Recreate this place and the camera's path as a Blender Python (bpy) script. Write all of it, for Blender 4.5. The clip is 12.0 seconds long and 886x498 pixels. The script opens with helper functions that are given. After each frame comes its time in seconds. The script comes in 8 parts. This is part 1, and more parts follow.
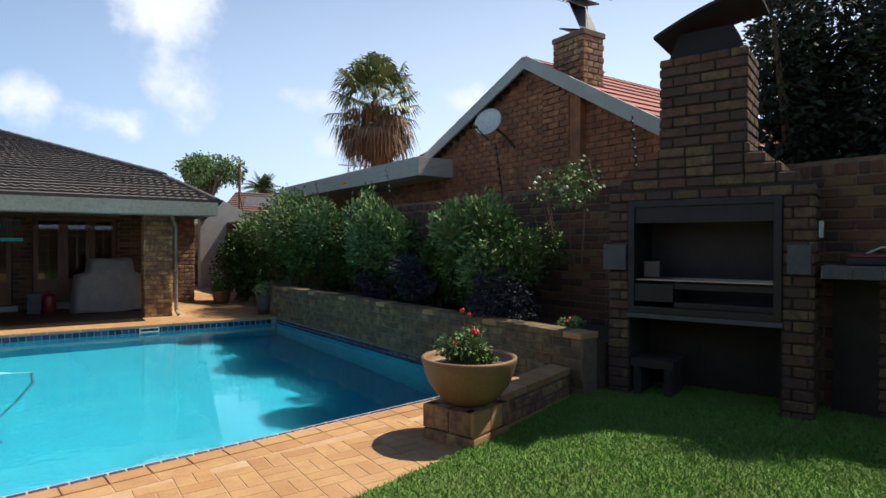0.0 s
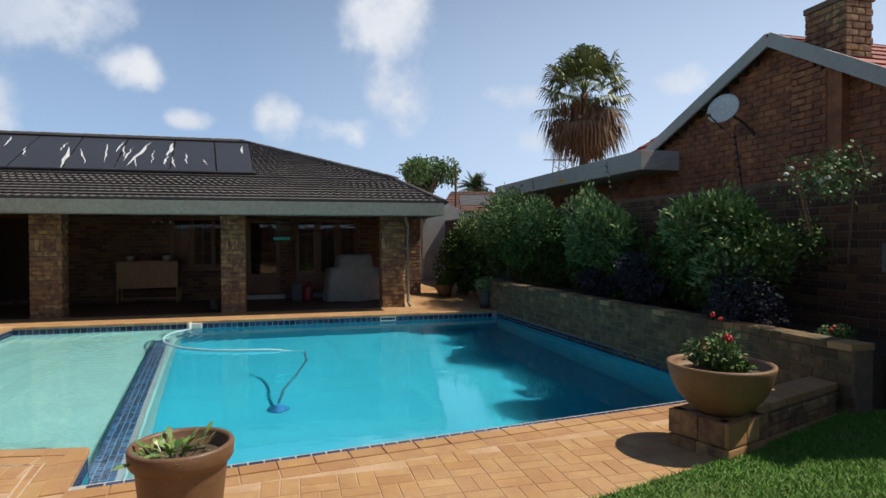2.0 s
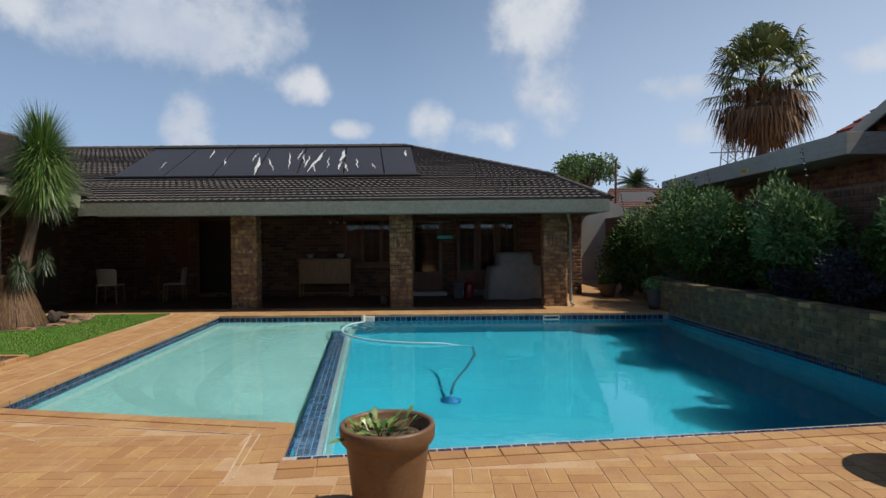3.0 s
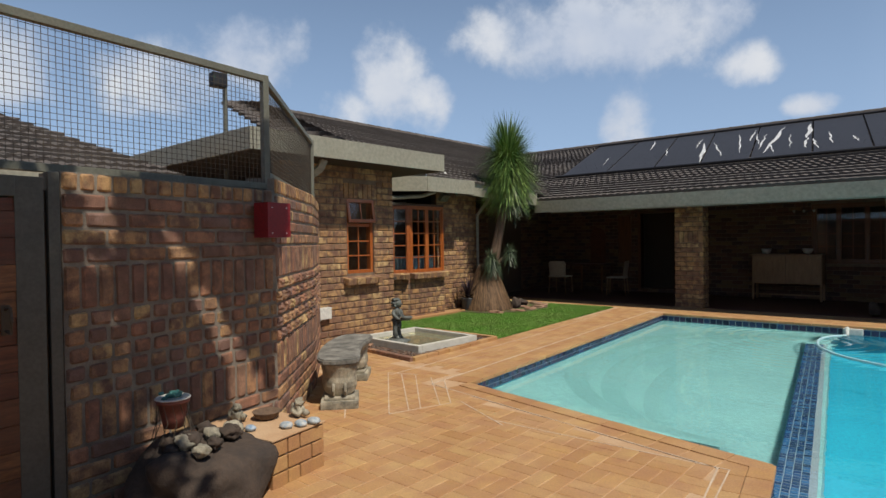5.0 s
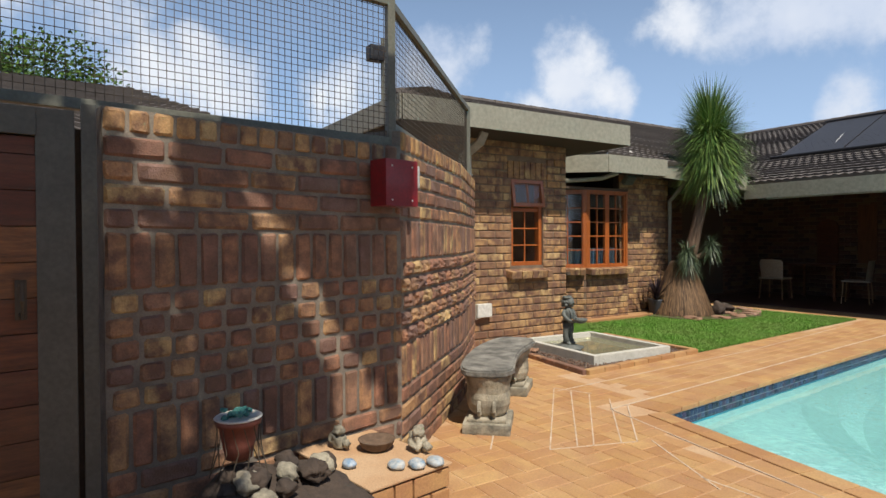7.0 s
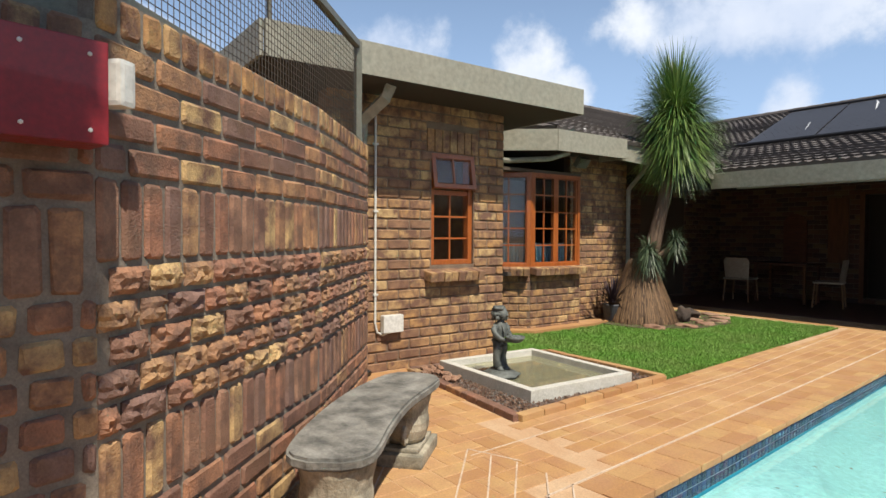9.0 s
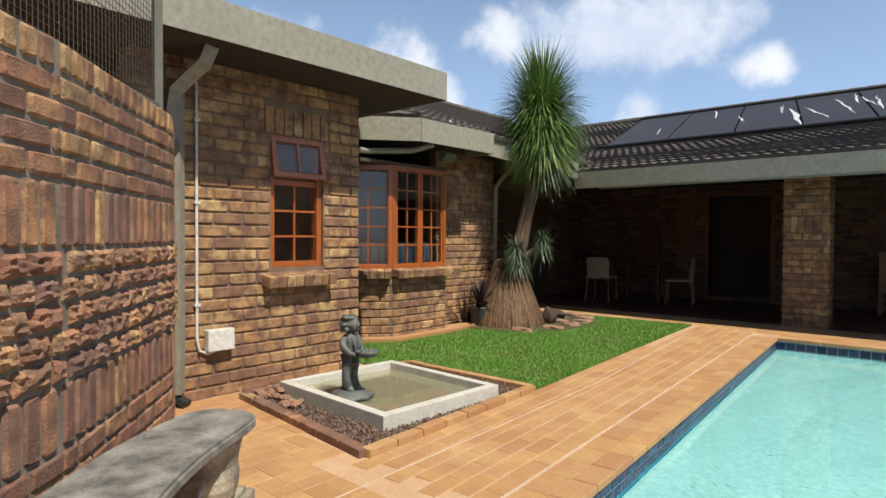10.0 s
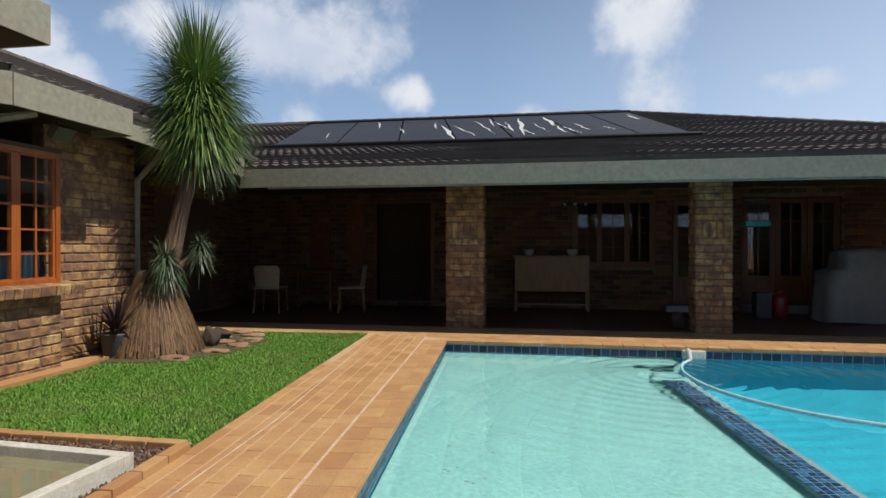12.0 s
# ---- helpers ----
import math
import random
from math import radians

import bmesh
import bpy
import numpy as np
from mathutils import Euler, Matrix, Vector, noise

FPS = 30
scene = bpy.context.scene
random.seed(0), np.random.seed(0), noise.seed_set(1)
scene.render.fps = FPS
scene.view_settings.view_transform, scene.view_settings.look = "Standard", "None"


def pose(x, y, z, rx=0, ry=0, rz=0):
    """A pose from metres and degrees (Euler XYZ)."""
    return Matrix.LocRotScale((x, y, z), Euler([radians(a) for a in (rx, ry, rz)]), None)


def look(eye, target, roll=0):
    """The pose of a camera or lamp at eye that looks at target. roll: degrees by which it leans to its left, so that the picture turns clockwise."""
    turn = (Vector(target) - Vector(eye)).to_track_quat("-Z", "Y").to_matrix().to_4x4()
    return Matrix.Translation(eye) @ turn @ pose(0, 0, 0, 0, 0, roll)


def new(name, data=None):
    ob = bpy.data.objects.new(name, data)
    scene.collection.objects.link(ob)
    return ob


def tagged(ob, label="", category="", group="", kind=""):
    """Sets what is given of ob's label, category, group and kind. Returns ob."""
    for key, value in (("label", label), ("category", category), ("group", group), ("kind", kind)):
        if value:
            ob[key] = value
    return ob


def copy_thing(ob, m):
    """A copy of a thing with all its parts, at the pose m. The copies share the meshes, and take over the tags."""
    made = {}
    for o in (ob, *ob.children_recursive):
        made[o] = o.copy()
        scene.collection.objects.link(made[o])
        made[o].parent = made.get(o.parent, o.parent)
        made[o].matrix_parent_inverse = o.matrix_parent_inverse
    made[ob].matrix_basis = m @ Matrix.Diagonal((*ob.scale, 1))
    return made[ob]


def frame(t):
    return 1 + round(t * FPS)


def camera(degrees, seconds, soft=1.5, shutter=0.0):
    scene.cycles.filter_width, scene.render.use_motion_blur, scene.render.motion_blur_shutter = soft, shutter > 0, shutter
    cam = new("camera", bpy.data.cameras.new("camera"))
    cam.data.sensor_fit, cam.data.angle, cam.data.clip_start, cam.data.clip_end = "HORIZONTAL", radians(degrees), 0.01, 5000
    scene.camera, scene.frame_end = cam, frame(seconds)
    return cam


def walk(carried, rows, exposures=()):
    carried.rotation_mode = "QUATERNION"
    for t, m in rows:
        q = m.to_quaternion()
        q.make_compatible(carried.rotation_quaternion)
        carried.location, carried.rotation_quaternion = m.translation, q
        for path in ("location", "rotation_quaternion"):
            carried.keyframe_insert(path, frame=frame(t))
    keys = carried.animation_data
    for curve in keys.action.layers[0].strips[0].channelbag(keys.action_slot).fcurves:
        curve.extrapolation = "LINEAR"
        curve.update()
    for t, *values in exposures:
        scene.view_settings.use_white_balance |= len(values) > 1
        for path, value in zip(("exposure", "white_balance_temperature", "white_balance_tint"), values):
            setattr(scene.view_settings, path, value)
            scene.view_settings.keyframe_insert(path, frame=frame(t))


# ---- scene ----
cam = camera(74.0, 12.0)
PATH = [
    (0, (4.979, -11.608, 1.459), (6.101, -9.952, 1.443), 0.1),
    (0.5, (4.962, -11.616, 1.456), (5.924, -9.863, 1.439), 0.2),
    (1, (4.903, -11.652, 1.474), (5.682, -9.81, 1.45), -0.0),
    (1.5, (4.775, -11.653, 1.488), (5.406, -9.756, 1.46), -0.1),
    (2, (4.66, -11.617, 1.506), (5.16, -9.681, 1.473), -0.2),
    (2.5, (4.506, -11.594, 1.496), (4.811, -9.617, 1.461), -0.2),
    (3, (4.428, -11.513, 1.44), (4.425, -9.513, 1.413), -0.5),
    (3.5, (4.367, -11.367, 1.43), (3.997, -9.401, 1.401), -0.6),
    (5.3, (3.958, -10.853, 1.419), (2.531, -9.451, 1.389), -0.6),
    (5.5, (3.892, -10.794, 1.416), (2.398, -9.464, 1.385), -0.4),
    (6, (3.74, -10.562, 1.4), (2.112, -9.4, 1.374), -0.4),
    (6.5, (3.523, -10.324, 1.334), (1.827, -9.263, 1.306), -0.3),
    (8.5, (2.345, -8.987, 1.237), (0.679, -7.882, 1.192), 0.2),
    (9, (2.118, -8.673, 1.252), (0.504, -7.492, 1.204), 0.3),
    (9.5, (1.882, -8.358, 1.226), (0.384, -7.034, 1.186), 0.2),
    (10, (1.704, -8.07, 1.215), (0.377, -6.574, 1.176), 0.3),
    (10.5, (1.575, -7.816, 1.201), (0.443, -6.168, 1.171), 0.1),
    (11, (1.394, -7.603, 1.194), (0.519, -5.805, 1.169), 0.0),
    (11.5, (1.302, -7.464, 1.187), (0.722, -5.55, 1.174), 0.1),
    (12, (1.22, -7.252, 1.189), (0.88, -5.281, 1.18), 0.0),
]
EXPOSURES = [(0, 0.47), (1.0, 0.33), (2.0, 0.08), (3.0, -0.15), (4.0, -0.17), (5.5, -0.03), (6.5, 0.14), (8.5, 0.38), (9.5, 0.40), (10.5, 0.24), (11.2, 0.14), (12.0, 0.05)]
walk(cam, [(t, look(eye, target, roll)) for t, eye, target, roll in PATH], EXPOSURES)

# ---- light ----
SUN = Vector((0.62, -0.12, 1.0)).normalized()
SUN_EL, SUN_AZ = math.asin(SUN.z), math.atan2(SUN.x, SUN.y)
scene.view_settings.exposure = 0.0
sun = new("sun", bpy.data.lights.new("sun", "SUN"))
sun.data.energy, sun.data.angle, sun.data.color = 5.0, radians(0.55), (1.0, 0.91, 0.77)
sun.matrix_world = look(SUN * 50, (0, 0, 0))


def sky():
    w = bpy.data.worlds.new("sky")
    w.use_nodes = True
    scene.world = w
    nt = w.node_tree
    nt.nodes.clear()
    N = nt.nodes.new
    L = nt.links.new
    out, bg, tex = N("ShaderNodeOutputWorld"), N("ShaderNodeBackground"), N("ShaderNodeTexSky")
    tex.sky_type, tex.sun_disc, tex.sun_elevation, tex.sun_rotation = "NISHITA", False, SUN_EL, SUN_AZ
    tex.altitude, tex.air_density, tex.dust_density, tex.ozone_density = 1500, 1.0, 0.9, 2.4
    bg.inputs[1].default_value = 0.08
    co = N("ShaderNodeTexCoord")
    no = N("ShaderNodeTexNoise")
    no.inputs["Scale"].default_value, no.inputs["Detail"].default_value, no.inputs["Roughness"].default_value = 8.0, 9.0, 0.6
    L(co.outputs["Generated"], no.inputs["Vector"])
    total = None
    # azimuth (degrees, counter-clockwise from +y), elevation, half width, half height, strength
    for az, el, wd, ht, k in CLOUDS:
        a, e = radians(az), radians(el)
        c = Vector((-math.sin(a) * math.cos(e), math.cos(a) * math.cos(e), math.sin(e)))
        r = Vector((math.cos(a), math.sin(a), 0))
        u = r.cross(c)
        sub = N("ShaderNodeVectorMath")
        sub.operation = "SUBTRACT"
        sub.inputs[1].default_value = c
        L(co.outputs["Generated"], sub.inputs[0])
        terms = []
        for axis, size in ((r, wd), (u, ht)):
            d = N("ShaderNodeVectorMath")
            d.operation = "DOT_PRODUCT"
            d.inputs[1].default_value = axis / radians(size)
            L(sub.outputs[0], d.inputs[0])
            p = N("ShaderNodeMath")
            p.operation = "POWER"
            p.inputs[1].default_value = 2
            ab = N("ShaderNodeMath")
            ab.operation = "ABSOLUTE"
            L(d.outputs["Value"], ab.inputs[0])
            L(ab.outputs[0], p.inputs[0])
            terms.append(p)
        fr = N("ShaderNodeVectorMath")
        fr.operation = "DOT_PRODUCT"
        fr.inputs[1].default_value = c * 30
        L(sub.outputs[0], fr.inputs[0])
        s = N("ShaderNodeMath")
        L(terms[0].outputs[0], s.inputs[0])
        L(terms[1].outputs[0], s.inputs[1])
        inv = N("ShaderNodeMath")
        inv.operation = "MULTIPLY_ADD"
        inv.inputs[1].default_value, inv.inputs[2].default_value = -k, k
        L(s.outputs[0], inv.inputs[0])
        back = N("ShaderNodeMath")
        back.operation = "MINIMUM"
        L(inv.outputs[0], back.inputs[0])
        ad = N("ShaderNodeMath")
        ad.inputs[1].default_value = 15
        L(fr.outputs["Value"], ad.inputs[0])
        L(ad.outputs[0], back.inputs[1])
        if total is None:
            total = back
        else:
            mx = N("ShaderNodeMath")
            mx.operation = "SMOOTH_MAX"
            mx.inputs[2].default_value = 0.25
            L(total.outputs[0], mx.inputs[0])
            L(back.outputs[0], mx.inputs[1])
            total = mx
    nz = N("ShaderNodeMath")
    nz.operation = "MULTIPLY_ADD"
    nz.inputs[1].default_value, nz.inputs[2].default_value = 4.6, -2.35
    L(no.outputs["Fac"], nz.inputs[0])
    sm = N("ShaderNodeMath")
    L(total.outputs[0], sm.inputs[0])
    L(nz.outputs[0], sm.inputs[1])
    mr = N("ShaderNodeMapRange")
    mr.inputs["From Min"].default_value, mr.inputs["From Max"].default_value = -0.15, 1.3
    mr.interpolation_type = "SMOOTHSTEP"
    L(sm.outputs[0], mr.inputs["Value"])
    haze = N("ShaderNodeMapRange")
    sep = N("ShaderNodeSeparateXYZ")
    L(co.outputs["Generated"], sep.inputs[0])
    haze.inputs["From Min"].default_value, haze.inputs["From Max"].default_value = 0.62, -0.02
    haze.inputs["To Min"].default_value, haze.inputs["To Max"].default_value = 0.0, 0.9
    L(sep.outputs["Z"], haze.inputs["Value"])
    m0 = N("ShaderNodeMix")
    m0.data_type = "RGBA"
    L(haze.outputs[0], m0.inputs["Factor"])
    L(tex.outputs[0], m0.inputs["A"])
    m0.inputs["B"].default_value = (5.2, 7.4, 10.8, 1)
    # whiter haze towards the sun's side
    east = N("ShaderNodeMapRange")
    east.inputs["From Min"].default_value, east.inputs["From Max"].default_value = -0.1, 0.75
    east.inputs["To Min"].default_value, east.inputs["To Max"].default_value = 0.0, 1.0
    L(sep.outputs["X"], east.inputs["Value"])
    both = N("ShaderNodeMath")
    both.operation = "MULTIPLY"
    L(east.outputs[0], both.inputs[0])
    L(haze.outputs[0], both.inputs[1])
    m2 = N("ShaderNodeMix")
    m2.data_type = "RGBA"
    L(both.outputs[0], m2.inputs["Factor"])
    L(m0.outputs["Result"], m2.inputs["A"])
    m2.inputs["B"].default_value = (9.6, 11.0, 13.2, 1)
    # white puffs with greyer middles
    n2 = N("ShaderNodeTexNoise")
    n2.inputs["Scale"].default_value, n2.inputs["Detail"].default_value = 5.0, 4.0
    L(co.outputs["Generated"], n2.inputs["Vector"])
    cr = N("ShaderNodeValToRGB")
    cr.color_ramp.elements[0].position, cr.color_ramp.elements[0].color = 0.35, (6.6, 7.5, 9.2, 1)
    cr.color_ramp.elements[1].position, cr.color_ramp.elements[1].color = 0.62, (9.8, 10.1, 10.6, 1)
    L(n2.outputs["Fac"], cr.inputs[0])
    m1 = N("ShaderNodeMix")
    m1.data_type = "RGBA"
    L(mr.outputs[0], m1.inputs["Factor"])
    L(m2.outputs["Result"], m1.inputs["A"])
    L(cr.outputs[0], m1.inputs["B"])
    L(m1.outputs["Result"], bg.inputs[0])
    L(bg.outputs[0], out.inputs[0])


CLOUDS = [(-8.5, 20, 4.2, 8, 1), (-10, 14, 3.5, 3.5, 0.8), (1.0, 11, 2.4, 2.4, 0.9), (-4.5, 10.3, 4, 1.8, 0.9), (-34, 14, 5, 1.3, 0.45), (-24, 9.3, 2.6, 1.6, 0.8), (-22, 13.5, 3.5, 1.0, 0.5), (8.4, 10.8, 2, 0.9, 0.7),
          (12.8, 14.7, 2.6, 1.8, 0.9), (24, 19.5, 10, 5.0, 1.0), (23.5, 10.5, 2.6, 3.2, 0.9), (33, 18.5, 6, 3.0, 0.8), (45.5, 15.5, 3.6, 4.6, 1), (42, 13.2, 3.2, 2.6, 1), (50, 12.5, 3, 2, 0.8),
          (58, 16.5, 5.5, 3.6, 1), (66, 14.5, 6, 3.4, 1), (80, 14.5, 8, 4.5, 1), (92, 20, 8, 5, 1), (110, 18, 9, 5, 0.8), (-70, 18, 9, 4, 0.7), (160, 20, 12, 5, 0.8)]
sky()


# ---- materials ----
TONE = 0.8  # scales every listed colour down, balanced by a higher exposure


def mat(name, base, rough=0.7, metal=0.0, alt=None, scale=8.0, amount=0.5, fine=60.0, bump=0.3, bump_size=0.004, stain=None, stain_scale=1.2,
        stain_amount=0.4, vary=None, vary_by="object", spec=0.5, detail=6.0, stretch=(1, 1, 1), coat=0.0):
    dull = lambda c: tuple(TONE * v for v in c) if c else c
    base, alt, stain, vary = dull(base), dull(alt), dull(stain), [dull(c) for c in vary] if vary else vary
    m = bpy.data.materials.new(name)
    m.use_nodes = True
    nt = m.node_tree
    N, L = nt.nodes.new, nt.links.new
    b = nt.nodes["Principled BSDF"]
    b.inputs["Roughness"].default_value, b.inputs["Metallic"].default_value = rough, metal
    b.inputs["Specular IOR Level"].default_value = spec
    b.inputs["Coat Weight"].default_value = coat
    geo = N("ShaderNodeNewGeometry")
    mp = N("ShaderNodeMapping")
    mp.inputs["Scale"].default_value = stretch
    L(geo.outputs["Position"], mp.inputs["Vector"])

    def nz(s, d=6.0, rgh=0.6):
        t = N("ShaderNodeTexNoise")
        t.inputs["Scale"].default_value, t.inputs["Detail"].default_value, t.inputs["Roughness"].default_value = s, d, rgh
        L(mp.outputs[0], t.inputs["Vector"])
        return t

    def ramp(src, lo, hi, to0=0.0, to1=1.0):
        r = N("ShaderNodeMapRange")
        for k, v in zip(("From Min", "From Max", "To Min", "To Max"), (lo, hi, to0, to1)):
            r.inputs[k].default_value = v
        L(src, r.inputs["Value"])
        return r.outputs[0]

    def mix(fac, a, c):
        x = N("ShaderNodeMix")
        x.data_type = "RGBA"
        L(fac, x.inputs["Factor"])
        for k, v in (("A", a), ("B", c)):
            if isinstance(v, tuple):
                x.inputs[k].default_value = (*v, 1)
            else:
                L(v, x.inputs[k])
        return x.outputs["Result"]

    if vary:
        info = N("ShaderNodeObjectInfo") if vary_by == "object" else geo
        cr = N("ShaderNodeValToRGB")
        cr.color_ramp.interpolation = "CONSTANT" if len(vary) > 2 else "LINEAR"
        els = cr.color_ramp.elements
        while len(els) < len(vary):
            els.new(0.5)
        for i, c in enumerate(vary):
            els[i].position, els[i].color = (i / len(vary) if len(vary) > 2 else i), (*c, 1)
        L(info.outputs["Random" if vary_by == "object" else "Random Per Island"], cr.inputs[0])
        col = cr.outputs[0]
    else:
        col = base
    if alt:
        col = mix(ramp(nz(scale, detail).outputs["Fac"], 0.5 - 0.25 * (1.2 - amount), 0.5 + 0.25 * (1.2 - amount)), col, alt)
    if stain:
        col = mix(ramp(nz(stain_scale).outputs["Fac"], 0.45, 0.75, 0, stain_amount), col, stain)
    f = nz(fine, 3.0)
    val = N("ShaderNodeHueSaturation")
    if isinstance(col, tuple):
        val.inputs["Color"].default_value = (*col, 1)
    else:
        L(col, val.inputs["Color"])
    L(ramp(f.outputs["Fac"], 0.3, 0.7, 0.82, 1.18), val.inputs["Value"])
    L(val.outputs[0], b.inputs["Base Color"])
    L(ramp(f.outputs["Fac"], 0.3, 0.7, max(0.02, rough - 0.06), min(1, rough + 0.06)), b.inputs["Roughness"])
    if bump:
        bp = N("ShaderNodeBump")
        bp.inputs["Strength"].default_value, bp.inputs["Distance"].default_value = bump, bump_size
        L(f.outputs["Fac"], bp.inputs["Height"])
        L(bp.outputs[0], b.inputs["Normal"])
    return m


BRICKS = [(0.38, 0.18, 0.11), (0.52, 0.31, 0.15), (0.28, 0.145, 0.10), (0.44, 0.215, 0.12), (0.60, 0.41, 0.19), (0.25, 0.15, 0.12), (0.48, 0.26, 0.13), (0.36, 0.20, 0.13)]
BUFF = [(0.52, 0.33, 0.15), (0.42, 0.24, 0.115), (0.60, 0.41, 0.19), (0.47, 0.28, 0.13), (0.32, 0.18, 0.10), (0.56, 0.34, 0.15), (0.45, 0.26, 0.11), (0.50, 0.28, 0.11)]
REDS = [(0.52, 0.20, 0.085), (0.46, 0.17, 0.08), (0.56, 0.23, 0.10), (0.50, 0.20, 0.09), (0.42, 0.16, 0.075), (0.58, 0.25, 0.11)]
PAVE = [(0.49, 0.275, 0.098), (0.55, 0.325, 0.12), (0.43, 0.235, 0.082), (0.54, 0.345, 0.135), (0.49, 0.29, 0.11), (0.59, 0.375, 0.15)]


def pair(name, cols, **k):
    return {by: mat(name + "_" + by, cols[0], vary=cols, vary_by=by, **k) for by in ("object", "island")}


M_BRICK = pair("flashed_brick", BRICKS, rough=0.85, alt=(0.15, 0.08, 0.06), scale=10, amount=0.7, fine=120, bump=1.0, bump_size=0.005, stain=(0.33, 0.2, 0.11), stain_scale=5, stain_amount=0.35)
# BRICKS scaled down, the barbecue's shade side put into their colour
M_BRAAISHADE = pair("shade_side_brick", [tuple(0.38 * v for v in c) for c in BRICKS], rough=0.9, alt=(0.08, 0.045, 0.035), scale=16, amount=0.45, fine=120, bump=0.8, bump_size=0.005)
M_BUFF = pair("buff_brick", BUFF, rough=0.85, alt=(0.19, 0.10, 0.065), scale=9, amount=0.75, fine=120, bump=0.9, bump_size=0.005, stain=(0.15, 0.08, 0.05), stain_scale=3, stain_amount=0.4)
M_MOSSBRICK = pair("mossy_planter_brick", [(0.55 * r, 0.58 * g, 0.62 * b) for r, g, b in BUFF], rough=0.9, alt=(0.07, 0.06, 0.035), scale=7, amount=0.5, fine=100, bump=0.9, bump_size=0.005)
# bricks of the shaded walls, their shade put into the colour
SHADEBR = [(0.13, 0.06, 0.04), (0.18, 0.09, 0.05), (0.10, 0.05, 0.035), (0.15, 0.07, 0.045), (0.20, 0.12, 0.06), (0.09, 0.05, 0.04)]
M_SHADEBRICK = pair("shade_toned_brick", SHADEBR, rough=0.85, fine=90, bump=0.5)
M_RED = pair("red_brick", REDS, rough=0.9, alt=(0.12, 0.05, 0.035), scale=5, amount=0.3, fine=60)
M_PAVE = pair("clay_paver", PAVE, rough=0.8, alt=(0.40, 0.20, 0.10), scale=5, amount=0.25, fine=110, bump=0.35, bump_size=0.002, stain=(0.60, 0.40, 0.21), stain_scale=1.5, stain_amount=0.45)
M_GREYMORTAR = mat("weathered_mortar", (0.30, 0.26, 0.21), 0.95, alt=(0.15, 0.13, 0.11), scale=7, fine=140, bump=0.6)
M_MORTAR = mat("grey_mortar", (0.25, 0.18, 0.12), 0.95, alt=(0.16, 0.11, 0.08), scale=9, fine=140, bump=0.5)
M_PAVEJOINT = mat("paving_joint", (0.50, 0.30, 0.16), 0.95, alt=(0.60, 0.42, 0.26), scale=3, fine=140)
M_WHITEJOINT = mat("white_joint_mortar", (0.72, 0.62, 0.5), 0.9, alt=(0.5, 0.34, 0.22), scale=6, amount=0.2)
M_FASCIA = mat("beige_fascia_paint", (0.33, 0.32, 0.255), 0.55, alt=(0.30, 0.29, 0.23), scale=2, fine=20, bump=0.05, stain=(0.24, 0.225, 0.175), stain_scale=1.2, stain_amount=0.25)
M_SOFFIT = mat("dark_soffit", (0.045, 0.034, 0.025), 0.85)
M_TILE = {by: mat("roof_tile_" + by, (0.08, 0.07, 0.066), 0.85, vary=[(0.07, 0.055, 0.05), (0.12, 0.10, 0.09)], vary_by=by, alt=(0.13, 0.115, 0.105), scale=6, amount=0.2, fine=50,
          stain=(0.03, 0.028, 0.028), stain_scale=1.5, stain_amount=0.5) for by in ("island",)}["island"]
M_BROWNTILE = mat("brown_roof_tile", (0.16, 0.08, 0.06), 0.8, vary=[(0.12, 0.06, 0.05), (0.20, 0.10, 0.075)], vary_by="island", fine=40)
M_REDTILE = mat("red_roof_tile", (0.28, 0.055, 0.045), 0.75, vary=[(0.24, 0.045, 0.04), (0.36, 0.08, 0.06)], vary_by="island", fine=40)
M_WOOD = mat("varnished_meranti", (0.46, 0.135, 0.03), 0.35, alt=(0.30, 0.08, 0.018), scale=22, amount=0.4, fine=120, bump=0.15, bump_size=0.002, stretch=(1, 1, 0.12), coat=0.3)
M_DARKWOOD = mat("weathered_plank", (0.15, 0.055, 0.02), 0.55, vary=[(0.14, 0.038, 0.018), (0.20, 0.06, 0.022), (0.34, 0.14, 0.045), (0.17, 0.06, 0.025)], vary_by="object", alt=(0.065, 0.022, 0.011), scale=9, amount=0.35, fine=60, bump=0.4, stretch=(0.8, 0.8, 6), stain=(0.25, 0.12, 0.06), stain_scale=2, stain_amount=0.4)
# darker copy of the meranti, veranda shade put into its colour
M_SHADEWOOD = mat("veranda_shade_timber", (0.20, 0.08, 0.03), 0.45, alt=(0.13, 0.05, 0.02), scale=20, fine=80, stretch=(1, 1, 0.15))
M_STEEL = mat("grey_green_painted_steel", (0.17, 0.17, 0.135), 0.5, alt=(0.13, 0.13, 0.10), scale=12, amount=0.3, fine=70, bump=0.15)
# the screen's steel again, darkened to hold the gate's shade
M_GATESHADE = mat("gate_shade_steel", (0.105, 0.105, 0.09), 0.5, alt=(0.08, 0.08, 0.07), scale=10, amount=0.3, fine=60, bump=0.15)
M_WIRE = mat("rusty_wire", (0.09, 0.07, 0.05), 0.6, 0.4)
M_BLACK = mat("black_sheet_steel", (0.018, 0.018, 0.021), 0.5, 0.3, alt=(0.03, 0.03, 0.033), scale=7, fine=60, bump=0.15)
# dark for soot, and for shade put into the barbecue's recesses
M_SOOTSHADE = mat("soot_and_shade_mortar", (0.05, 0.04, 0.033), 0.95, alt=(0.03, 0.025, 0.02), scale=6, fine=90)
M_COWL = mat("matt_black_cowl", (0.014, 0.014, 0.016), 0.8, fine=40, bump=0.1)
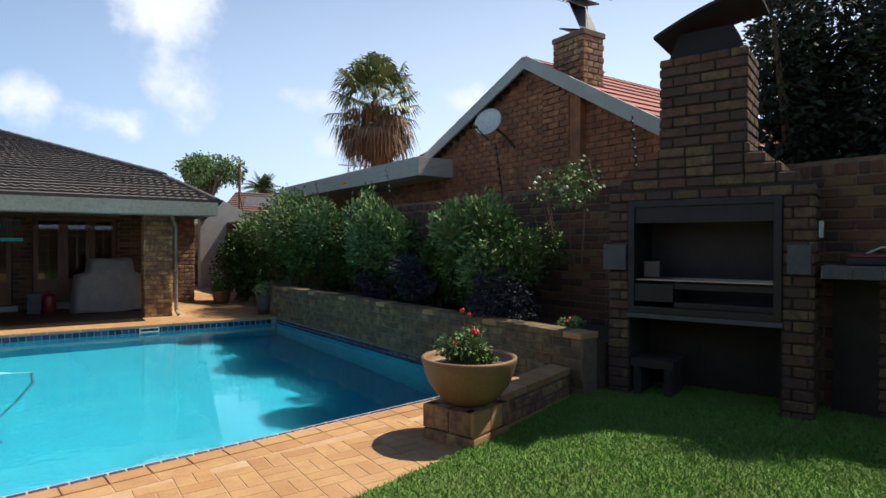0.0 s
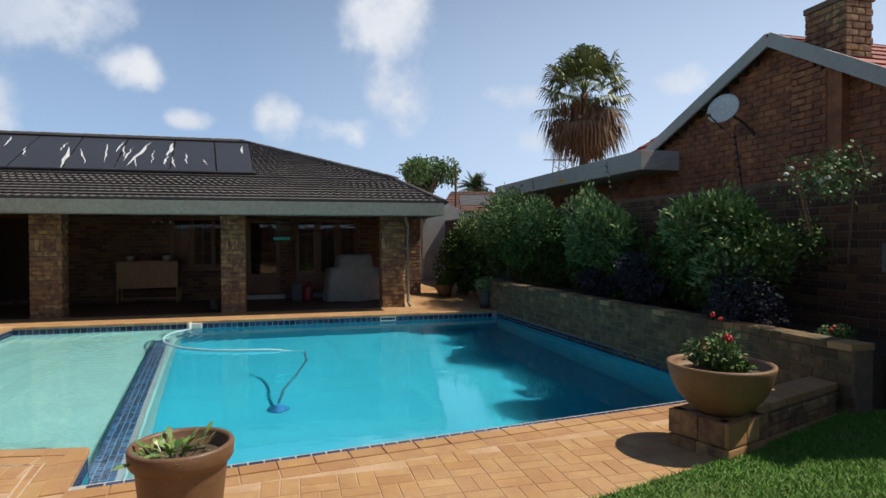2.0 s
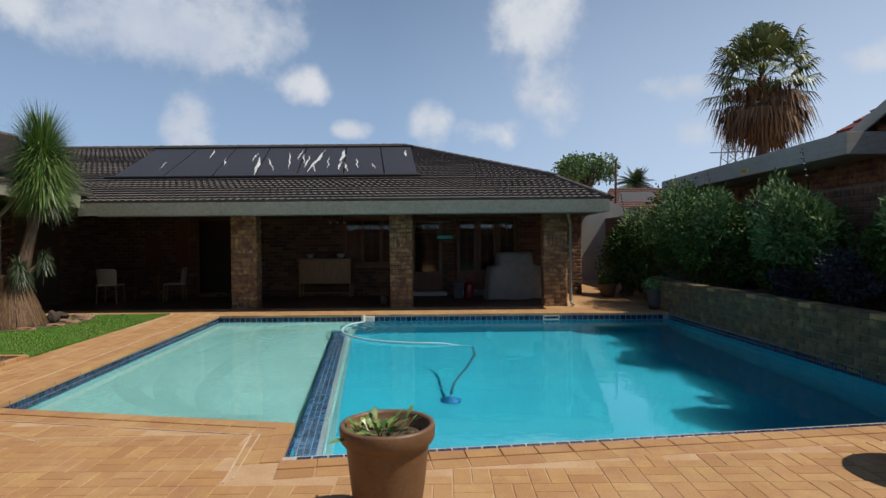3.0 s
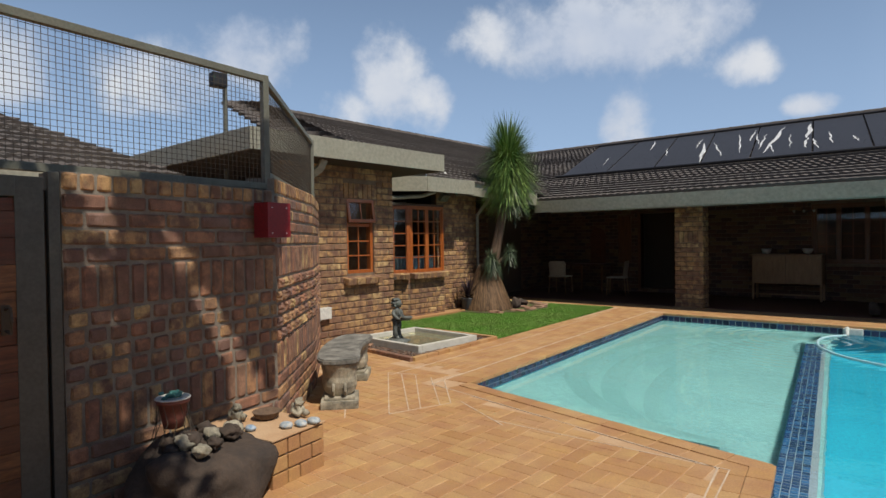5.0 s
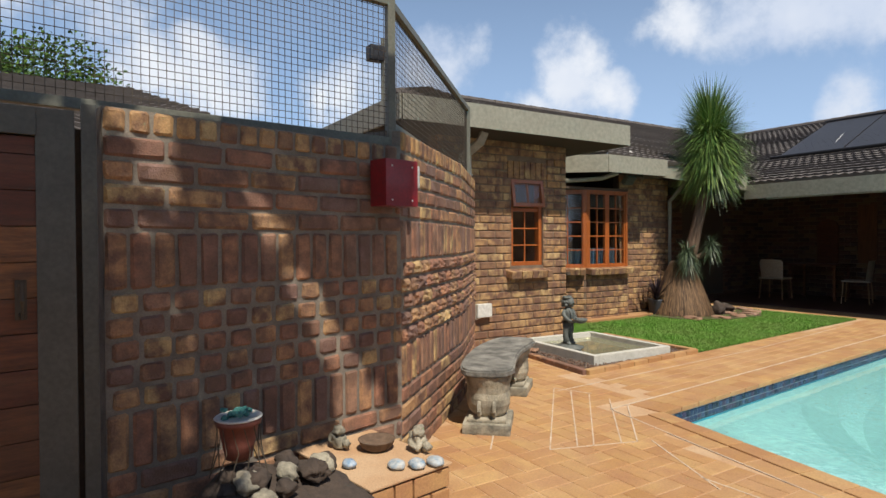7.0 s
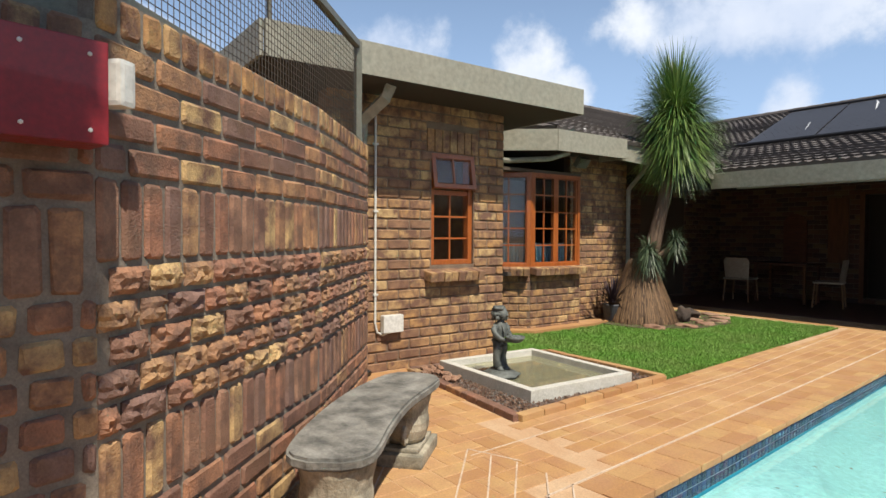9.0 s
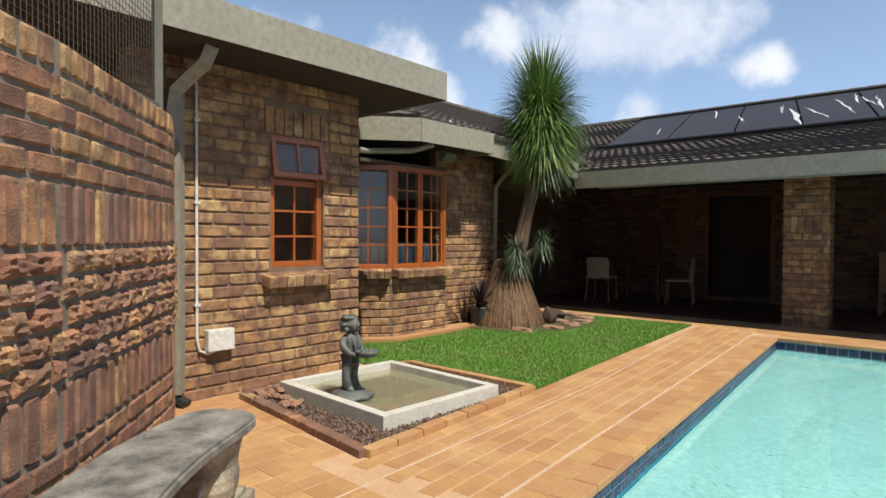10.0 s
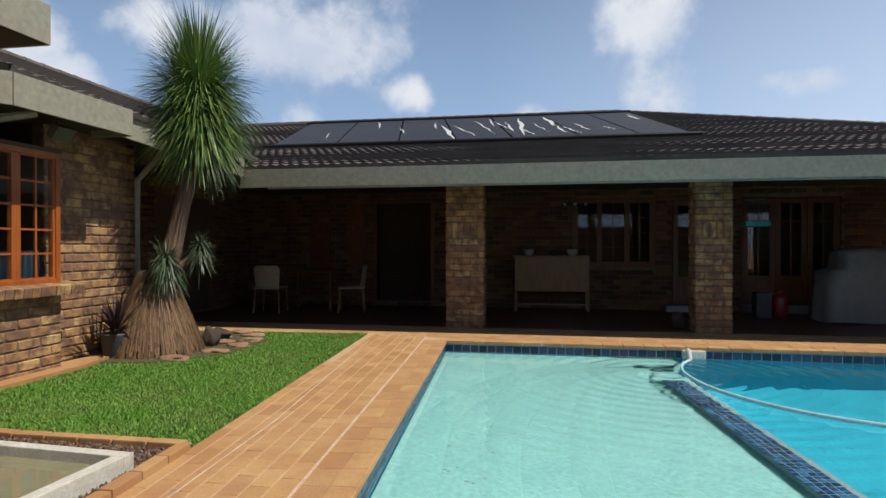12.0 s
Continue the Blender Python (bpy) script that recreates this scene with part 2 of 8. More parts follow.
M_SLATE = mat("dark_slate", (0.055, 0.06, 0.07), 0.6, alt=(0.09, 0.095, 0.105), scale=9, fine=50)
M_REDPAINT = mat("red_painted_steel", (0.26, 0.012, 0.018), 0.4, alt=(0.21, 0.012, 0.018), scale=6, fine=60, bump=0.1, coat=0.2)
M_CONCRETE = mat("mossy_cast_stone", (0.44, 0.40, 0.30), 0.9, alt=(0.10, 0.095, 0.08), scale=9, amount=0.4, fine=90, bump=0.8, bump_size=0.006, stain=(0.60, 0.54, 0.42), stain_scale=7, stain_amount=0.9)
M_SLAB = mat("lichened_slab", (0.27, 0.26, 0.23), 0.85, alt=(0.07, 0.07, 0.065), scale=10, amount=0.4, fine=90, bump=0.7, bump_size=0.005, stain=(0.46, 0.45, 0.41), stain_scale=7, stain_amount=0.6)
M_WHITESTONE = mat("white_painted_concrete", (0.68, 0.67, 0.62), 0.75, alt=(0.52, 0.51, 0.45), scale=9, amount=0.3, fine=70, bump=0.3)
M_BRONZE = mat("verdigris_figure", (0.085, 0.095, 0.09), 0.65, 0.2, alt=(0.17, 0.19, 0.18), scale=22, amount=0.4, fine=60, bump=0.4)
M_CLAYPOT = mat("tan_planter", (0.27, 0.155, 0.075), 0.6, alt=(0.20, 0.11, 0.055), scale=6, amount=0.3, fine=60, bump=0.2)
M_BROWNPOT = mat("brown_plastic_pot", (0.21, 0.115, 0.06), 0.5, alt=(0.17, 0.09, 0.045), scale=5, fine=50, bump=0.1)
M_SOIL = mat("soil", (0.07, 0.045, 0.03), 0.95, alt=(0.12, 0.08, 0.05), scale=30, fine=120, bump=1.0, bump_size=0.01)
M_GRAVEL = mat("gravel", (0.17, 0.11, 0.08), 0.85, vary=[(0.10, 0.06, 0.045), (0.26, 0.16, 0.11), (0.2, 0.17, 0.15), (0.15, 0.08, 0.05)], vary_by="island", fine=90)
M_ROCK = mat("red_field_stone", (0.33, 0.18, 0.11), 0.9, alt=(0.22, 0.13, 0.09), scale=8, fine=40, bump=0.6, bump_size=0.01, stain=(0.45, 0.33, 0.24), stain_scale=5, stain_amount=0.5)
M_GREYROCK = mat("grey_brown_boulder", (0.085, 0.06, 0.045), 0.95, alt=(0.045, 0.035, 0.03), scale=8, fine=40, bump=0.8, bump_size=0.01)
M_TURF = mat("turf_soil", (0.07, 0.13, 0.025), 0.95, alt=(0.11, 0.15, 0.04), scale=3, fine=80, bump=0.6)
M_GRASS = mat("grass", (0.11, 0.25, 0.03), 0.6, vary=[(0.055, 0.22, 0.015), (0.17, 0.43, 0.04)], vary_by="island", alt=(0.20, 0.30, 0.07), scale=1.8, amount=0.1, bump=0, spec=0.3)
M_LEAF = mat("shrub_leaf", (0.04, 0.08, 0.025), 0.6, vary=[(0.02, 0.055, 0.014), (0.12, 0.22, 0.045)], vary_by="island", bump=0, spec=0.2)
M_LEAFPALE = mat("pale_shrub_leaf", (0.10, 0.17, 0.07), 0.55, vary=[(0.06, 0.13, 0.04), (0.26, 0.38, 0.15)], vary_by="island", bump=0, spec=0.25)
M_LEAFDARK = mat("dark_conifer_leaf", (0.02, 0.035, 0.015), 0.6, vary=[(0.012, 0.022, 0.01), (0.03, 0.05, 0.02)], vary_by="island", bump=0)
M_SPIKE = mat("spiky_leaf", (0.075, 0.15, 0.03), 0.4, vary=[(0.05, 0.14, 0.03), (0.28, 0.40, 0.10)], vary_by="island", bump=0)
M_SPIKEDARK = mat("dull_spiky_leaf", (0.05, 0.08, 0.045), 0.5, vary=[(0.03, 0.06, 0.03), (0.11, 0.15, 0.08)], vary_by="island", bump=0)
M_DEADLEAF = mat("dead_palm_leaf", (0.18, 0.10, 0.05), 0.8, vary=[(0.07, 0.04, 0.022), (0.27, 0.16, 0.08)], vary_by="island", bump=0)
M_PALM = mat("fan_palm_leaf", (0.08, 0.13, 0.04), 0.45, vary=[(0.045, 0.08, 0.025), (0.17, 0.24, 0.08)], vary_by="island", bump=0)
M_BARK = mat("bark", (0.20, 0.13, 0.085), 0.9, alt=(0.11, 0.07, 0.045), scale=16, amount=0.5, fine=50, bump=1, bump_size=0.012, stretch=(1, 1, 0.2))
M_BLUE = {by: mat("blue_mosaic_" + by, (0.02, 0.06, 0.19), 0.2, vary=[(0.008, 0.035, 0.09), (0.03, 0.12, 0.26), (0.014, 0.06, 0.16), (0.01, 0.04, 0.12)], vary_by=by, bump=0.05) for by in ("island",)}["island"]
M_NAVY = mat("navy_mosaic", (0.02, 0.04, 0.10), 0.2, vary=[(0.012, 0.022, 0.06), (0.035, 0.065, 0.15), (0.02, 0.04, 0.11), (0.05, 0.035, 0.09)], vary_by="island", bump=0.05)
# darker copy of the ledge plaster, step shade put into its colour
M_RISERSHADE = mat("riser_shade_plaster", (0.20, 0.42, 0.43), 0.8, alt=(0.17, 0.38, 0.39), scale=1.5, fine=30, bump=0.1)
M_GROUT = mat("pale_grout", (0.24, 0.30, 0.34), 0.8)
# the blue of deep water is put into the basin's plaster colour
M_POOLDEEP = mat("depth_tinted_plaster", (0.008, 0.36, 0.52), 0.8, alt=(0.006, 0.32, 0.48), scale=1.2, fine=30, bump=0.1)
M_POOL = mat("marbled_pool_plaster", (0.24, 0.49, 0.50), 0.8, alt=(0.20, 0.43, 0.45), scale=1.2, fine=30, bump=0.1)
M_WHITEPLASTIC = mat("white_plastic", (0.72, 0.72, 0.68), 0.4, fine=30, bump=0.05)
M_RUST = mat("solar_mat_rubber", (0.022, 0.022, 0.026), 0.5, alt=(0.035, 0.035, 0.04), scale=4, fine=60, bump=0.1)
M_PLASTER = mat("grey_white_plaster", (0.50, 0.49, 0.45), 0.85, alt=(0.42, 0.41, 0.38), scale=3, fine=60)
M_FLOOR = mat("veranda_tile", (0.16, 0.065, 0.04), 0.5, alt=(0.11, 0.05, 0.03), scale=4, fine=60)
M_CANE = mat("woven_cane", (0.50, 0.42, 0.31), 0.6, alt=(0.36, 0.29, 0.2), scale=40, fine=120)
M_OAK = mat("pale_oak", (0.36, 0.20, 0.09), 0.5, alt=(0.27, 0.15, 0.065), scale=20, fine=80, stretch=(1, 1, 0.2))
M_CLOTH = mat("grey_canvas_cover", (0.30, 0.29, 0.27), 0.85, alt=(0.24, 0.23, 0.21), scale=6, fine=80)
M_CURTAIN = mat("blue_curtain", (0.12, 0.24, 0.33), 0.85, alt=(0.16, 0.3, 0.4), scale=20, stretch=(1, 1, 0.05))
# darkness of unlit spaces, put into the colour
M_UNLIT = mat("unlit_space_tone", (0.10, 0.07, 0.05), 0.9)
M_YELLOW = mat("yellow_sign", (0.75, 0.42, 0.03), 0.5)
M_REDFLOWER = mat("red_rose", (0.55, 0.01, 0.015), 0.5, bump=0)
M_WHITEFLOWER = mat("white_rose", (0.75, 0.72, 0.62), 0.6, bump=0)
M_TEAL = mat("teal_plastic", (0.02, 0.45, 0.42), 0.4, bump=0)


def glassy(name, tint, rough, trans=1.0, ior=1.45):
    m = mat(name, tint, rough, bump=0)
    b = m.node_tree.nodes["Principled BSDF"]
    b.inputs["Transmission Weight"].default_value, b.inputs["IOR"].default_value = trans, ior
    for l in list(b.inputs["Base Color"].links) + list(b.inputs["Roughness"].links):
        m.node_tree.links.remove(l)
    b.inputs["Base Color"].default_value, b.inputs["Roughness"].default_value = (*tint, 1), rough
    return m


M_GLASS = glassy("window_glass", (0.9, 0.93, 0.92), 0.02)


# ---- building blocks ----
def part(name, bm, material, parent=None, label="", smooth=False):
    me = bpy.data.meshes.new(name)
    bm.to_mesh(me)
    bm.free()
    for m in (material if isinstance(material, (list, tuple)) else [material]):
        me.materials.append(m)
    if smooth:
        me.polygons.foreach_set("use_smooth", [True] * len(me.polygons))
    ob = new(name, me)
    if parent:
        ob.parent = parent
    if label:
        ob["label"] = label
    return ob


def pydata(name, verts, faces, material, parent=None, smooth=False):
    me = bpy.data.meshes.new(name)
    me.from_pydata(verts, [], faces)
    me.materials.append(material)
    if smooth:
        me.polygons.foreach_set("use_smooth", [True] * len(me.polygons))
    ob = new(name, me)
    if parent:
        ob.parent = parent
    return ob


def empty(name, at=(0, 0, 0), yaw=0.0):
    ob = new(name)
    ob.matrix_world = pose(*at, 0, 0, yaw)
    return ob


def box(bm, x0, x1, y0, y1, z0, z1, m=None, bevel=0.0):
    vs = [bm.verts.new((x, y, z)) for z in (z0, z1) for x, y in ((x0, y0), (x1, y0), (x1, y1), (x0, y1))]
    fs = [bm.faces.new([vs[i] for i in q]) for q in ((3, 2, 1, 0), (4, 5, 6, 7), (0, 1, 5, 4), (1, 2, 6, 5), (2, 3, 7, 6), (3, 0, 4, 7))]
    if m:
        for v in vs:
            v.co = m @ v.co
    if bevel:
        bmesh.ops.bevel(bm, geom=list({e for f in fs for e in f.edges}), offset=bevel, segments=2, affect="EDGES", profile=0.7)
    return vs


def beam(bm, a, b, w, h, up=(0, 0, 1), bevel=0.0):
    a, b = Vector(a), Vector(b)
    d = b - a
    r = Matrix.LocRotScale(a, d.to_track_quat("X", "Z" if abs(d.normalized().z) < 0.9 else "Y"), None)
    box(bm, 0, d.length, -w / 2, w / 2, -h / 2, h / 2, r, bevel)


def prism(bm, pts, z0, z1):
    n = len(pts)
    lo = [bm.verts.new((*p[:2], z0(p) if callable(z0) else z0)) for p in pts]
    hi = [bm.verts.new((*p[:2], z1(p) if callable(z1) else z1)) for p in pts]
    bm.faces.new(lo[::-1])
    bm.faces.new(hi)
    for i in range(n):
        bm.faces.new((lo[i], lo[(i + 1) % n], hi[(i + 1) % n], hi[i]))
    bmesh.ops.recalc_face_normals(bm, faces=bm.faces)


def tube(bm, pts, radii, seg=8, cap=True):
    pts = [Vector(p) for p in pts]
    if not isinstance(radii, (list, tuple)):
        radii = [radii] * len(pts)
    rings = []
    for i, p in enumerate(pts):
        d = (pts[min(i + 1, len(pts) - 1)] - pts[max(i - 1, 0)]).normalized()
        q = d.to_track_quat("Z", "Y")
        rings.append([bm.verts.new(p + q @ Vector((math.cos(a) * radii[i], math.sin(a) * radii[i], 0))) for a in [j * math.tau / seg for j in range(seg)]])
    for a, b in zip(rings, rings[1:]):
        for j in range(seg):
            bm.faces.new((a[j], a[(j + 1) % seg], b[(j + 1) % seg], b[j]))
    if cap:
        bm.faces.new(rings[0][::-1])
        bm.faces.new(rings[-1])


def lathe(bm, prof, seg=32, at=(0, 0, 0), wob=0.0):
    rings = []
    for r, z in prof:
        rings.append([bm.verts.new((at[0] + math.cos(a) * r * (1 + wob * math.sin(3 * a + z * 9)), at[1] + math.sin(a) * r * (1 + wob * math.cos(2 * a)), at[2] + z)) for a in [j * math.tau / seg for j in range(seg)]])
    for a, b in zip(rings, rings[1:]):
        for j in range(seg):
            bm.faces.new((a[j], a[(j + 1) % seg], b[(j + 1) % seg], b[j]))
    bm.faces.new(rings[0][::-1])
    bm.faces.new(rings[-1])


def blob(bm, at, size, sub=2, rough=0.2, seed=0, flat=None):
    r = bmesh.ops.create_icosphere(bm, subdivisions=sub, radius=1)
    for v in r["verts"]:
        k = 1 + rough * noise.noise(v.co * 1.7 + Vector((seed, seed * 2, 3))) * 1.6
        v.co = Vector((v.co.x * size[0] * k, v.co.y * size[1] * k, v.co.z * size[2] * k))
        if flat is not None:
            v.co.z = max(v.co.z, flat)
        v.co += Vector(at)


def inside(p, poly):
    c = False
    for (x0, y0), (x1, y1) in zip(poly, poly[1:] + poly[:1]):
        if (y0 > p[1]) != (y1 > p[1]) and p[0] < (x1 - x0) * (p[1] - y0) / (y1 - y0) + x0:
            c = not c
    return c


# one brick, its front at y = 0 facing -y, from x -l/2 to l/2 and z -h/2 to h/2
PIECES = {}


def brick_shape(l, h, deep, proud, rough, k, chamfer):
    rnd = random.Random(k * 31 + int(l * 1000) + int(h * 1000))
    vs, fs = [], []
    if rough:
        nx, nz = (9, 5) if l > 0.12 else (6, 5)
        vs += [(-l / 2, deep, -h / 2), (l / 2, deep, -h / 2), (l / 2, deep, h / 2), (-l / 2, deep, h / 2)]
        for j in range(nz + 1):
            for i in range(nx + 1):
                rim = i in (0, nx) or j in (0, nz)
                y = -0.003 - rnd.uniform(0, 0.006) if rim else -0.010 - 0.016 * (0.5 + noise.noise(Vector((i * 0.55, j * 0.8, k * 7.3)))) - rnd.uniform(0, 0.009)
                vs.append((-l / 2 + l * i / nx + rnd.uniform(-0.004, 0.004), y, -h / 2 + h * j / nz + rnd.uniform(-0.003, 0.003)))
        q = lambda i, j: 4 + j * (nx + 1) + i
        for j in range(nz):
            for i in range(nx):
                a, b, c, d = q(i, j), q(i + 1, j), q(i + 1, j + 1), q(i, j + 1)
                fs += [(a, b, c), (a, c, d)] if rnd.random() < 0.5 else [(a, b, d), (b, c, d)]
        fs.append((0, 1) + tuple(q(i, 0) for i in range(nx, -1, -1)))
        fs.append((1, 2) + tuple(q(nx, j) for j in range(nz, -1, -1)))
        fs.append((2, 3) + tuple(q(i, nz) for i in range(nx + 1)))
        fs.append((3, 0) + tuple(q(0, j) for j in range(nz + 1)))
        return vs, fs
    c = chamfer
    for (y, i) in ((deep, 0), (-proud + c, 0.0), (-proud, c)):
        g = 0.009 if c > 0.004 else 0.0
        ring = ((-1, -1, 0, 1), (-1, -1, 1, 0), (1, -1, -1, 0), (1, -1, 0, 1), (1, 1, 0, -1), (1, 1, -1, 0), (-1, 1, 1, 0), (-1, 1, 0, -1))
        for sx, sz, gx, gz in (ring if g else ring[1::2]):
            e = 0 if y == deep else (0.003 if c > 0.004 else 0.001)
            if not g:
                gx = gz = 0
            vs.append((sx * (l / 2 - i) + gx * g + rnd.uniform(-e, e), y + rnd.uniform(-e, e) * 0.6, sz * (h / 2 - i) + gz * g + rnd.uniform(-e, e)))
    n = len(vs) // 3
    for a in (0, n):
        for q in range(n):
            r = (q + 1) % n
            fs.append((a + q, a + r, a + n + r, a + n + q))
    fs.append(tuple(range(2 * n, 3 * n)))
    return vs, fs


def piece(kind, l, h, deep=0.03, proud=0.012, rough=False, material=None):
    key = (kind, round(l, 3), round(h, 3), rough, material.name)
    if key not in PIECES:
        got = []
        for k in range(5):
            vs, fs = brick_shape(l, h, deep, proud if kind == "brick" else 0.007, rough, k, 0.009 if kind == "brick" else 0.003)
            me = bpy.data.meshes.new(kind)
            me.from_pydata(vs, [], fs)
            me.materials.append(material)
            got.append((me, np.array(vs), fs))
        PIECES[key] = got
    return PIECES[key]


JOBS = []


def lay(wall, spots, mats, near, cap=300, kind="brick"):
    """Remember the pieces of a wall: spots are (matrix, length, height, rough)."""
    JOBS.append((wall, spots, mats, near, cap, kind))


def lay_now(wall, spots, mats, near, cap, kind):
    spots = sorted(spots, key=lambda s: (s[0].translation.xy - Vector(near)).length)
    inv = wall.matrix_world.inverted()
    rnd = random.Random(len(spots))
    for m, l, h, rough in spots[:cap]:
        me = rnd.choice(piece(kind, l, h, rough=rough, material=mats["object"]))[0]
        ob = new(kind, me)
        ob.parent = wall
        ob.matrix_basis = inv @ m
    rest = spots[cap:]
    if rest:
        V, F, n = [], [], 0
        for m, l, h, rough in rest:
            _, vs, fs = rnd.choice(piece(kind, l, h, rough=rough, material=mats["object"]))
            mm = np.array(inv @ m)
            V.append(vs @ mm[:3, :3].T + mm[:3, 3])
            F += [tuple(i + n for i in f) for f in fs]
            n += len(vs)
        ob = pydata(kind + "work" if kind == "brick" else kind + "_field", np.concatenate(V).tolist(), F, mats["island"], wall)
        tagged(ob, kind="stuff")


CH, BL, BH, JT = 0.0935, 0.226, 0.081, 0.0125


def courses(p0, p1, z0, z1, holes=(), pattern=None, start=0, clip=None):
    """Stretcher bond on the plane from p0 to p1 (the outside is to the right of the way p0 -> p1); holes: (s0, s1, z0, z1)."""
    p0, p1 = Vector((*p0, 0)), Vector((*p1, 0))
    d = p1 - p0
    L = d.length
    yaw = math.atan2(d.y, d.x)
    base = Matrix.Translation(p0) @ Matrix.Rotation(yaw, 4, "Z")
    out = []

    def put(s, e, z, zz, rough):
        m = [(s, e)]
        for a, b, c0, c1 in holes:
            if zz > c0 + 0.02 and z < c1 - 0.02:
                nm = []
                for q, r in m:
                    if r <= a or q >= b:
                        nm.append((q, r))
                    else:
                        if q < a:
                            nm.append((q, a - 0.004))
                        if r > b:
                            nm.append((b + 0.004, r))
                m = nm
        for q, r in m:
            if r - q > 0.035:
                mid = base @ Vector(((q + r) / 2, 0, (z + zz) / 2))
                if clip is None or clip(mid):
                    full = round(r - q, 2)
                    out.append((base @ Matrix.Translation(((q + r) / 2, 0, (z + zz) / 2)), full if full < 0.22 else round(r - q, 3), round(zz - z, 3), rough))

    z, i = z0, start
    rnd = random.Random(int(L * 100))
    while z < z1 - 0.03:
        kind = pattern(i) if pattern else "s"
        if kind == "h":
            zz, s = min(z + BH, z1), 0.0 if i % 2 else 0.02
            while s < L - 0.03:
                put(s, min(s + 0.105, L), z, zz, False)
                s += 0.118
            z += CH
        elif kind in ("v", "V"):
            hgt = BL if kind == "V" else 0.105
            zz, step = min(z + hgt, z1), BH + JT * 0.8
            s = 0.0
            while s < L - 0.03:
                put(s, min(s + BH, L), z, zz, False)
                s += step
            z = zz + JT
        else:
            zz = min(z + BH, z1)
            s = 0.0 if i % 2 else -(BL + JT) / 2
            while s < L - 0.02:
                bl = BL if kind == "s" else rnd.choice((0.11, 0.15, 0.19))
                put(max(s, 0), min(s + bl, L), z, zz, kind == "r")
                s += bl + JT
            z += CH
        i += 1
    return out


def core(bm, p0, p1, z0, z1, thick, holes=()):
    """The wall itself behind its bricks, with real openings."""
    p0, p1 = Vector((*p0, 0)), Vector((*p1, 0))
    d = p1 - p0
    m = Matrix.Translation(p0) @ Matrix.Rotation(math.atan2(d.y, d.x), 4, "Z")
    xs = sorted({0, d.length, *[h[0] for h in holes], *[h[1] for h in holes]})
    zs = sorted({z0, z1, *[h[2] for h in holes], *[h[3] for h in holes]})
    for a, b in zip(xs, xs[1:]):
        for c, e in zip(zs, zs[1:]):
            if not any(h[0] <= a and b <= h[1] and h[2] <= c and e <= h[3] for h in holes) and 0 <= a and b <= d.length + 1e-6:
                box(bm, a, b, 0.0, thick, c, e, m)


# ---- plan ----
NW, NE, SE, SOUT, SIN, SW = (0.0, 0.0), (8.82, 0.0), (9.16, -6.88), (3.34, -7.70), (3.23, -6.9), (0.44, -6.39)
POOL = [NW, NE, SE, SOUT, SIN, SW]
WATER_Z = -0.115
U = Vector((0.334, -0.943, 0))          # along the braai's front
NB = Vector((0.943, 0.334, 0))          # towards its back
B0 = Vector((9.6, -7.94, 0))
BYAW = math.degrees(math.atan2(U.y, U.x))
FENCE_A, FENCE_B = (10.15, 12.0), (10.75, -13.5)  # boundary wall, east
LAWN_E = [(5.0, -9.0), (7.7, -8.23), (9.5, -7.55), (11.2, -7.2), (10.9, -15.5), (5.0, -15.5)]
LAWN_W = [(-1.13, 0.36), (-0.82, -4.12), (-2.2, -4.12), (-2.5, -4.4), (-3.7, -4.3), (-3.7, -0.9), (-3.75, 0.18)]
BED = [(-0.74, -5.95), (-0.84, -4.14), (-2.2, -4.14), (-2.32, -5.78)]


def ground():
    bm = bmesh.new()
    outer = [(-400, -400), (400, -400), (400, 400), (-400, 400)]
    ov = [bm.verts.new((*p, 0.003)) for p in outer]
    iv = [bm.verts.new((*p, 0.003)) for p in POOL]
    es = [bm.edges.new((l[i], l[(i + 1) % len(l)])) for l in (ov, iv) for i in range(len(l))]
    bmesh.ops.triangle_fill(bm, use_beauty=True, edges=es)
    bm.normal_update()
    for f in bm.faces:
        if f.normal.z < 0:
            f.normal_flip()
    return tagged(part("ground", bm, M_PAVEJOINT), "orange-brown joint sand and earth under the brick paving", "ground", kind="structure")


GROUND = ground()


